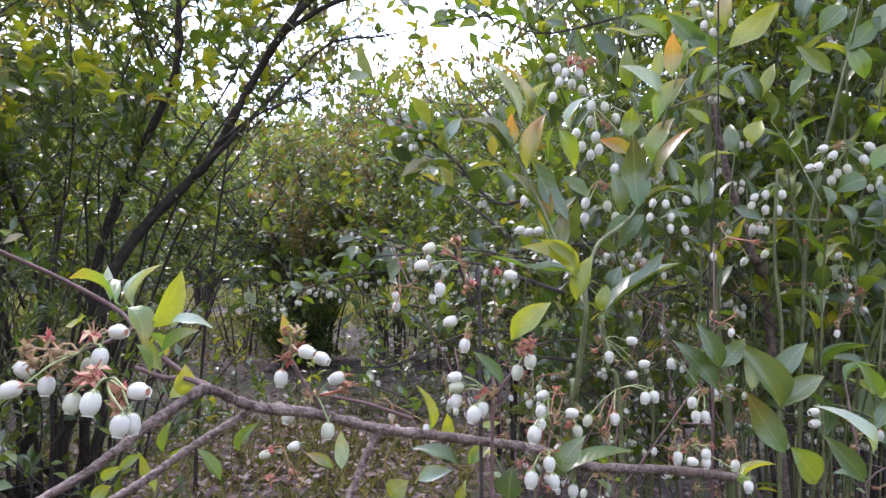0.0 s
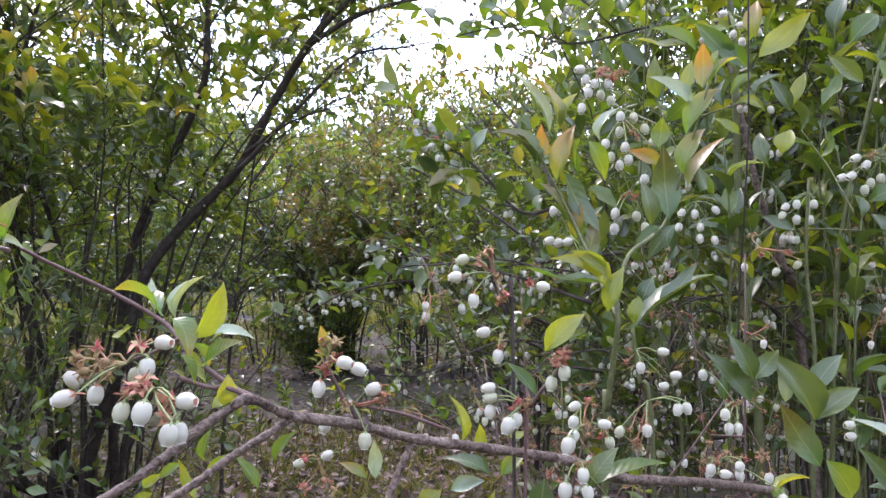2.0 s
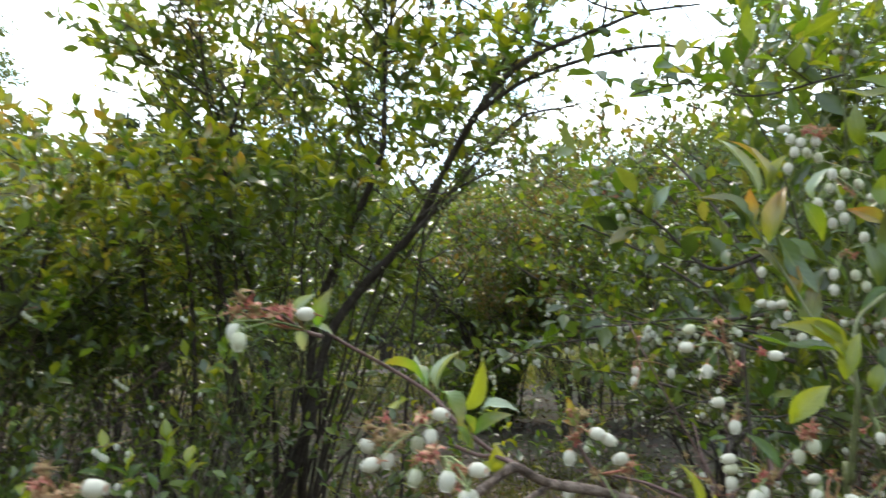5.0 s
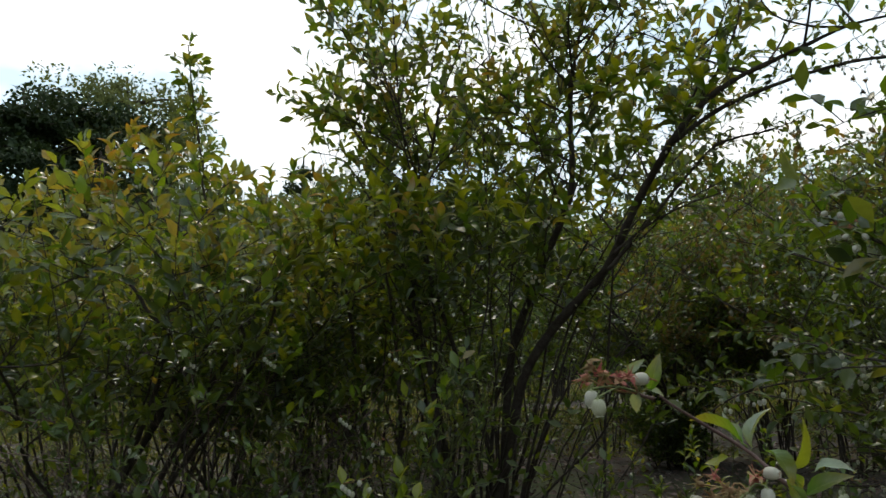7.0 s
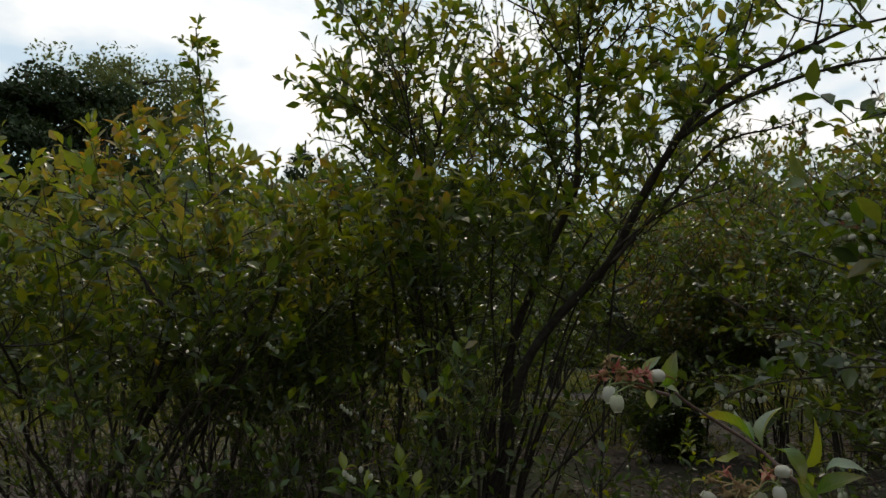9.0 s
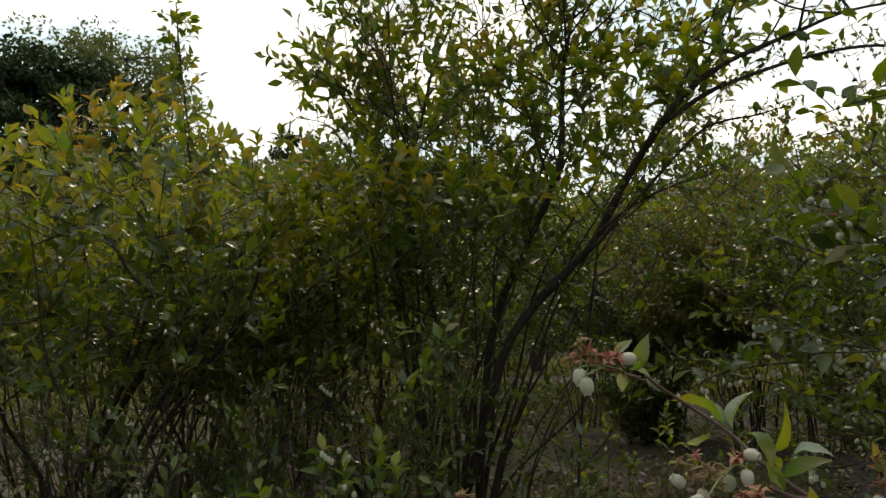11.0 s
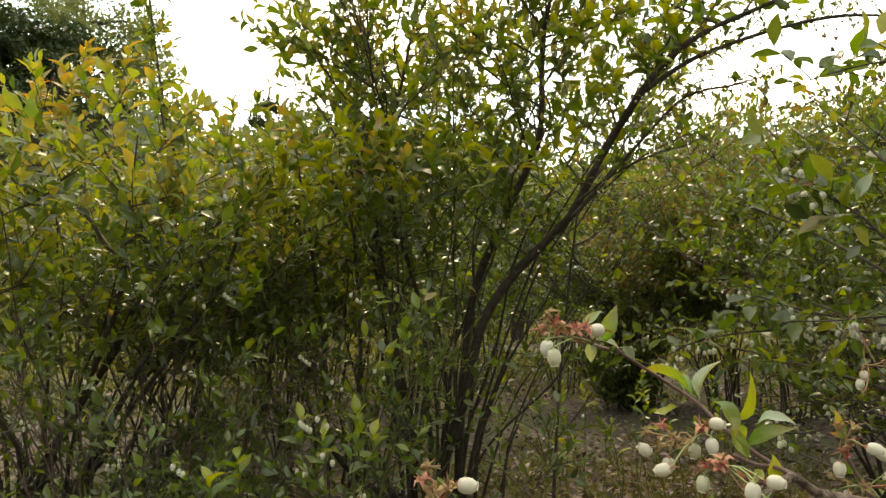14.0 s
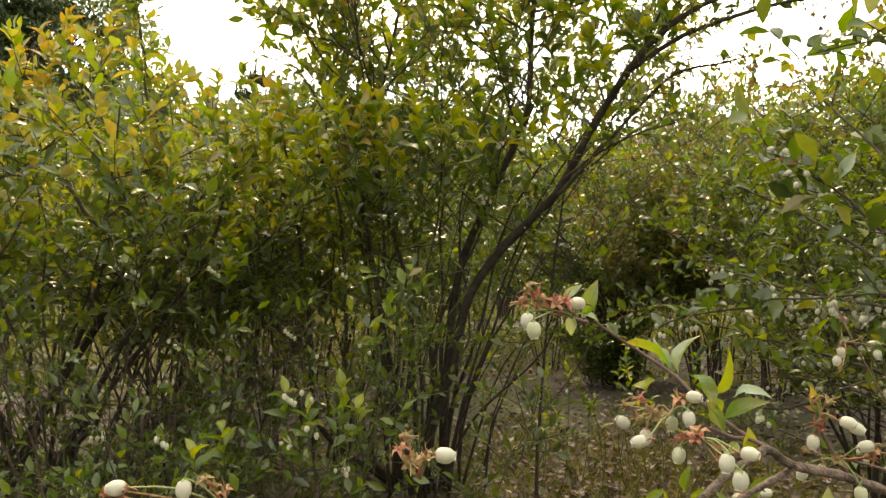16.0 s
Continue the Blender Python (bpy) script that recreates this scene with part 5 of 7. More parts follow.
sucker_places = np.random.default_rng(94)
for k, (x, y) in enumerate([(-0.46, 2.15), (-0.62, 2.0), (-0.52, 2.45), (-0.3, 1.95), (-0.78, 2.25), (-0.36, 2.75)]):
    sucker = root("blueberry_sucker", (x, y, ground_z(x, y)), "small leafy blueberry shoots rising from the ground", "shrub", "suckers between the bushes")
    for i in range(4):
        fx, fy = x + sucker_places.normal(0, 0.05), y + sucker_places.normal(0, 0.05)
        leafy_shoot(sucker, (fx, fy, ground_z(fx, fy) - 0.01), (fx + sucker_places.normal(0, 0.05), fy + sucker_places.normal(0, 0.05), sucker_places.uniform(0.16, 0.38)), 960 + 9 * k + i, 7, 0.042, ("green", "green", "deep", "lime"))

# ---- the rows behind ----
# thick crowded stems stand in for the shaded mass at its foot
behind_a = bush("blueberry_bush", "dense green blueberry bush with a dark foot in the row behind", (-0.840, 4.140, 0.000), 21, young=0.25, height=1.45, spread=0.80, stems=22, r_base=0.12, curve=2.4, branches=7, twigs=6, per_twig=5, leaf=0.044, bare=0.42, thick=0.017, group="bushes in the rows behind", bells=10, far=True)
behind_b = bush("blueberry_bush", "leafy blueberry bush in the row behind", (0.357, 2.712, 0.000), 22, young=0.40, height=1.60, spread=0.80, stems=8, r_base=0.1, branches=15, twigs=10, per_twig=8, leaf=0.031, bare=0.40, thick=0.006, group="bushes in the rows behind", tips=mass_dusk, far=True)
behind_c = bush("blueberry_bush", "tan and olive blueberry bush in the row behind", (-0.405, 4.610, 0.000), 23, young=0.95, height=1.98, spread=0.60, stems=11, r_base=0.1, branches=15, twigs=8, per_twig=7, leaf=0.038, bare=0.4, thick=0.006, group="bushes in the rows behind", young_from=0.3, tips=mass_dusk, far=True)
bush("blueberry_bush", "slender light-green blueberry bush in the row behind", (0.178, 4.215, 0.000), 35, young=0.20, height=2.0, spread=0.45, stems=10, r_base=0.1, branches=15, twigs=8, per_twig=7, leaf=0.038, bare=0.33, thick=0.006, group="bushes in the rows behind", far=True)
bush("blueberry_bush", "green blueberry bush with drooping twigs", (0.183, 2.209, 0.000), 33, young=0.15, height=1.20, spread=0.42, stems=7, r_base=0.1, branches=12, twigs=10, per_twig=8, leaf=0.031, bare=0.34, thick=0.009, group="bushes in the rows behind")
behind_d = bush("blueberry_bush", "leafy blueberry bush in the row behind", (0.660, 2.314, 0.000), 24, young=0.35, height=1.75, spread=0.80, stems=8, r_base=0.1, branches=12, twigs=10, per_twig=8, leaf=0.031, bare=0.14, thick=0.009, group="bushes in the rows behind", tips=mass_dusk, far=True)
behind_e = bush("blueberry_bush", "leafy blueberry bush in the row behind", (-1.756, 3.592, 0.000), 25, young=0.30, height=1.60, spread=0.90, stems=11, r_base=0.1, branches=12, twigs=8, per_twig=7, leaf=0.038, bare=0.3, thick=0.009, group="bushes in the rows behind", far=True)
behind_i = bush("blueberry_bush", "leafy blueberry bush in the row behind", (-2.363, 2.081, 0.000), 29, young=0.50, height=1.35, spread=0.90, stems=11, r_base=0.1, branches=12, twigs=8, per_twig=7, leaf=0.038, bare=0.4, thick=0.009, group="bushes in the rows behind", far=True)
behind_f = bush("blueberry_bush", "leafy blueberry bush in the row behind", (-1.381, 4.600, 0.000), 26, young=0.30, height=1.9, spread=0.90, stems=8, r_base=0.1, branches=15, twigs=8, per_twig=7, leaf=0.038, bare=0.36, thick=0.006, group="bushes in the rows behind", far=True)
behind_g = bush("blueberry_bush", "leafy blueberry bush in the row behind", (1.145, 2.018, 0.000), 27, young=0.30, height=1.70, spread=0.80, stems=7, r_base=0.1, branches=12, twigs=10, per_twig=8, leaf=0.031, bare=0.14, thick=0.009, group="bushes in the rows behind", tips=mass_dusk)
bush("blueberry_bush", "tall green blueberry bush in the same row", (1.133, 1.818, 0.000), 36, young=0.20, height=1.90, spread=0.50, stems=12, r_base=0.1, branches=12, twigs=10, per_twig=8, leaf=0.031, bare=0.30, thick=0.009, group="bushes in the rows behind")
bush("blueberry_bush", "dense green blueberry bush in the same row", (0.747, 1.462, 0.000), 34, young=0.20, height=1.60, spread=0.50, stems=10, r_base=0.1, branches=12, twigs=10, per_twig=8, leaf=0.031, bare=0.40, thick=0.009, group="bushes in the rows behind")
bush("blueberry_bush", "tall shady blueberry bush with crowded leaves", (0.880, 1.780, 0.000), 40, young=0.10, height=1.85, spread=0.40, stems=10, r_base=0.12, branches=14, twigs=9, per_twig=8, leaf=0.034, bare=0.50, thick=0.008, group="bushes in the rows behind")
behind_n = bush("blueberry_bush", "brownish-olive blueberry bush in the row behind", (-0.360, 3.724, 0.000), 37, young=0.60, height=1.36, spread=0.70, stems=6, r_base=0.1, branches=15, twigs=8, per_twig=7, leaf=0.038, bare=0.54, thick=0.006, group="bushes in the rows behind", young_from=0.3, tips=mass_dusk, far=True)
# foot bush added where only a dark mass of shade lies
bush("blueberry_bush", "low growth added as the dark shade round the foot of the dense bush", (-0.870, 3.960, 0.000), 38, young=0.00, height=0.46, spread=0.26, stems=9, r_base=0.1, branches=9, twigs=7, per_twig=6, leaf=0.034, bare=0.10, thick=0.005, group="bushes in the rows behind", far=True)
behind_h = bush("blueberry_bush", "leafy blueberry bush in the row behind", (0.007, 4.213, 0.000), 28, young=0.40, height=1.92, spread=0.90, stems=11, r_base=0.1, branches=15, twigs=8, per_twig=7, leaf=0.038, bare=0.4, thick=0.006, group="bushes in the rows behind", far=True)
for src, x, y, turn, size in [(behind_b, -0.35, 4.04, 60, 0.95), (behind_b, -0.05, 3.87, 200, 0.98), (behind_n, -0.27, 4.45, 30, 1.20), (behind_n, -0.82, 4.62, 170, 1.30), (behind_e, -2.86, 3.27, 30, 1.06), (behind_h, -2.60, 3.52, 70, 0.9), (behind_f, -2.23, 3.61, 120, 0.9), (behind_a, -3.6, 4.6, 40, 1.0), (behind_b, -5.2, 5.6, 100, 1.05), (behind_c, 1.6, 6.3, 70, 0.95)]:
    copy_thing(src, pose(x, y, 0, 0, 0, turn) @ Matrix.Diagonal((size, size, size, 1)))
for src, x, y, turn, size in [(behind_a, 2.6, 4.4, 200, 1.05), (behind_c, -4.2, 3.0, 150, 0.8), (behind_d, 0.4, 8.4, 20, 1.0), (behind_e, -6.8, 8.2, 80, 1.1), (behind_a, -3.4, 9.5, 130, 1.1), (behind_b, 3.8, 8.0, 300, 1.0), (behind_c, -2.9, 3.6, 60, 0.9), (behind_f, -5.6, 3.6, 210, 1.0), (behind_g, 4.4, 5.6, 40, 1.1), (behind_h, -2.6, 5.2, 15, 0.9)]:
    copy_thing(src, pose(x, y, 0, 0, 0, turn) @ Matrix.Diagonal((size, size, size, 1)))
# last six: unseen bushes behind and right of the camera, added to block light
for src, x, y, turn, size in [(behind_e, -1.7, 6.3, 200, 1.2), (behind_f, -0.75, 6.9, 80, 1.2), (behind_h, 0.55, 6.2, 310, 1.2), (behind_e, 1.5, 5.2, 15, 1.3), (behind_f, -2.7, 6.6, 250, 1.25), (behind_d, 1.0, 4.3, 95, 1.1), (behind_h, -3.6, 6.4, 140, 1.25), (behind_c, -0.9, 7.2, 75, 1.0), (behind_i, -4.6, 2.2, 45, 0.85), (behind_b, -3.3, 0.6, 75, 1.0), (behind_f, -2.6, -1.4, 20, 1.0), (behind_c, -0.9, -2.1, 50, 0.95), (behind_a, 0.9, -1.9, 110, 1.0), (behind_e, 2.4, -0.8, 160, 1.0), (behind_d, 2.7, 1.4, 210, 1.0), (behind_b, 3.9, 3.2, 140, 1.05)]:
    copy_thing(src, pose(x, y, 0, 0, 0, turn) @ Matrix.Diagonal((size, size, size, 1)))

def marker_post(place, height, radius):
    """A thin pale post with a cap, standing in the grass of the next row."""
    top = root("marker_post", place, "thin pale weathered post standing between the rows", "post")
    x, y, z = place
    s = Soup()
    s.tube([(x, y, z - 0.1), (x + 0.004, y, z + height * 0.5), (x, y, z + height)], radius, radius * 0.92, 10)
    under("shaft", s.mesh("post_shaft", [post_white]), top)
    s = Soup()
    s.tube([(x, y, z + height), (x, y, z + height + 0.012), (x, y, z + height + 0.03)], radius * 1.15, radius * 0.6, 10)
    under("cap", s.mesh("post_cap", [post_white]), top)


marker_post((-2.03, 7.0, 0.0), 1.52, 0.02)

low_arcs = np.random.default_rng(91)
for k in range(9):
    turn, out = low_arcs.uniform(0, 2 * math.pi), low_arcs.uniform(0.5, 1.0)
    arching_twig(behind_a, (-0.84 + 0.12 * math.cos(turn), 4.14 + 0.12 * math.sin(turn), 0.1), (-0.84 + out * math.cos(turn), 4.14 + out * math.sin(turn), low_arcs.uniform(0.15, 0.45)), low_arcs.uniform(0.2, 0.35), 900 + 5 * k, 0, 0.036, 0.004, 0.04)

# ---- the near flowering bush ----
near = bush("blueberry_bush", "flowering blueberry bush with upright green shoots and white bells", (0.420, 1.000, 0.000), 31, singles=200, young=0.12, bark=stem_green, height=1.5, spread=0.55, stems=20, r_base=0.2, branches=12, twigs=6, per_twig=5, leaf=0.046, bare=0.28, thick=0.0034, bells=110, bell_side=0.3, slim=0.86, mixed=1, keep=lambda p: p[1] > (0.86 if p[2] < 0.62 else 0.74) and p[0] > 0.1 * p[1] + 0.02)
limb(near, [(-0.183, 0.260, 0.630), (-0.179, 0.273, 0.624), (-0.168, 0.298, 0.612), (-0.149, 0.311, 0.597), (-0.134, 0.304, 0.584), (-0.116, 0.298, 0.572), (-0.101, 0.295, 0.565)], 0.0007, 0.0014, stem_red, "branch", seed=1, label="thin reddish-brown twig")
limb(near, [(-0.167, 0.250, 0.523), (-0.155, 0.257, 0.530), (-0.141, 0.266, 0.538), (-0.131, 0.273, 0.546), (-0.123, 0.280, 0.553), (-0.110, 0.288, 0.562), (-0.103, 0.295, 0.565), (-0.091, 0.318, 0.553), (-0.066, 0.338, 0.545), (-0.037, 0.358, 0.533), (0.007, 0.387, 0.520), (0.055, 0.422, 0.504), (0.089, 0.453, 0.485), (0.160, 0.504, 0.467), (0.260, 0.606, 0.428)], 0.0015, 0.0034, bark_grey, "branch", seed=2, label="grey-brown woody branch")
limb(near, [(-0.091, 0.318, 0.552), (-0.097, 0.314, 0.548), (-0.114, 0.305, 0.538), (-0.128, 0.297, 0.528), (-0.143, 0.287, 0.519)], 0.0016, 0.0019, bark_grey, "branch", seed=3)
limb(near, [(-0.037, 0.358, 0.533), (-0.043, 0.353, 0.521), (-0.048, 0.349, 0.509), (-0.053, 0.343, 0.496)], 0.0016, 0.0019, bark_grey, "branch", seed=4)
limb(near, [(-0.130, 0.284, 0.576), (-0.120, 0.290, 0.571), (-0.111, 0.292, 0.570), (-0.103, 0.295, 0.565)], 0.0009, 0.0012, stem_red, "branch", seed=5)
limb(near, [(-0.081, 0.335, 0.582), (-0.077, 0.338, 0.570), (-0.070, 0.340, 0.556), (-0.064, 0.343, 0.546)], 0.0008, 0.0012, stem_red, "branch", seed=6)
limb(near, [(-0.060, 0.345, 0.552), (-0.043, 0.361, 0.545), (-0.022, 0.376, 0.534)], 0.0007, 0.0010, stem_red, "branch", seed=7)
leaf_at(near, (-0.1286, 0.2951, 0.5914), (-0.1196, 0.3129, 0.6157), 0.0163, (0.94, -0.30, -0.13), "lime")
leaf_at(near, (-0.1522, 0.3137, 0.6011), (-0.1796, 0.3282, 0.6157), 0.0123, (0.49, 0.04, 0.87), "young")
leaf_at(near, (-0.1562, 0.3167, 0.6023), (-0.1639, 0.3284, 0.6164), 0.0072, (0.66, -0.37, 0.66), "pale")
leaf_at(near, (-0.1486, 0.3228, 0.5979), (-0.1401, 0.3276, 0.6204), 0.0088, (-0.59, -0.71, 0.38), "pale")
leaf_at(near, (-0.1401, 0.2989, 0.5996), (-0.1260, 0.2892, 0.5860), 0.0113, (0.56, -0.27, 0.78), "young")
leaf_at(near, (-0.1234, 0.2944, 0.5794), (-0.1034, 0.2794, 0.5928), 0.0102, (-0.71, -0.50, 0.50), "young")
leaf_at(near, (-0.1139, 0.2917, 0.5631), (-0.1114, 0.2915, 0.5762), 0.0091, (0.57, -0.81, -0.12), "lime")
leaf_at(near, (-0.1319, 0.2972, 0.5863), (-0.1247, 0.2975, 0.5717), 0.0059, (0.68, -0.66, 0.32), "lime")
leaf_at(near, (-0.1311, 0.2991, 0.5890), (-0.1259, 0.3094, 0.5748), 0.0066, (0.92, -0.38, 0.06), "young")
leaf_at(near, (-0.1185, 0.2912, 0.5912), (-0.1013, 0.2914, 0.5950), 0.0063, (-0.19, -0.41, 0.89), "pale")
leaf_at(near, (-0.1219, 0.2997, 0.5603), (-0.1171, 0.3096, 0.5646), 0.0059, (0.52, -0.54, 0.66), "lime")
leaf_at(near, (-0.1296, 0.2842, 0.5855), (-0.1227, 0.2844, 0.5738), 0.0049, (0.78, -0.43, 0.46), "green")
leaf_at(near, (-0.1584, 0.2987, 0.5960), (-0.1713, 0.3087, 0.5902), 0.0062, (-0.66, -0.57, 0.49), "lime")
leaf_at(near, (-0.1867, 0.2548, 0.6331), (-0.1806, 0.2544, 0.6514), 0.0080, (0.09, -1.00, -0.05), "young")
leaf_at(near, (-0.1972, 0.2507, 0.6412), (-0.1879, 0.2525, 0.6489), 0.0044, (0.12, -0.99, 0.09), "pale")
leaf_at(near, (-0.1933, 0.2527, 0.6337), (-0.1939, 0.2539, 0.6222), 0.0058, (0.14, -0.98, -0.11), "pale")
leaf_at(near, (-0.1900, 0.2537, 0.6337), (-0.1800, 0.2570, 0.6308), 0.0039, (0.40, -0.55, 0.73), "pale")
leaf_at(near, (-0.0772, 0.3349, 0.5786), (-0.0818, 0.3346, 0.5939), 0.0066, (0.49, -0.86, 0.13), "young")
leaf_at(near, (-0.0781, 0.3348, 0.5786), (-0.0841, 0.3347, 0.5819), 0.0027, (0.24, -0.88, 0.41), "bronze")
limb(near, [(-0.136, 0.299, 0.591), (-0.141, 0.289, 0.587), (-0.148, 0.279, 0.584), (-0.155, 0.271, 0.581)], 0.0010, 0.0006, stem_red, "branch", seed=9)
flower_cluster(near, "raceme", (-0.1481, 0.2750, 0.5833), [((-0.1603, 0.2510, 0.5732), (-0.94, -0.25, -0.34), 0.0079, 1), ((-0.1726, 0.2789, 0.5760), (-0.76, -0.27, 0.64), 0.0079, 0), ((-0.1604, 0.2741, 0.5702), (-0.04, -0.24, -1.00), 0.0079, 1), ((-0.1375, 0.2860, 0.5904), (1.00, -0.24, -0.01), 0.0079, 1), ((-0.1395, 0.2751, 0.5812), (0.09, -0.23, -1.00), 0.0079, 0), ((-0.1487, 0.2841, 0.5762), (-0.09, -0.24, -1.00), 0.0079, 2)], [(-0.1625, 0.2689, 0.5808), (-0.1604, 0.2710, 0.5794), (-0.1632, 0.2808, 0.5883), (-0.1555, 0.2769, 0.5876), (-0.1708, 0.2788, 0.5851), (-0.1468, 0.2769, 0.5905), (-0.1445, 0.2790, 0.5884), (-0.1537, 0.2691, 0.5764), (-0.1504, 0.2710, 0.5827), (-0.1532, 0.2888, 0.5932), (-0.1559, 0.2709, 0.5838), (-0.1522, 0.2938, 0.5959), (-0.1514, 0.2670, 0.5800), (-0.1570, 0.2689, 0.5826)], 71, None, star_size=0.0068)
flower_cluster(near, "raceme", (-0.1329, 0.2673, 0.5740), [((-0.1112, 0.2466, 0.5733), (1.00, -0.24, -0.01), 0.0079, 1), ((-0.1157, 0.2417, 0.5621), (-0.14, -0.24, -0.99), 0.0079, 0), ((-0.1151, 0.2497, 0.5608), (0.26, -0.23, -0.97), 0.0079, 0), ((-0.1432, 0.2613, 0.5659), (-0.18, -0.24, -0.99), 0.0079, 2), ((-0.1206, 0.2315, 0.5719), (-0.14, -0.24, -0.99), 0.0082, 0)], [(-0.1353, 0.2613, 0.5744), (-0.1325, 0.2643, 0.5750), (-0.1400, 0.2642, 0.5761), (-0.1248, 0.2575, 0.5688), (-0.1246, 0.2615, 0.5701), (-0.1269, 0.2575, 0.5667), (-0.1433, 0.2662, 0.5725), (-0.1372, 0.2692, 0.5785), (-0.1234, 0.2546, 0.5646), (-0.1300, 0.2713, 0.5782), (-0.1342, 0.2613, 0.5776), (-0.1364, 0.2593, 0.5737)], 72, None, star_size=0.0068)
flower_cluster(near, "raceme", (-0.0765, 0.3319, 0.5781), [((-0.0654, 0.3150, 0.5779), (0.99, -0.24, -0.18), 0.0079, 1), ((-0.0606, 0.3251, 0.5734), (0.94, -0.23, -0.35), 0.0079, 0), ((-0.0808, 0.3290, 0.5635), (-0.09, -0.24, -1.00), 0.0079, 1)], [(-0.0747, 0.3299, 0.5784), (-0.0707, 0.3299, 0.5824), (-0.0799, 0.3347, 0.5846), (-0.0690, 0.3348, 0.5873), (-0.0775, 0.3299, 0.5743), (-0.0827, 0.3347, 0.5819), (-0.0734, 0.3298, 0.5851)], 73, None, star_size=0.0068)
flower_cluster(near, "raceme", (-0.0664, 0.3424, 0.5531), [((-0.0554, 0.3353, 0.5626), (-0.94, -0.25, -0.34), 0.0079, 1), ((-0.0588, 0.3307, 0.5382), (-0.00, -0.24, -1.00), 0.0079, 2), ((-0.0846, 0.3604, 0.5385), (-0.34, -0.24, -0.94), 0.0079, 0)], [(-0.0683, 0.3353, 0.5545), (-0.0650, 0.3353, 0.5572), (-0.0516, 0.3404, 0.5590), (-0.0494, 0.3405, 0.5562), (-0.0535, 0.3404, 0.5562), (-0.0702, 0.3404, 0.5493)], 74, None, star_size=0.0068)
flower_cluster(near, "raceme", (-0.0685, 0.9966, 0.8113), [((-0.0838, 0.9662, 0.8278), (-0.94, -0.25, -0.34), 0.0095, 0), ((-0.0648, 0.9665, 0.8229), (0.17, -0.23, -0.99), 0.0095, 0), ((-0.0627, 0.9569, 0.7919), (-0.94, -0.25, -0.34), 0.0095, 0), ((-0.0534, 0.9573, 0.7746), (-0.09, -0.24, -1.00), 0.0095, 0), ((-0.0400, 0.9572, 0.7894), (0.50, -0.23, -0.87), 0.0095, 0), ((-0.0489, 0.9773, 0.7778), (-0.00, -0.24, -1.00), 0.0095, 2)], [(-0.0720, 0.9665, 0.8135), (-0.0562, 0.9668, 0.8055), (-0.0482, 0.9668, 0.8134)], 79, None, star_size=0.0068)
leaf_at(near, (-0.0046, 0.9278, 0.7772), (0.0145, 0.9274, 0.8127), 0.0152, (-0.18, -0.98, 0.09), "pale")
leaf_at(near, (0.0029, 0.9278, 0.7786), (-0.0121, 0.9271, 0.8166), 0.0147, (0.60, -0.77, 0.22), "deep")
limb(near, [(0.105, 1.251, 0.999), (0.051, 1.191, 1.004), (0.007, 1.149, 1.010), (-0.033, 1.129, 1.019)], 0.0014, 0.0007, bark_dark, "branch", seed=31)
leaf_at(near, (-0.0330, 1.1293, 1.0188), (-0.0635, 1.1142, 1.0314), 0.0131, (0.52, -0.80, 0.31), "green")
leaf_at(near, (-0.0251, 1.1334, 1.0134), (-0.0017, 1.1429, 1.0339), 0.0215, (0.16, -0.95, 0.26), "deep")
leaf_at(near, (-0.0048, 1.1430, 1.0115), (-0.0253, 1.1339, 1.0044), 0.0126, (0.36, -0.92, 0.13), "green")
leaf_at(near, (0.0154, 1.1528, 1.0070), (0.0526, 1.1688, 1.0247), 0.0179, (0.31, -0.93, 0.19), "green")
flower_cluster(near, "raceme", (0.0077, 1.1482, 1.0204), [], [(-0.0153, 1.1342, 1.0653), (-0.0076, 1.1388, 1.0518), (0.0008, 1.1421, 1.0608), (0.0085, 1.1466, 1.0473), (-0.0038, 1.1412, 1.0429), (0.0206, 1.1526, 1.0428), (0.0284, 1.1569, 1.0338), (0.0162, 1.1512, 1.0338), (0.0329, 1.1580, 1.0472), (0.0040, 1.1455, 1.0339)], 80, [calyx_brown, bark_dark, bark_dark], star_size=0.0080)
flower_cluster(near, "raceme", (-0.1926, 0.2531, 0.6324), [((-0.1888, 0.2461, 0.6392), (-0.89, -0.53, -0.00), 0.0079, 1), ((-0.2042, 0.2129, 0.6319), (0.02, -0.14, -1.02), 0.0079, 0), ((-0.2001, 0.2093, 0.6283), (0.10, -0.11, -1.02), 0.0079, 2)], [(-0.2087, 0.2210, 0.6415), (-0.2039, 0.2221, 0.6438), (-0.2005, 0.2233, 0.6425), (-0.1992, 0.2288, 0.6437), (-0.1958, 0.2302, 0.6399), (-0.1944, 0.2358, 0.6411), (-0.1920, 0.2365, 0.6406), (-0.2031, 0.2232, 0.6365), (-0.2061, 0.2212, 0.6463), (-0.1984, 0.2245, 0.6376)], 75, None, star_size=0.0068)
limb(near, [(-0.185, 0.256, 0.629), (-0.193, 0.253, 0.632), (-0.197, 0.235, 0.640), (-0.204, 0.222, 0.643)], 0.0010, 0.0006, stem_red, "branch", seed=8)
flower_cluster(near, "raceme", (-0.2338, 0.1614, 0.5706), [((-0.2202, 0.1558, 0.5828), (1.01, 0.20, -0.02), 0.0079, 1)], [(-0.2349, 0.1484, 0.5901), (-0.2310, 0.1504, 0.5868), (-0.2361, 0.1482, 0.5846), (-0.2291, 0.1515, 0.5845), (-0.2300, 0.1458, 0.5815), (-0.2351, 0.1537, 0.5922), (-0.2272, 0.1526, 0.5812), (-0.2372, 0.1480, 0.5802)], 76, None, star_size=0.0068)
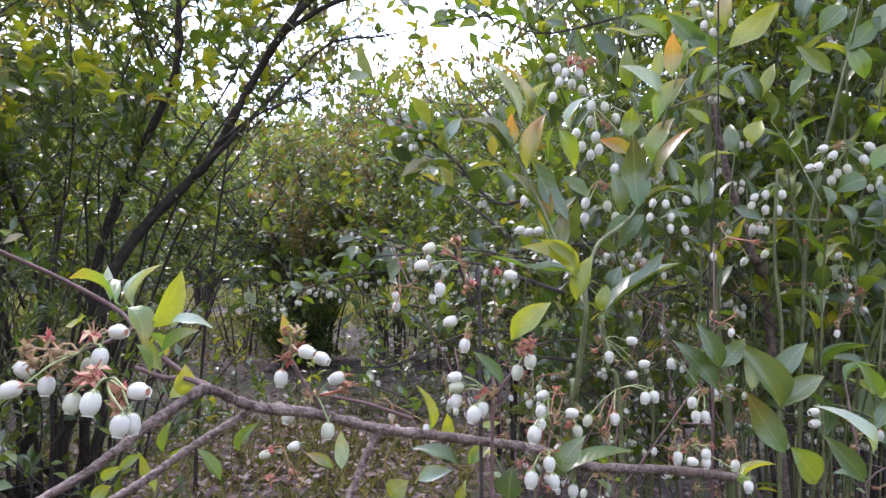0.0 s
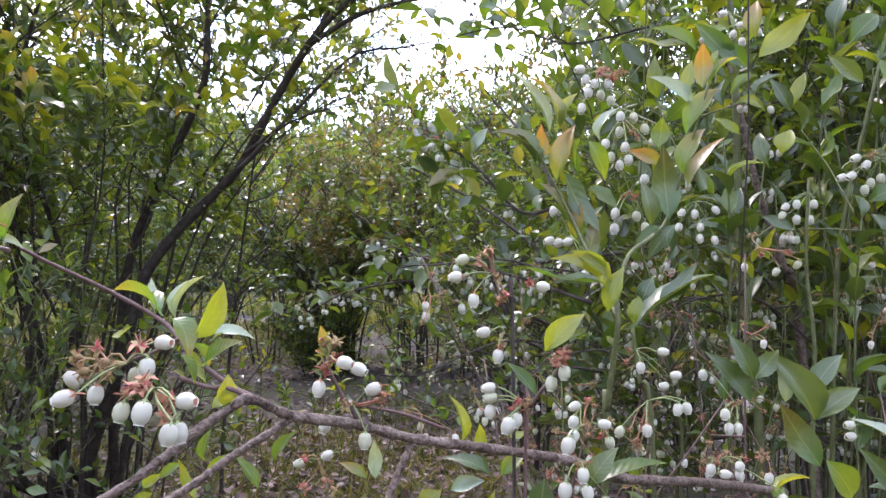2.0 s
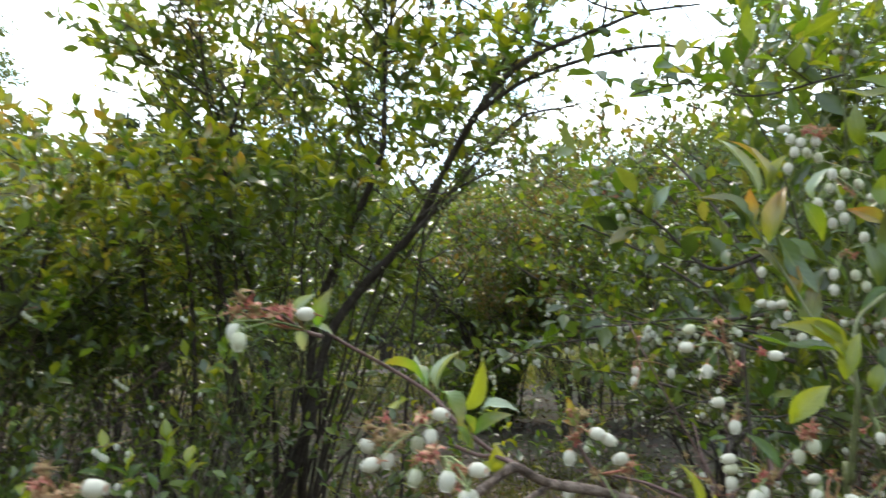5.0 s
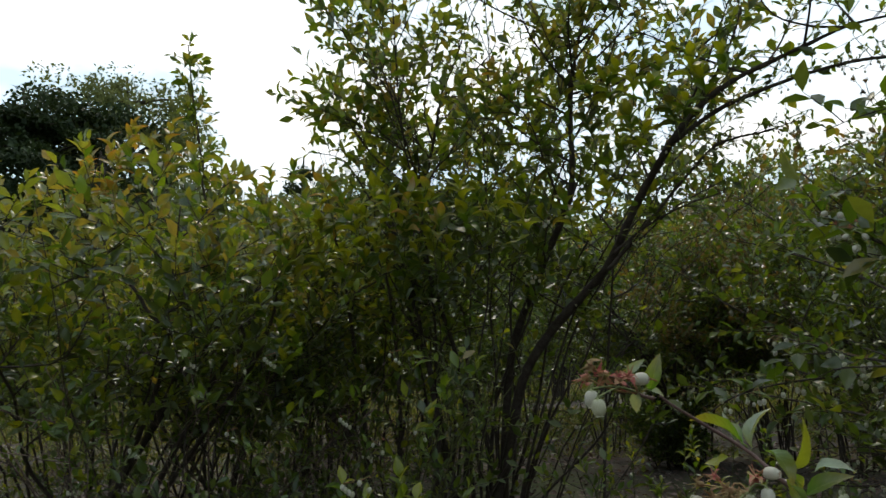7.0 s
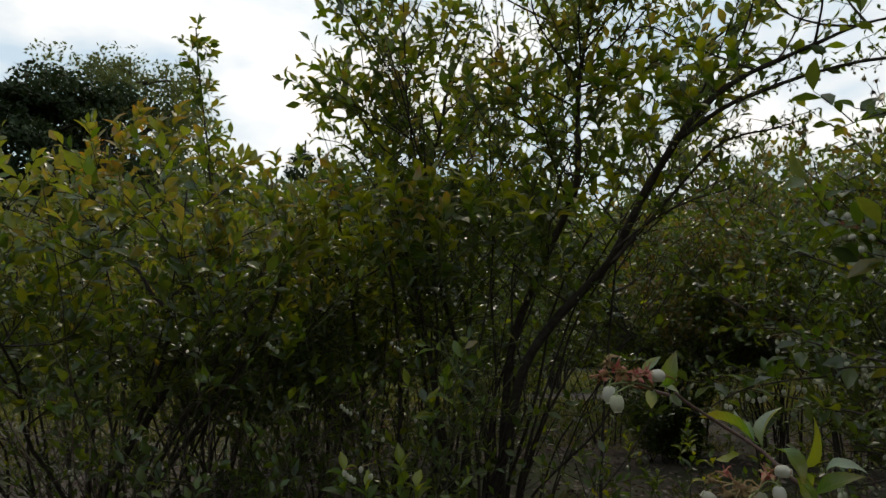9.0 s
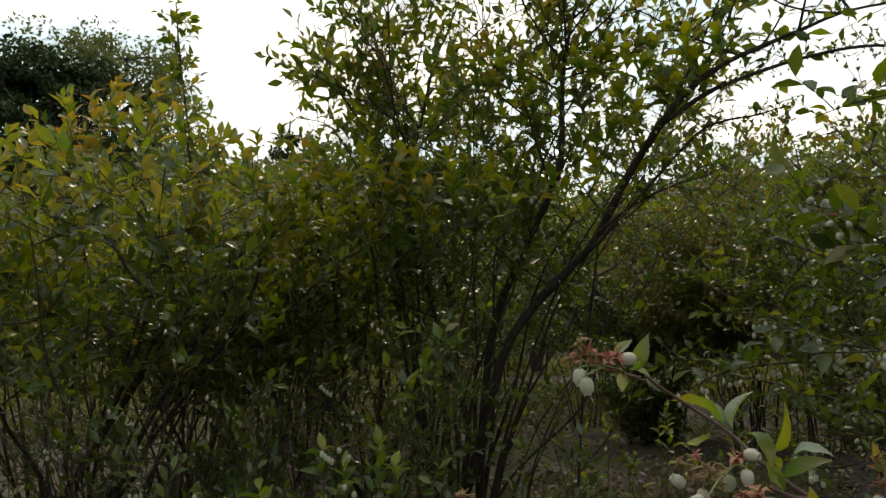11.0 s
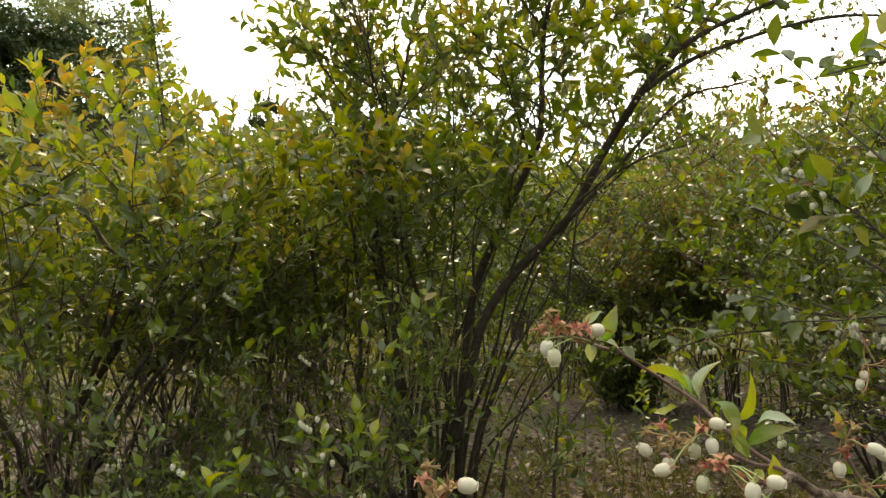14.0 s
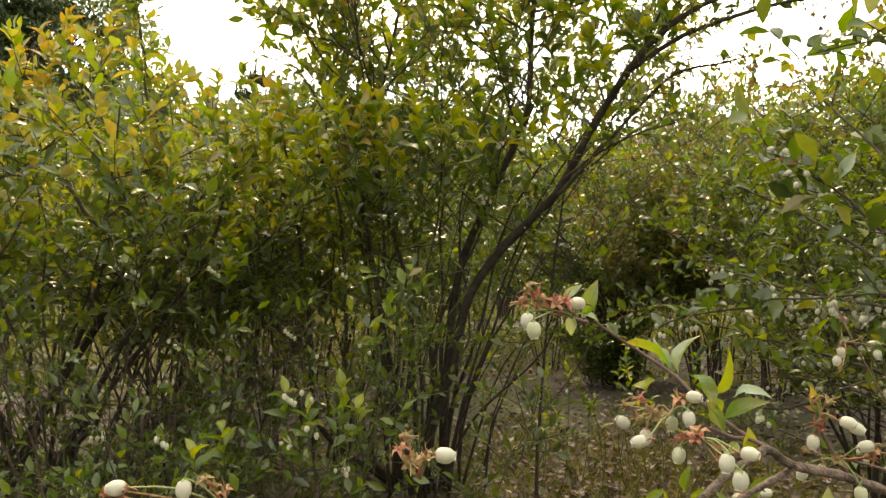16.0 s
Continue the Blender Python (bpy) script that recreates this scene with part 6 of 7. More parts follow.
flower_cluster(near, "raceme", (-0.3188, 0.1439, 0.5522), [((-0.3454, 0.1096, 0.5670), (-0.81, -0.64, -0.01), 0.0079, 1), ((-0.3242, 0.1246, 0.5647), (0.09, -0.20, -1.01), 0.0079, 0)], [(-0.3486, 0.1082, 0.5647), (-0.3423, 0.1110, 0.5658), (-0.3203, 0.1317, 0.5674), (-0.3160, 0.1337, 0.5651), (-0.3117, 0.1357, 0.5627)], 77, None, star_size=0.0068)
flower_cluster(near, "raceme", (-0.1077, 0.4508, 0.4953), [((-0.1206, 0.4507, 0.4936), (-0.98, -0.26, -0.17), 0.0079, 2), ((-0.1022, 0.4508, 0.4990), (-0.94, -0.25, -0.34), 0.0079, 0)], [(-0.1169, 0.4507, 0.4954), (-0.1096, 0.4509, 0.4880), (-0.1041, 0.4510, 0.4825), (-0.1133, 0.4509, 0.4844), (-0.0986, 0.4512, 0.4770), (-0.0931, 0.4513, 0.4733), (-0.1170, 0.4509, 0.4789), (-0.1060, 0.4511, 0.4733)], 78, None, star_size=0.0068)
leaf_at(near, (-0.1611, 0.3599, 0.5191), (-0.1743, 0.3598, 0.5104), 0.0057, (-0.20, -0.93, 0.31), "green")
leaf_at(near, (-0.1493, 0.3600, 0.5205), (-0.1463, 0.3598, 0.5367), 0.0059, (-0.30, -0.95, 0.04), "green")
leaf_at(near, (-0.1538, 0.3602, 0.5000), (-0.1640, 0.3598, 0.5206), 0.0083, (0.83, -0.40, 0.40), "lime")
leaf_at(near, (-0.1375, 0.3600, 0.5234), (-0.1464, 0.3601, 0.5117), 0.0059, (-0.12, -0.99, 0.08), "green")
leaf_at(near, (-0.1817, 0.3598, 0.5060), (-0.1714, 0.3598, 0.5133), 0.0053, (-0.14, -0.97, 0.20), "lime")
leaf_at(near, (-0.1200, 0.3605, 0.5057), (-0.1317, 0.3601, 0.5234), 0.0076, (0.70, -0.55, 0.45), "green")
leaf_at(near, (-0.1111, 0.3604, 0.5204), (-0.1008, 0.3602, 0.5365), 0.0069, (-0.47, -0.83, 0.29), "green")
leaf_at(near, (-0.1876, 0.3599, 0.4972), (-0.1758, 0.3599, 0.5030), 0.0070, (-0.15, -0.94, 0.32), "green")
limb(near, [(0.081, 0.473, 0.000), (0.081, 0.463, 0.492), (0.081, 0.452, 0.531), (0.084, 0.447, 0.561), (0.086, 0.441, 0.589), (0.087, 0.461, 0.616)], 0.0024, 0.0016, stem_green, "stem", seed=11)
limb(near, [(0.327, 0.808, 0.000), (0.321, 0.807, 0.409), (0.311, 0.805, 0.514), (0.303, 0.804, 0.605), (0.299, 0.802, 0.723), (0.293, 0.790, 0.850), (0.283, 0.778, 0.936)], 0.0054, 0.0034, stem_green, "stem", seed=12)
limb(near, [(0.466, 0.930, 0.000), (0.413, 0.906, 0.544), (0.383, 0.884, 0.625), (0.357, 0.873, 0.696), (0.343, 0.862, 0.730), (0.305, 0.840, 0.872)], 0.0070, 0.0030, bark_grey, "stem", seed=13)
limb(near, [(0.018, 0.422, 0.000), (0.017, 0.401, 0.567), (0.013, 0.401, 0.594), (0.005, 0.400, 0.616), (0.001, 0.400, 0.633)], 0.0011, 0.0008, bark_dark, "stem", seed=14)
limb(near, [(0.127, 0.504, 0.000), (0.123, 0.503, 0.480), (0.113, 0.502, 0.542), (0.109, 0.502, 0.578)], 0.0022, 0.0013, stem_green, "stem", seed=15)
limb(near, [(0.308, 0.657, 0.000), (0.308, 0.656, 0.438), (0.311, 0.655, 0.544), (0.304, 0.653, 0.624), (0.307, 0.652, 0.703)], 0.0022, 0.0013, stem_green, "stem", seed=16)
limb(near, [(0.368, 0.758, 0.000), (0.381, 0.755, 0.557), (0.394, 0.753, 0.685), (0.431, 0.751, 0.838), (0.450, 0.751, 0.911)], 0.0022, 0.0013, stem_green, "stem", seed=17)
limb(near, [(0.086, 0.441, 0.589), (0.083, 0.481, 0.611), (0.069, 0.520, 0.658), (0.045, 0.529, 0.710)], 0.0016, 0.0008, stem_green, "stem", seed=18)
limb(near, [(0.090, 0.461, 0.604), (0.107, 0.501, 0.631), (0.140, 0.531, 0.654), (0.157, 0.531, 0.701), (0.175, 0.530, 0.762)], 0.0016, 0.0008, stem_green, "stem", seed=19)
limb(near, [(0.020, 0.402, 0.000), (0.023, 0.392, 0.505), (0.025, 0.371, 0.547), (0.038, 0.366, 0.566), (0.044, 0.366, 0.581)], 0.0012, 0.0008, stem_red, "stem", seed=20)
leaf_at(near, (0.0587, 0.5297, 0.6886), (0.0718, 0.5292, 0.7339), 0.0170, (-0.34, -0.94, 0.09), "bronze")
leaf_at(near, (0.0579, 0.5291, 0.7253), (0.0443, 0.5283, 0.7751), 0.0186, (0.67, -0.72, 0.17), "bronze")
leaf_at(near, (0.0536, 0.5291, 0.7266), (0.0288, 0.5281, 0.7751), 0.0196, (0.75, -0.55, 0.37), "pale")
leaf_at(near, (0.0623, 0.5291, 0.7296), (0.0736, 0.5288, 0.7577), 0.0109, (-0.67, -0.69, 0.26), "lime")
leaf_at(near, (0.0470, 0.5294, 0.7007), (0.0485, 0.5289, 0.7318), 0.0112, (-0.60, -0.80, 0.02), "bronze")
leaf_at(near, (0.0427, 0.5293, 0.7007), (0.0147, 0.5286, 0.7320), 0.0151, (0.63, -0.54, 0.55), "olive")
leaf_at(near, (0.0449, 0.5294, 0.6986), (0.0286, 0.5288, 0.7298), 0.0127, (0.67, -0.66, 0.34), "olive")
leaf_at(near, (0.0813, 0.5309, 0.6215), (0.0892, 0.5304, 0.6603), 0.0164, (-0.41, -0.91, 0.07), "olive")
leaf_at(near, (0.0740, 0.5305, 0.6444), (0.0759, 0.5301, 0.6734), 0.0121, (-0.41, -0.91, 0.01), "bronze")
leaf_at(near, (0.0643, 0.5297, 0.6950), (0.0879, 0.5306, 0.6474), 0.0191, (0.55, -0.79, 0.26), "deep")
leaf_at(near, (0.0839, 0.5295, 0.7187), (0.0976, 0.5301, 0.6884), 0.0138, (0.07, -1.00, 0.01), "green")
leaf_at(near, (0.0925, 0.5296, 0.7187), (0.1013, 0.5293, 0.7467), 0.0106, (-0.88, -0.39, 0.27), "pale")
leaf_at(near, (0.0706, 0.5303, 0.6583), (0.0470, 0.5296, 0.6886), 0.0139, (0.55, -0.73, 0.41), "olive")
leaf_at(near, (0.0770, 0.5307, 0.6366), (0.0556, 0.5298, 0.6756), 0.0160, (0.70, -0.60, 0.37), "green")
leaf_at(near, (0.1441, 0.5310, 0.6588), (0.1392, 0.5302, 0.7142), 0.0233, (0.02, -1.00, -0.01), "olive")
leaf_at(near, (0.1378, 0.5303, 0.7003), (0.1150, 0.5299, 0.7121), 0.0112, (0.03, -1.00, 0.02), "bronze")
leaf_at(near, (0.1555, 0.5307, 0.6916), (0.1682, 0.5302, 0.7313), 0.0150, (-0.66, -0.72, 0.20), "young")
leaf_at(near, (0.1585, 0.5308, 0.6830), (0.1842, 0.5305, 0.7226), 0.0170, (-0.77, -0.40, 0.50), "bronze")
leaf_at(near, (0.1574, 0.5302, 0.7236), (0.1813, 0.5299, 0.7615), 0.0162, (-0.54, -0.77, 0.33), "young")
leaf_at(near, (0.1705, 0.5298, 0.7586), (0.1715, 0.5293, 0.7927), 0.0147, (-0.55, -0.83, 0.00), "bronze")
leaf_at(near, (0.1761, 0.5299, 0.7607), (0.1948, 0.5297, 0.7853), 0.0111, (-0.62, -0.62, 0.47), "young")
leaf_at(near, (0.1792, 0.5297, 0.7758), (0.1814, 0.5295, 0.7883), 0.0052, (-0.52, -0.85, 0.08), "young")
leaf_at(near, (0.1575, 0.5298, 0.7521), (0.1619, 0.5294, 0.7811), 0.0105, (-0.50, -0.86, 0.07), "lime")
leaf_at(near, (0.1618, 0.5300, 0.7435), (0.1316, 0.5292, 0.7704), 0.0146, (0.23, -0.95, 0.23), "pale")
leaf_at(near, (0.1366, 0.5301, 0.7133), (0.1401, 0.5298, 0.7358), 0.0147, (-0.48, -0.87, 0.06), "green")
leaf_at(near, (0.1303, 0.5310, 0.6537), (0.1248, 0.5304, 0.6883), 0.0126, (0.04, -1.00, -0.01), "deep")
leaf_at(near, (0.1398, 0.5311, 0.6515), (0.1137, 0.5311, 0.6321), 0.0117, (-0.40, -0.75, 0.53), "green")
leaf_at(near, (0.1484, 0.5312, 0.6536), (0.1267, 0.5313, 0.6278), 0.0130, (-0.34, -0.90, 0.28), "deep")
leaf_at(near, (0.3524, 0.6607, 0.8334), (0.3795, 0.6605, 0.8629), 0.0215, (-0.33, -0.90, 0.30), "green")
leaf_at(near, (0.3793, 0.6612, 0.8172), (0.4117, 0.6610, 0.8493), 0.0194, (-0.32, -0.89, 0.32), "green")
leaf_at(near, (0.3363, 0.6603, 0.8443), (0.3473, 0.6599, 0.8819), 0.0183, (-0.59, -0.79, 0.16), "deep")
leaf_at(near, (0.3953, 0.6618, 0.7902), (0.3793, 0.6610, 0.8279), 0.0194, (-0.26, -0.96, -0.13), "green")
leaf_at(near, (0.3631, 0.6613, 0.7957), (0.3309, 0.6606, 0.8227), 0.0162, (-0.13, -0.97, -0.18), "deep")
leaf_at(near, (0.4063, 0.6612, 0.8332), (0.4280, 0.6610, 0.8654), 0.0215, (-0.47, -0.82, 0.31), "deep")
leaf_at(near, (0.2663, 0.6599, 0.8203), (0.3149, 0.6599, 0.8605), 0.0227, (-0.22, -0.94, 0.26), "lime")
leaf_at(near, (0.2636, 0.6596, 0.8392), (0.2638, 0.6591, 0.8769), 0.0183, (-0.61, -0.79, -0.01), "bronze")
leaf_at(near, (0.2555, 0.6600, 0.8112), (0.2179, 0.6591, 0.8394), 0.0194, (-0.08, -0.99, -0.13), "green")
leaf_at(near, (0.2447, 0.6598, 0.8113), (0.2072, 0.6588, 0.8556), 0.0209, (-0.03, -1.00, -0.05), "green")
leaf_at(near, (0.2071, 0.6592, 0.8276), (0.1668, 0.6584, 0.8530), 0.0172, (0.18, -0.95, 0.25), "green")
leaf_at(near, (0.1990, 0.6590, 0.8330), (0.1506, 0.6585, 0.8369), 0.0175, (0.07, -0.70, 0.71), "green")
leaf_at(near, (0.2392, 0.6602, 0.7854), (0.2662, 0.6601, 0.8069), 0.0124, (-0.32, -0.85, 0.41), "green")
leaf_at(near, (0.2471, 0.6608, 0.7477), (0.2256, 0.6604, 0.7640), 0.0097, (-0.03, -1.00, -0.07), "green")
leaf_at(near, (0.2984, 0.6610, 0.7744), (0.3093, 0.6606, 0.8067), 0.0129, (-0.55, -0.81, 0.18), "green")
leaf_at(near, (0.2956, 0.6610, 0.7691), (0.2769, 0.6603, 0.8014), 0.0140, (-0.15, -0.98, -0.11), "deep")
leaf_at(near, (0.3253, 0.6612, 0.7743), (0.3470, 0.6610, 0.8065), 0.0140, (-0.73, -0.48, 0.49), "green")
leaf_at(near, (0.2874, 0.6615, 0.7287), (0.2956, 0.6613, 0.7529), 0.0194, (-0.56, -0.81, 0.18), "lime")
leaf_at(near, (0.3680, 0.6631, 0.6826), (0.4003, 0.6632, 0.6986), 0.0215, (-0.19, -0.90, 0.39), "green")
leaf_at(near, (0.4030, 0.6631, 0.7040), (0.4220, 0.6629, 0.7309), 0.0183, (-0.52, -0.78, 0.36), "young")
leaf_at(near, (0.0799, 0.4413, 0.5935), (0.0890, 0.4410, 0.6229), 0.0122, (-0.44, -0.89, 0.13), "lime")
leaf_at(near, (0.0764, 0.4410, 0.6122), (0.0262, 0.4404, 0.6189), 0.0182, (0.13, -0.32, 0.94), "green")
leaf_at(near, (0.0807, 0.4411, 0.6050), (0.0478, 0.4404, 0.6321), 0.0153, (0.45, -0.72, 0.53), "green")
leaf_at(near, (0.0960, 0.4416, 0.5863), (0.0997, 0.4413, 0.6049), 0.0093, (-0.48, -0.87, 0.08), "lime")
leaf_at(near, (0.0978, 0.4416, 0.5852), (0.1446, 0.4416, 0.6209), 0.0212, (-0.60, -0.15, 0.79), "deep")
leaf_at(near, (0.1015, 0.4414, 0.6006), (0.1080, 0.4413, 0.6157), 0.0108, (-0.45, -0.87, 0.19), "deep")
leaf_at(near, (0.1122, 0.4416, 0.5970), (0.1375, 0.4415, 0.6227), 0.0130, (-0.60, -0.55, 0.58), "deep")
leaf_at(near, (0.0782, 0.4410, 0.6158), (0.0586, 0.4405, 0.6338), 0.0096, (0.24, -0.94, 0.24), "lime")
leaf_at(near, (0.0320, 0.3660, 0.5773), (0.0520, 0.3659, 0.5987), 0.0119, (-0.30, -0.91, 0.28), "lime")
leaf_at(near, (0.0285, 0.3814, 0.5508), (0.0131, 0.3809, 0.5701), 0.0089, (0.54, -0.73, 0.42), "green")
leaf_at(near, (0.1946, 0.5033, 0.5414), (0.1784, 0.5026, 0.5741), 0.0147, (0.02, -1.00, -0.01), "deep")
leaf_at(near, (0.1946, 0.5033, 0.5414), (0.2130, 0.5032, 0.5617), 0.0147, (-0.45, -0.79, 0.41), "deep")
leaf_at(near, (0.2373, 0.5042, 0.5118), (0.2090, 0.5032, 0.5617), 0.0207, (0.20, -0.98, 0.09), "deep")
leaf_at(near, (0.2353, 0.5039, 0.5282), (0.2559, 0.5037, 0.5615), 0.0147, (-0.58, -0.74, 0.35), "deep")
leaf_at(near, (0.1925, 0.5035, 0.5251), (0.1621, 0.5027, 0.5619), 0.0172, (0.35, -0.90, 0.27), "deep")
leaf_at(near, (0.2373, 0.5042, 0.5118), (0.2700, 0.5042, 0.5370), 0.0163, (-0.40, -0.76, 0.52), "deep")
leaf_at(near, (0.2412, 0.5047, 0.4792), (0.2109, 0.5037, 0.5250), 0.0212, (0.05, -1.00, 0.01), "olive")
leaf_at(near, (0.2453, 0.5047, 0.4833), (0.2676, 0.5054, 0.4546), 0.0212, (0.06, -1.00, 0.03), "green")
leaf_at(near, (0.3045, 0.5054, 0.4789), (0.2720, 0.5045, 0.5166), 0.0179, (0.48, -0.79, 0.39), "pale")
leaf_at(near, (0.2983, 0.5056, 0.4586), (0.2698, 0.5048, 0.4921), 0.0158, (0.04, -1.00, 0.01), "deep")
leaf_at(near, (0.3108, 0.5048, 0.5205), (0.2945, 0.5043, 0.5450), 0.0122, (-0.08, -0.99, -0.07), "green")
leaf_at(near, (0.3066, 0.5052, 0.4960), (0.3230, 0.5049, 0.5245), 0.0122, (-0.66, -0.65, 0.37), "deep")
leaf_at(near, (0.2170, 0.5038, 0.5250), (0.2130, 0.5034, 0.5495), 0.0090, (-0.09, -1.00, -0.03), "pale")
leaf_at(near, (0.0638, 0.4227, 0.4886), (0.0794, 0.4225, 0.5132), 0.0137, (-0.46, -0.84, 0.28), "deep")
leaf_at(near, (0.0347, 0.4226, 0.4740), (0.0365, 0.4223, 0.4935), 0.0164, (-0.39, -0.92, 0.02), "deep")
leaf_at(near, (-0.0131, 0.4215, 0.5163), (-0.0181, 0.4210, 0.5444), 0.0103, (0.83, -0.54, 0.14), "lime")
leaf_at(near, (-0.0012, 0.4217, 0.5094), (-0.0028, 0.4214, 0.5272), 0.0082, (0.31, -0.95, 0.01), "lime")
leaf_at(near, (0.0108, 0.4220, 0.4957), (0.0262, 0.4220, 0.5100), 0.0096, (-0.34, -0.87, 0.36), "young")
leaf_at(near, (0.0039, 0.4220, 0.4957), (-0.0234, 0.4215, 0.5085), 0.0109, (0.30, -0.73, 0.61), "deep")
leaf_at(near, (0.0690, 0.4227, 0.4903), (0.1102, 0.4229, 0.5062), 0.0159, (-0.35, -0.21, 0.91), "green")
leaf_at(near, (-0.0715, 0.4212, 0.4933), (-0.0885, 0.4209, 0.5036), 0.0072, (0.32, -0.80, 0.50), "young")
leaf_at(near, (-0.0663, 0.4213, 0.4932), (-0.0662, 0.4209, 0.5172), 0.0089, (-0.13, -0.99, -0.01), "pale")
leaf_at(near, (-0.0201, 0.4218, 0.4862), (0.0005, 0.4220, 0.4930), 0.0103, (-0.16, -0.85, 0.51), "pale")
leaf_at(near, (-0.0373, 0.4218, 0.4760), (-0.0270, 0.4218, 0.4862), 0.0137, (-0.32, -0.90, 0.31), "green")
flower_cluster(near, "raceme", (0.0059, 0.4002, 0.6181), [((-0.0162, 0.3899, 0.6166), (-0.98, -0.26, -0.17), 0.0079, 1), ((-0.0060, 0.3853, 0.6031), (-0.09, -0.24, -1.00), 0.0079, 1), ((-0.0124, 0.4098, 0.6265), (-0.94, -0.25, -0.34), 0.0079, 2)], [(0.0010, 0.3949, 0.6294), (0.0058, 0.3950, 0.6261), (-0.0023, 0.4000, 0.6246), (0.0026, 0.3951, 0.6213), (0.0074, 0.3952, 0.6165), (0.0154, 0.3953, 0.6132), (0.0122, 0.3954, 0.6068), (0.0186, 0.3955, 0.6052), (0.0089, 0.3954, 0.6036), (0.0154, 0.3955, 0.6003), (0.0042, 0.3949, 0.6310), (0.0203, 0.3954, 0.6100)], 81, None, star_size=0.0068)
flower_cluster(near, "raceme", (0.0122, 0.4007, 0.5838), [((-0.0002, 0.3956, 0.5846), (-0.98, -0.26, -0.17), 0.0079, 0), ((0.0077, 0.3909, 0.5713), (-0.09, -0.24, -1.00), 0.0079, 1)], [(0.0105, 0.3958, 0.5794), (0.0098, 0.3958, 0.5762)], 82, None, star_size=0.0068)
flower_cluster(near, "raceme", (0.0318, 0.4205, 0.6110), [((0.0354, 0.4106, 0.6102), (1.00, -0.24, -0.01), 0.0079, 0)], [(0.0277, 0.4105, 0.6129)], 83, None, star_size=0.0068)
flower_cluster(near, "raceme", (0.0439, 0.3662, 0.5749), [((0.0412, 0.3613, 0.5667), (-0.09, -0.24, -1.00), 0.0079, 2), ((0.0349, 0.3663, 0.5601), (-0.18, -0.24, -0.99), 0.0079, 2)], [(0.0418, 0.3611, 0.5770), (0.0447, 0.3611, 0.5785), (0.0403, 0.3612, 0.5741), (0.0432, 0.3613, 0.5682), (0.0374, 0.3612, 0.5726), (0.0462, 0.3613, 0.5711)], 84, None, star_size=0.0068)
flower_cluster(near, "raceme", (0.0205, 0.3764, 0.5478), [((0.0117, 0.3614, 0.5390), (-0.34, -0.24, -0.94), 0.0095, 0), ((0.0163, 0.3664, 0.5408), (-0.18, -0.24, -0.99), 0.0079, 0), ((0.0022, 0.3810, 0.5553), (-0.99, -0.26, -0.09), 0.0079, 0), ((0.0031, 0.3811, 0.5500), (-0.99, -0.26, -0.09), 0.0079, 2), ((0.0028, 0.3812, 0.5422), (-0.18, -0.24, -0.99), 0.0079, 0)], [(0.0187, 0.3713, 0.5503), (0.0217, 0.3714, 0.5472), (0.0172, 0.3713, 0.5472), (0.0232, 0.3713, 0.5502)], 85, None, star_size=0.0068)
flower_cluster(near, "raceme", (0.0605, 0.4222, 0.5167), [((0.0443, 0.3719, 0.5260), (-0.26, -0.24, -0.97), 0.0095, 0), ((0.0499, 0.3920, 0.5263), (-0.50, -0.24, -0.87), 0.0079, 0), ((0.0544, 0.4220, 0.5277), (-0.34, -0.24, -0.94), 0.0079, 0), ((0.0581, 0.4420, 0.5333), (-0.94, -0.25, -0.34), 0.0079, 0), ((0.0733, 0.4222, 0.5262), (1.00, -0.24, -0.01), 0.0079, 0)], [(0.0606, 0.4221, 0.5253), (0.0640, 0.4222, 0.5201), (0.0691, 0.4321, 0.5352), (0.0656, 0.4320, 0.5388)], 86, None, star_size=0.0068)
flower_cluster(near, "raceme", (0.0527, 0.4023, 0.5086), [((0.0438, 0.3823, 0.4987), (-0.18, -0.24, -0.99), 0.0095, 0), ((0.0523, 0.3722, 0.5103), (-0.00, -0.24, -1.00), 0.0079, 0), ((0.0555, 0.3774, 0.4993), (0.17, -0.23, -0.99), 0.0079, 0), ((0.0737, 0.4229, 0.4790), (-0.09, -0.24, -1.00), 0.0079, 0)], [(0.0530, 0.3923, 0.5098), (0.0576, 0.4023, 0.5086)], 87, None, star_size=0.0068)
flower_cluster(near, "raceme", (0.1119, 0.4726, 0.5310), [((0.1064, 0.4527, 0.5157), (-0.00, -0.24, -1.00), 0.0079, 1), ((0.1262, 0.4528, 0.5292), (-0.26, -0.24, -0.97), 0.0079, 0), ((0.1351, 0.4629, 0.5280), (0.17, -0.23, -0.99), 0.0079, 0), ((0.0907, 0.4626, 0.5124), (-0.50, -0.24, -0.87), 0.0079, 2)], [(0.0982, 0.4627, 0.5142), (0.1058, 0.4626, 0.5236), (0.1019, 0.4628, 0.5067), (0.0945, 0.4627, 0.5105), (0.1038, 0.4629, 0.5029), (0.1077, 0.4626, 0.5292)], 88, None, star_size=0.0068)
flower_cluster(near, "raceme", (0.1111, 0.5021, 0.5621), [((0.1120, 0.4923, 0.5505), (-0.00, -0.24, -1.00), 0.0079, 0), ((0.1307, 0.5023, 0.5604), (1.00, -0.24, -0.01), 0.0079, 0), ((0.1396, 0.5027, 0.5436), (0.99, -0.24, 0.17), 0.0079, 0), ((0.1306, 0.5027, 0.5359), (-0.98, -0.26, -0.17), 0.0079, 0)], [(0.1070, 0.5021, 0.5621), (0.1049, 0.5022, 0.5540), (0.1192, 0.5024, 0.5458)], 89, None, star_size=0.0068)
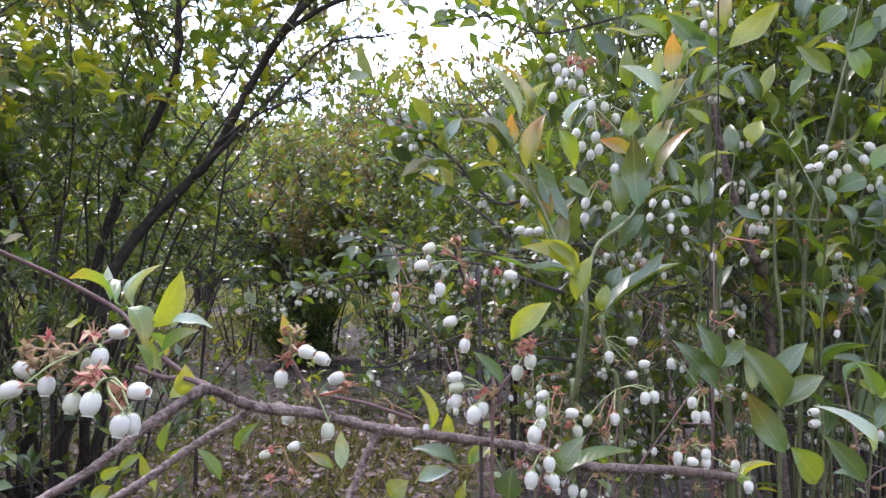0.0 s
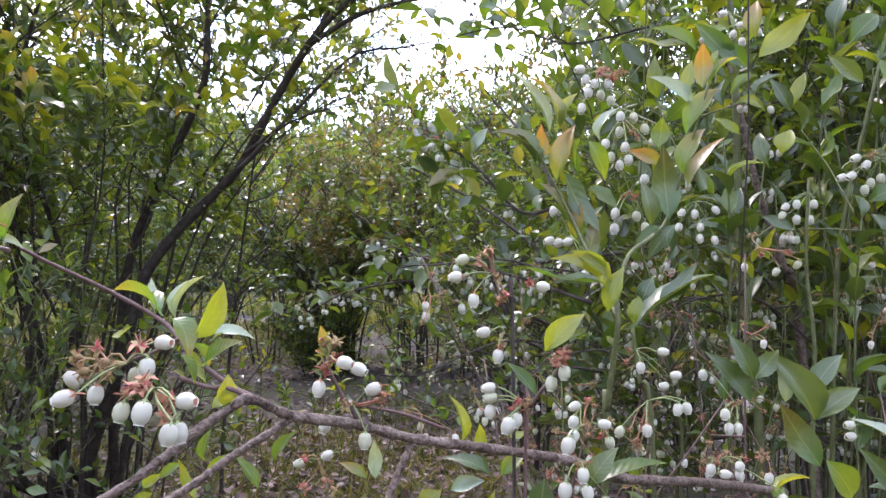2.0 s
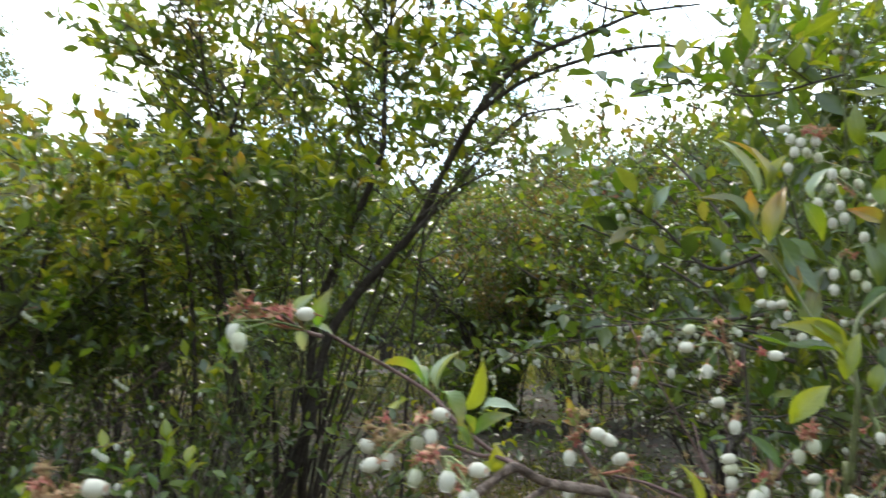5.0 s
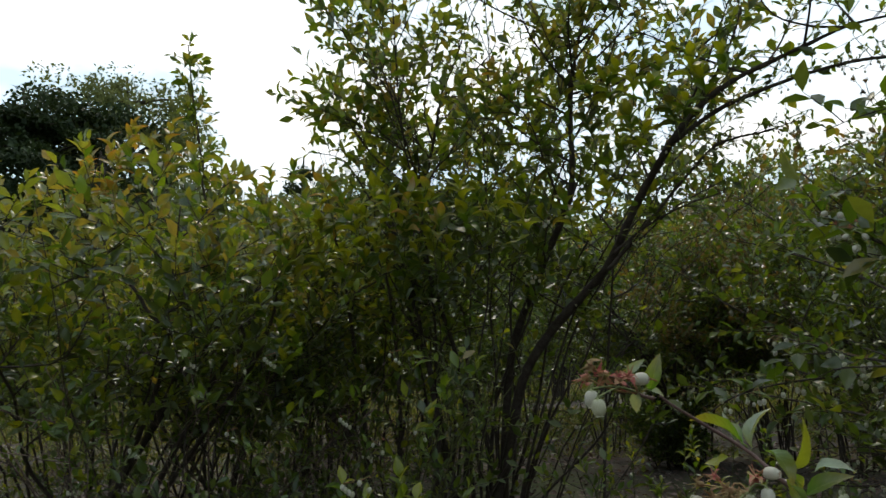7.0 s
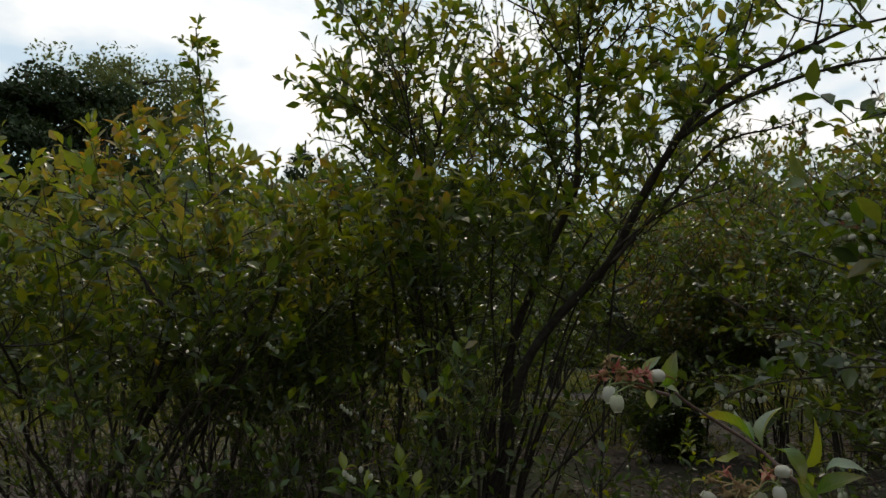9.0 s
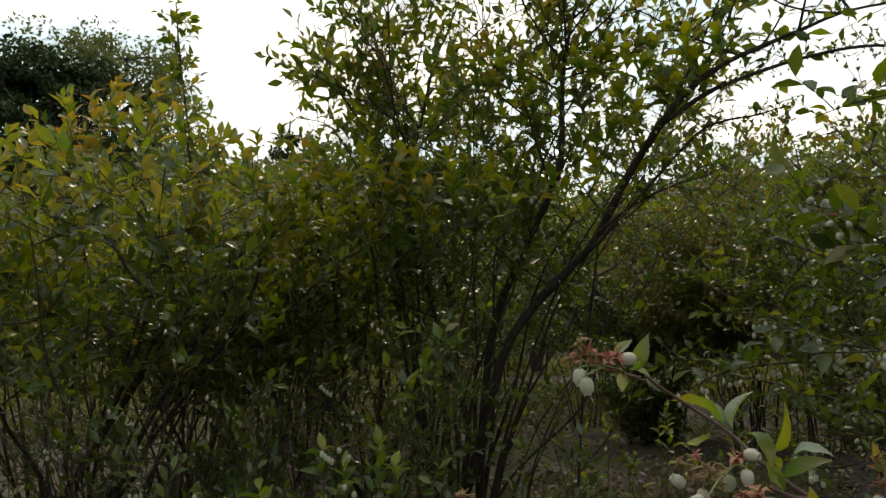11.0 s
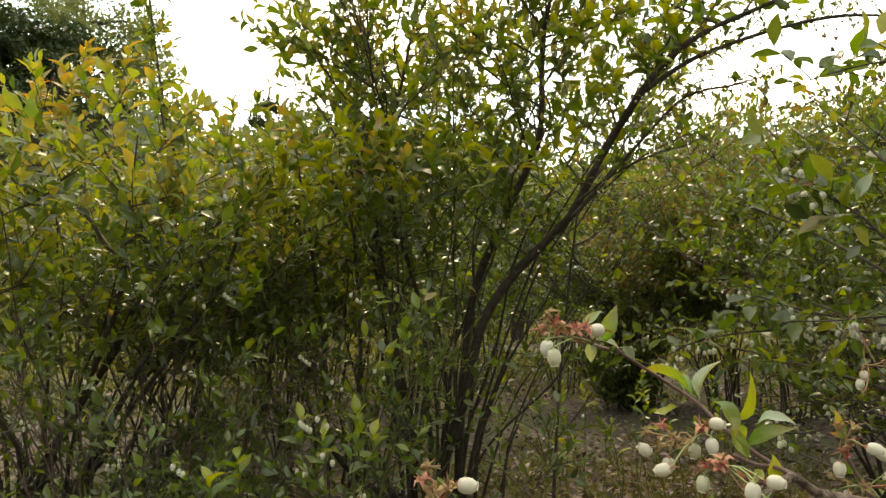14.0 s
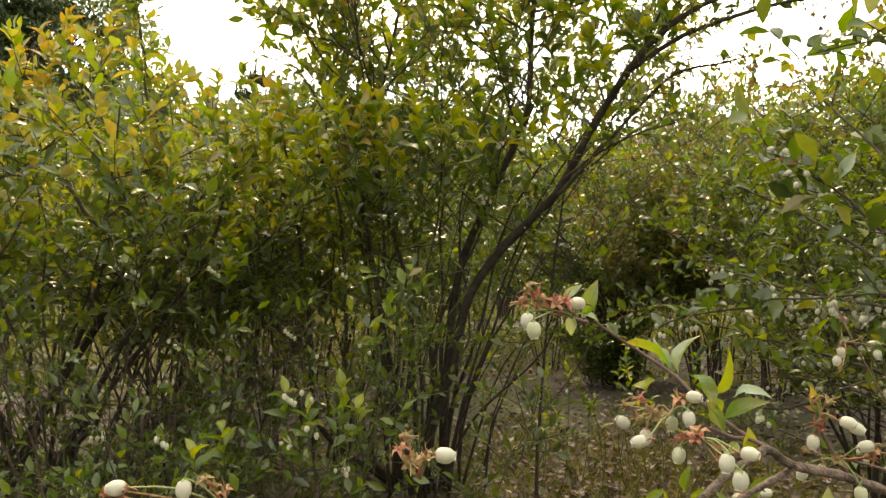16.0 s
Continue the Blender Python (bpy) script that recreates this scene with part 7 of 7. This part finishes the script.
flower_cluster(near, "raceme", (0.1803, 0.5034, 0.5251), [((0.1671, 0.4833, 0.5199), (-0.18, -0.24, -0.99), 0.0079, 0), ((0.1698, 0.4835, 0.5101), (-0.09, -0.24, -1.00), 0.0079, 0), ((0.1761, 0.4836, 0.5101), (-0.00, -0.24, -1.00), 0.0079, 0), ((0.1655, 0.5230, 0.5409), (-0.00, -0.24, -1.00), 0.0079, 0)], [(0.1767, 0.4934, 0.5250), (0.1807, 0.4934, 0.5270)], 90, None, star_size=0.0068)
flower_cluster(near, "raceme", (0.1719, 0.5039, 0.4844), [((0.1572, 0.4838, 0.4820), (-0.09, -0.24, -1.00), 0.0079, 0), ((0.1670, 0.4839, 0.4788), (1.00, -0.24, -0.01), 0.0079, 0), ((0.1768, 0.4840, 0.4839), (-0.18, -0.24, -0.99), 0.0079, 0), ((0.1768, 0.4841, 0.4780), (-0.00, -0.24, -1.00), 0.0079, 0), ((0.1975, 0.4644, 0.4680), (-0.09, -0.24, -1.00), 0.0079, 0)], [(0.1645, 0.4938, 0.4851), (0.1725, 0.4938, 0.4911), (0.1845, 0.4940, 0.4870)], 91, None, star_size=0.0068)
flower_cluster(near, "raceme", (0.2765, 0.5246, 0.5104), [((0.2618, 0.5045, 0.5085), (-0.99, -0.26, -0.09), 0.0079, 0), ((0.2625, 0.5046, 0.5003), (-0.98, -0.26, -0.17), 0.0079, 0)], [], 92, None, star_size=0.0068)
flower_cluster(near, "raceme", (0.1172, 0.5988, 0.7904), [((0.0849, 0.5785, 0.7881), (-0.98, -0.26, -0.17), 0.0090, 0), ((0.0967, 0.5788, 0.7753), (-0.34, -0.24, -0.94), 0.0090, 0), ((0.0919, 0.5789, 0.7682), (-0.18, -0.24, -0.99), 0.0090, 0), ((0.0862, 0.5790, 0.7550), (-0.18, -0.24, -0.99), 0.0090, 0), ((0.0896, 0.5787, 0.7791), (-0.34, -0.24, -0.94), 0.0090, 0), ((0.1085, 0.5789, 0.7753), (-0.00, -0.24, -1.00), 0.0090, 0), ((0.1059, 0.5990, 0.7709), (-0.00, -0.24, -1.00), 0.0090, 2), ((0.1147, 0.5991, 0.7659), (-0.00, -0.24, -1.00), 0.0090, 2)], [(0.1062, 0.5787, 0.7871), (0.1133, 0.5788, 0.7894), (0.1180, 0.5789, 0.7847), (0.1251, 0.5789, 0.7870), (0.1109, 0.5789, 0.7800), (0.1204, 0.5788, 0.7918), (0.1015, 0.5787, 0.7848)], 93, [calyx_red, calyx_brown, calyx_green], star_size=0.0068)
flower_cluster(near, "raceme", (0.1244, 0.5995, 0.7512), [((0.1163, 0.5695, 0.7456), (-0.09, -0.24, -1.00), 0.0090, 0), ((0.1037, 0.5697, 0.7229), (-0.34, -0.24, -0.94), 0.0090, 0), ((0.1199, 0.5699, 0.7200), (-0.18, -0.24, -0.99), 0.0090, 0), ((0.1227, 0.5701, 0.7098), (-0.18, -0.24, -0.99), 0.0090, 0), ((0.1441, 0.5701, 0.7250), (1.00, -0.24, -0.01), 0.0090, 0), ((0.1219, 0.5996, 0.7390), (-0.09, -0.24, -1.00), 0.0090, 2), ((0.1342, 0.5996, 0.7512), (-0.00, -0.24, -1.00), 0.0090, 2), ((0.1144, 0.5999, 0.7170), (-0.09, -0.24, -1.00), 0.0090, 2), ((0.1439, 0.5998, 0.7413), (0.17, -0.23, -0.99), 0.0090, 2)], [(0.1273, 0.5797, 0.7350), (0.1320, 0.5799, 0.7302)], 94, None, star_size=0.0068)
flower_cluster(near, "raceme", (0.1300, 0.6005, 0.6876), [((0.1094, 0.5606, 0.6648), (-0.18, -0.24, -0.99), 0.0090, 0), ((0.1088, 0.5608, 0.6525), (-0.09, -0.24, -1.00), 0.0090, 0), ((0.1356, 0.5704, 0.6934), (-0.18, -0.24, -0.99), 0.0090, 0), ((0.1218, 0.6001, 0.7096), (-0.09, -0.24, -1.00), 0.0090, 0), ((0.1362, 0.6009, 0.6655), (-0.00, -0.24, -1.00), 0.0090, 2), ((0.1485, 0.6010, 0.6679), (-0.00, -0.24, -1.00), 0.0090, 2), ((0.1435, 0.6011, 0.6557), (-0.00, -0.24, -1.00), 0.0090, 2)], [(0.1247, 0.5805, 0.6830), (0.1294, 0.5806, 0.6806), (0.1199, 0.5805, 0.6806)], 95, None, star_size=0.0068)
flower_cluster(near, "raceme", (0.0799, 0.6005, 0.6486), [((0.0642, 0.5705, 0.6417), (-0.94, -0.25, -0.34), 0.0090, 0), ((0.0573, 0.5703, 0.6435), (-0.98, -0.26, -0.17), 0.0090, 0), ((0.0722, 0.5705, 0.6426), (-0.94, -0.25, -0.34), 0.0090, 0), ((0.0643, 0.6000, 0.6707), (-0.18, -0.24, -0.99), 0.0090, 0), ((0.0860, 0.5711, 0.6146), (-0.18, -0.24, -0.99), 0.0090, 0), ((0.0967, 0.5712, 0.6132), (-0.00, -0.24, -1.00), 0.0090, 0)], [], 96, None, star_size=0.0068)
flower_cluster(near, "raceme", (0.3559, 0.6224, 0.7167), [((0.3229, 0.6021, 0.7142), (-0.94, -0.25, -0.34), 0.0090, 0), ((0.3317, 0.6023, 0.7083), (-0.64, -0.25, -0.77), 0.0090, 0), ((0.3189, 0.6023, 0.6990), (-0.87, -0.25, -0.50), 0.0090, 0), ((0.3215, 0.6223, 0.7002), (-0.94, -0.25, -0.34), 0.0090, 0), ((0.3640, 0.6025, 0.7160), (0.77, -0.23, -0.65), 0.0090, 0), ((0.3591, 0.6026, 0.7047), (0.34, -0.23, -0.94), 0.0090, 0), ((0.3467, 0.6226, 0.6950), (-0.18, -0.24, -0.99), 0.0090, 2), ((0.3559, 0.6227, 0.6990), (-0.00, -0.24, -1.00), 0.0090, 2), ((0.3417, 0.6227, 0.6890), (-0.18, -0.24, -0.99), 0.0090, 2)], [(0.3396, 0.6022, 0.7185), (0.3469, 0.6023, 0.7170), (0.3347, 0.6022, 0.7161)], 97, [calyx_brown, calyx_green, calyx_green], star_size=0.0068)
flower_cluster(near, "raceme", (0.3303, 0.7025, 0.6952), [((0.2987, 0.6824, 0.6793), (-0.64, -0.25, -0.77), 0.0090, 0), ((0.3098, 0.6825, 0.6820), (-0.09, -0.24, -1.00), 0.0090, 0), ((0.3264, 0.6826, 0.6820), (-0.00, -0.24, -1.00), 0.0090, 0), ((0.3097, 0.6827, 0.6671), (-0.09, -0.24, -1.00), 0.0090, 0), ((0.3225, 0.6828, 0.6670), (-0.00, -0.24, -1.00), 0.0090, 0), ((0.2958, 0.6825, 0.6710), (-0.50, -0.24, -0.87), 0.0090, 2)], [], 98, None, star_size=0.0068)
flower_cluster(near, "raceme", (0.2252, 0.7215, 0.6890), [((0.2046, 0.7014, 0.6758), (-0.50, -0.24, -0.87), 0.0090, 0), ((0.2178, 0.7016, 0.6746), (-0.09, -0.24, -1.00), 0.0090, 0), ((0.2234, 0.7019, 0.6614), (-0.09, -0.24, -1.00), 0.0090, 0), ((0.2228, 0.7020, 0.6500), (-0.00, -0.24, -1.00), 0.0090, 0), ((0.2376, 0.7022, 0.6482), (0.17, -0.23, -0.99), 0.0090, 0), ((0.2389, 0.7018, 0.6785), (0.50, -0.23, -0.87), 0.0090, 0), ((0.2017, 0.7016, 0.6615), (-0.34, -0.24, -0.94), 0.0090, 0)], [], 99, None, star_size=0.0068)
flower_cluster(near, "raceme", (0.4456, 0.8052, 0.5980), [((0.4471, 0.7853, 0.5877), (0.99, -0.24, -0.18), 0.0090, 0), ((0.4216, 0.7853, 0.5732), (-0.18, -0.24, -0.99), 0.0090, 0)], [], 101, None, star_size=0.0068)
flower_cluster(near, "raceme", (0.2540, 0.6990, 0.8783), [((0.2401, 0.6789, 0.8692), (-0.98, -0.26, -0.17), 0.0090, 0), ((0.2578, 0.6793, 0.8581), (1.00, -0.24, -0.01), 0.0090, 0), ((0.2500, 0.6794, 0.8487), (-0.34, -0.24, -0.94), 0.0090, 0), ((0.2589, 0.6796, 0.8414), (-0.00, -0.24, -1.00), 0.0090, 0), ((0.2744, 0.6796, 0.8514), (0.50, -0.23, -0.87), 0.0090, 0)], [], 102, None, star_size=0.0068)
bare_shoots(near, 34, (0.06, 0.62), (0.52, 0.95), 0.66, 41)
bare_shoots(near, 10, (0.1, 0.5), (0.48, 0.68), 0.56, 43)
bare_shoots(near, 10, (0.2, 0.6), (0.7, 1.1), 0.95, 42)
stem_r = limb(near, [(0.358, 1.233, 0.000), (0.328, 1.198, 0.651), (0.300, 1.149, 0.824), (0.275, 1.112, 0.964), (0.256, 1.100, 1.071)], 0.0028, 0.0010, bark_dark, "stem", seed=32)
stem_s = limb(near, [(0.469, 1.250, 0.000), (0.459, 1.215, 0.687), (0.424, 1.160, 0.914), (0.393, 1.122, 1.061), (0.386, 1.112, 1.168)], 0.0028, 0.0010, bark_dark, "stem", seed=33)
clothe(near, stem_r, 190, first=0.5, step=0.03, twig=0.1, leaf=0.045, per=4)
clothe(near, stem_s, 191, first=0.45, step=0.025, twig=0.11, leaf=0.048, per=5)
spray(near, (0.255, 1.081, 1.054), (0.375, -0.1, 1), 7, 0.050, "green", 401, 0.060)
spray(near, (0.270, 1.093, 0.949), (-0.25, -0.1, 1), 7, 0.050, "deep", 402, 0.060)
spray(near, (0.302, 1.092, 1.010), (0.0, -0.1, 1), 7, 0.050, "green", 403, 0.060)
spray(near, (0.286, 1.100, 0.896), (0.25, -0.1, 1), 7, 0.050, "deep", 404, 0.060)
spray(near, (0.329, 1.091, 1.071), (-0.375, -0.1, 1), 7, 0.050, "green", 405, 0.060)
spray(near, (0.368, 1.099, 1.053), (-0.125, -0.1, 1), 7, 0.050, "lime", 406, 0.060)
spray(near, (0.397, 1.108, 1.000), (0.125, -0.1, 1), 7, 0.050, "green", 407, 0.060)
spray(near, (0.438, 1.108, 1.070), (0.375, -0.1, 1), 7, 0.050, "green", 408, 0.060)
spray(near, (0.476, 1.118, 1.017), (-0.25, -0.1, 1), 7, 0.050, "green", 409, 0.060)
spray(near, (0.418, 1.115, 0.956), (0.0, -0.1, 1), 7, 0.050, "deep", 410, 0.060)
spray(near, (0.349, 1.102, 0.974), (0.25, -0.1, 1), 7, 0.050, "green", 411, 0.060)
spray(near, (0.465, 1.110, 1.096), (-0.375, -0.1, 1), 7, 0.050, "lime", 412, 0.060)
spray(near, (0.395, 1.099, 1.097), (-0.125, -0.1, 1), 7, 0.050, "green", 413, 0.060)
twig_a = limb(near, [(0.193, 0.902, 0.641), (0.126, 0.951, 0.634), (0.043, 1.001, 0.623), (-0.047, 1.020, 0.628), (-0.126, 1.048, 0.654), (-0.173, 1.078, 0.668)], 0.0030, 0.0010, bark_dark, "branch", seed=21)
twig_b = limb(near, [(0.196, 0.952, 0.611), (0.045, 1.051, 0.602), (-0.087, 1.100, 0.603), (-0.223, 1.148, 0.578), (-0.315, 1.178, 0.524)], 0.0030, 0.0010, bark_dark, "branch", seed=22)
twig_c = limb(near, [(0.149, 0.902, 0.575), (0.049, 0.951, 0.611), (0.002, 0.980, 0.619), (-0.055, 0.999, 0.644)], 0.0030, 0.0010, bark_dark, "branch", seed=23)
twig_d = limb(near, [(0.142, 0.950, 0.719), (0.067, 0.980, 0.699), (0.003, 0.998, 0.766), (-0.055, 1.017, 0.811), (-0.090, 1.036, 0.844)], 0.0030, 0.0010, bark_dark, "branch", seed=24)
twig_e = limb(near, [(0.199, 0.798, 0.899), (0.121, 0.897, 0.913), (0.053, 0.996, 0.970), (-0.013, 1.045, 0.979), (-0.068, 1.094, 0.978)], 0.0016, 0.0008, bark_dark, "branch", seed=25)
flowering(near, twig_a, 61, 9, 5, 0.009, 10)
flowering(near, twig_b, 62, 9, 4, 0.009, 12)
flowering(near, twig_c, 63, 5, 4, 0.009, 8)
flowering(near, twig_d, 64, 3, 3, 0.01, 16)
flowering(near, twig_e, 65, 0, 3, 0.01, 22)
clothe(near, twig_a, 66, first=0.1, step=0.05, twig=0.06, leaf=0.044, per=3)
clothe(near, twig_b, 67, first=0.1, step=0.05, twig=0.06, leaf=0.044, per=3)
clothe(near, twig_d, 68, first=0.1, step=0.03, twig=0.1, leaf=0.053, per=5)
clothe(near, twig_e, 69, first=0.1, step=0.04, twig=0.08, leaf=0.050, per=4)
twig_f = limb(near, [(0.208, 1.204, 0.520), (0.114, 1.351, 0.663), (-0.020, 1.498, 0.778), (-0.156, 1.645, 0.862), (-0.280, 1.743, 0.920)], 0.0040, 0.0010, bark_dark, "branch", seed=26)
twig_g = limb(near, [(0.218, 1.205, 0.481), (0.062, 1.452, 0.548), (-0.126, 1.598, 0.659), (-0.309, 1.745, 0.763), (-0.406, 1.793, 0.855)], 0.0040, 0.0010, bark_dark, "branch", seed=27)
twig_h = limb(near, [(0.182, 1.102, 0.627), (0.110, 1.298, 0.841), (0.041, 1.445, 0.974), (-0.019, 1.494, 1.059)], 0.0040, 0.0010, bark_dark, "branch", seed=28)
twig_i = limb(near, [(0.164, 1.104, 0.475), (0.003, 1.302, 0.513), (-0.192, 1.499, 0.546), (-0.362, 1.597, 0.568)], 0.0040, 0.0010, bark_dark, "branch", seed=29)
clothe(near, twig_f, 170, first=0.15, step=0.03, twig=0.14, leaf=0.04, per=6, young=0.10)
flowering(near, twig_f, 180, 2, 4, 0.009, 8)
clothe(near, twig_g, 171, first=0.15, step=0.03, twig=0.14, leaf=0.04, per=6, young=0.10)
flowering(near, twig_g, 181, 6, 4, 0.009, 8)
clothe(near, twig_h, 172, first=0.15, step=0.03, twig=0.14, leaf=0.04, per=6, young=0.30)
flowering(near, twig_h, 182, 2, 4, 0.009, 8)
clothe(near, twig_i, 173, first=0.15, step=0.03, twig=0.14, leaf=0.04, per=6, young=0.10)
flowering(near, twig_i, 183, 6, 4, 0.009, 8)

wiry = np.random.default_rng(95)
for k in range(20):
    wy = wiry.uniform(0.7, 0.98)
    wx, wz = wiry.uniform(0.12, 0.6) * wy, wiry.uniform(0.3, 0.62)
    side = wiry.choice([-1.0, 1.0])
    arching_twig(near, (wx, wy + 0.05, wz), (wx + side * wiry.uniform(0.1, 0.24), wy + wiry.uniform(-0.08, 0.08), wz + wiry.uniform(-0.06, 0.1)), wiry.uniform(0.01, 0.06), 1200 + 5 * k, 1 + k % 2, 0.018, 0.0017, 0.03)
droop = np.random.default_rng(92)
for k in range(9):
    sx0, sy0 = droop.uniform(0.12, 0.34), droop.uniform(1.15, 1.75)
    reach = droop.uniform(0.3, 0.62)
    arching_twig(near, (sx0, sy0, droop.uniform(0.3, 0.5)), (sx0 - reach, sy0 + droop.uniform(0.0, 0.4), droop.uniform(0.24, 0.52)), droop.uniform(0.03, 0.12), 700 + 5 * k, 2, 0.028, 0.002, 0.045)
shoot_places = np.random.default_rng(93)
# half deep leaves: shade on the right side is put into their colour
for k in range(16):
    d = shoot_places.uniform(0.68, 1.0)
    x = shoot_places.uniform(0.26, 0.64) * d
    z = 0.62 + shoot_places.uniform(-0.02, 0.34) * d
    leafy_shoot(near, (x + shoot_places.normal(0, 0.02), d + 0.06, -0.02), (x + shoot_places.normal(0, 0.03), d, z), 750 + k, 9, 0.048, ("green", "lime", "deep", "deep"))

# mainly deep leaves again, coloured darker in place of shade
for k in range(9):
    d = shoot_places.uniform(0.75, 1.05)
    x = shoot_places.uniform(0.4, 0.68) * d
    leafy_shoot(near, (x - 0.02, d + 0.06, -0.02), (x + shoot_places.normal(0, 0.03), d, 0.62 + shoot_places.uniform(0.26, 0.44) * d), 780 + k, 11, 0.05, ("deep", "deep", "green"))

# ---- distance ----
def tree(name, label, place, height, seed, spread, leafmat, cards=12000, clump=0.55, card=0.22, first=0.3, flat=0.7, limbs=40):
    """A far tree: tapered trunk, limbs, and a crown of many small leaf cards gathered in uneven clumps."""
    rng = np.random.default_rng(seed)
    top = root(name, place, label, "tree")
    p = np.asarray(place, float)
    s = Soup()
    trunk = smooth_line([p + [0, 0, -0.2], p + [rng.normal(0, 0.1), 0, height * 0.4], p + [rng.normal(0, 0.3), rng.normal(0, 0.3), height * 0.97]], 14)
    s.tube(trunk, height * 0.022, height * 0.004, 8)
    under("trunk", s.mesh("tree_trunk", [bark_dark]), top)
    s = Soup()
    c = []
    for i in range(limbs):
        u = first + (0.98 - first) * (i + rng.uniform(0, 1)) / limbs
        q = trunk[int(u * 13)]
        a = i * 2.4 + rng.uniform(-0.5, 0.5)
        reach = spread * math.sin(math.pi * min(1, (1 - u) / (1 - first) * 0.75 + 0.12)) * rng.uniform(0.6, 1.1)
        d = np.array([math.cos(a), math.sin(a), rng.uniform(0.1, 0.6) * (1.2 - u)])
        end = q + d * reach
        line = smooth_line([q, q + d * reach * 0.5 + rng.normal(0, 0.1, 3), end], 6)
        s.tube(line, height * 0.006, height * 0.0015, 5)
        for k in range(3):
            c.append(line[-1 - k] + rng.normal(0, clump * 0.7, 3) * [1, 1, flat])
    under("limb_tangle", s.mesh("tree_limbs", [bark_dark]), top)["kind"] = "stuff"
    c = np.array(c)
    pick = rng.integers(0, len(c), cards)
    size = rng.uniform(0.5, 1.2, len(c))
    ball = unit_rows(rng.normal(0, 1, (cards, 3))) * rng.uniform(0, 1, (cards, 1)) ** 0.4
    b = c[pick] + ball * 1.7 * clump * size[pick][:, None] * [1, 1, flat]
    s = Soup()
    ln = card * rng.uniform(0.5, 1.2, cards)
    s.cards(b, rng.normal(0, 1, (cards, 3)), rng.normal(0, 1, (cards, 3)) + [0, 0, 0.6], ln, ln * 0.6, KITE, 0)
    tagged(under("crown", s.mesh("tree_crown", [leafmat]), top), kind="stuff")
    return top



def far_woods():
    """The closed edge of the woods all round the field."""
    rng = np.random.default_rng(77)
    n = 150000
    az = np.where(rng.uniform(0, 1, n) < 0.65, rng.uniform(-1.35, 0.9, n), rng.uniform(0, 2 * math.pi, n)) % (2 * math.pi)
    r = rng.uniform(17, 27, n)
    x, y = r * np.sin(az), r * np.cos(az) + 2
    top = np.array([4.9 + 1.3 * noise.noise((p * 0.22, q * 0.22, 1.0)) + 0.9 * noise.noise((p * 0.7, q * 0.7, 4.0)) for p, q in zip(x, y)]) * r / 22
    turn = (az + math.pi) % (2 * math.pi) - math.pi
    top *= 1 + 0.27 * np.exp(-((turn + 0.62) / 0.3) ** 2) + 0.06 * np.exp(-((turn + 0.05) / 0.12) ** 2)
    z = top * rng.uniform(0.02, 1, n)
    ln = rng.uniform(0.22, 0.46, n)
    s = Soup()
    s.cards(np.stack([x, y, z], 1), rng.normal(0, 1, (n, 3)), rng.normal(0, 1, (n, 3)), ln, ln * 0.6, KITE, rng.integers(0, 2, n))
    tagged(new("far_woods", s.mesh("far_woods", [tree_leaf, mass_deep])), "closed green edge of woods beyond the field", "woods", "", "stuff")


far_woods()

tree("pine_tree", "dark spreading tree beyond the field", (-25.9, 15.5, 0), 11.9, 201, 5.10, needle, cards=46000, flat=0.2, clump=0.9, card=0.24, first=0.4, limbs=44)
tree("oak_tree", "tall grey-green tree beyond the field", (-26.6, 20.3, 0), 14.40, 202, 4.60, tree_leaf, cards=40000, clump=0.7, card=0.21, limbs=60)
tree_203 = tree("oak_tree", "dark tree beyond the field", (-27.5, 11.4, 0), 9.69, 203, 4.50, needle, cards=20000, clump=0.7, card=0.26)
tree("pine_tree", "small dark conifer beyond the field", (-25.5, 30.2, 0), 13.05, 204, 1.10, needle, cards=9000, clump=0.32, card=0.2, first=0.3)
for x, y, turn, size in [(-23.4, 18.0, 75, 0.78), (-34, 30, 40, 0.8), (-24, 42, 120, 0.75), (-13, 48, 200, 0.62), (-2, 52, 20, 0.6), (9, 46, 80, 0.62), (20, 40, 160, 0.7), (30, 28, 250, 0.85), (0, -34, 130, 0.9)]:
    copy_thing(tree_203, pose(x, y, 0, 0, 0, turn) @ Matrix.Diagonal((size, size, size, 1)))
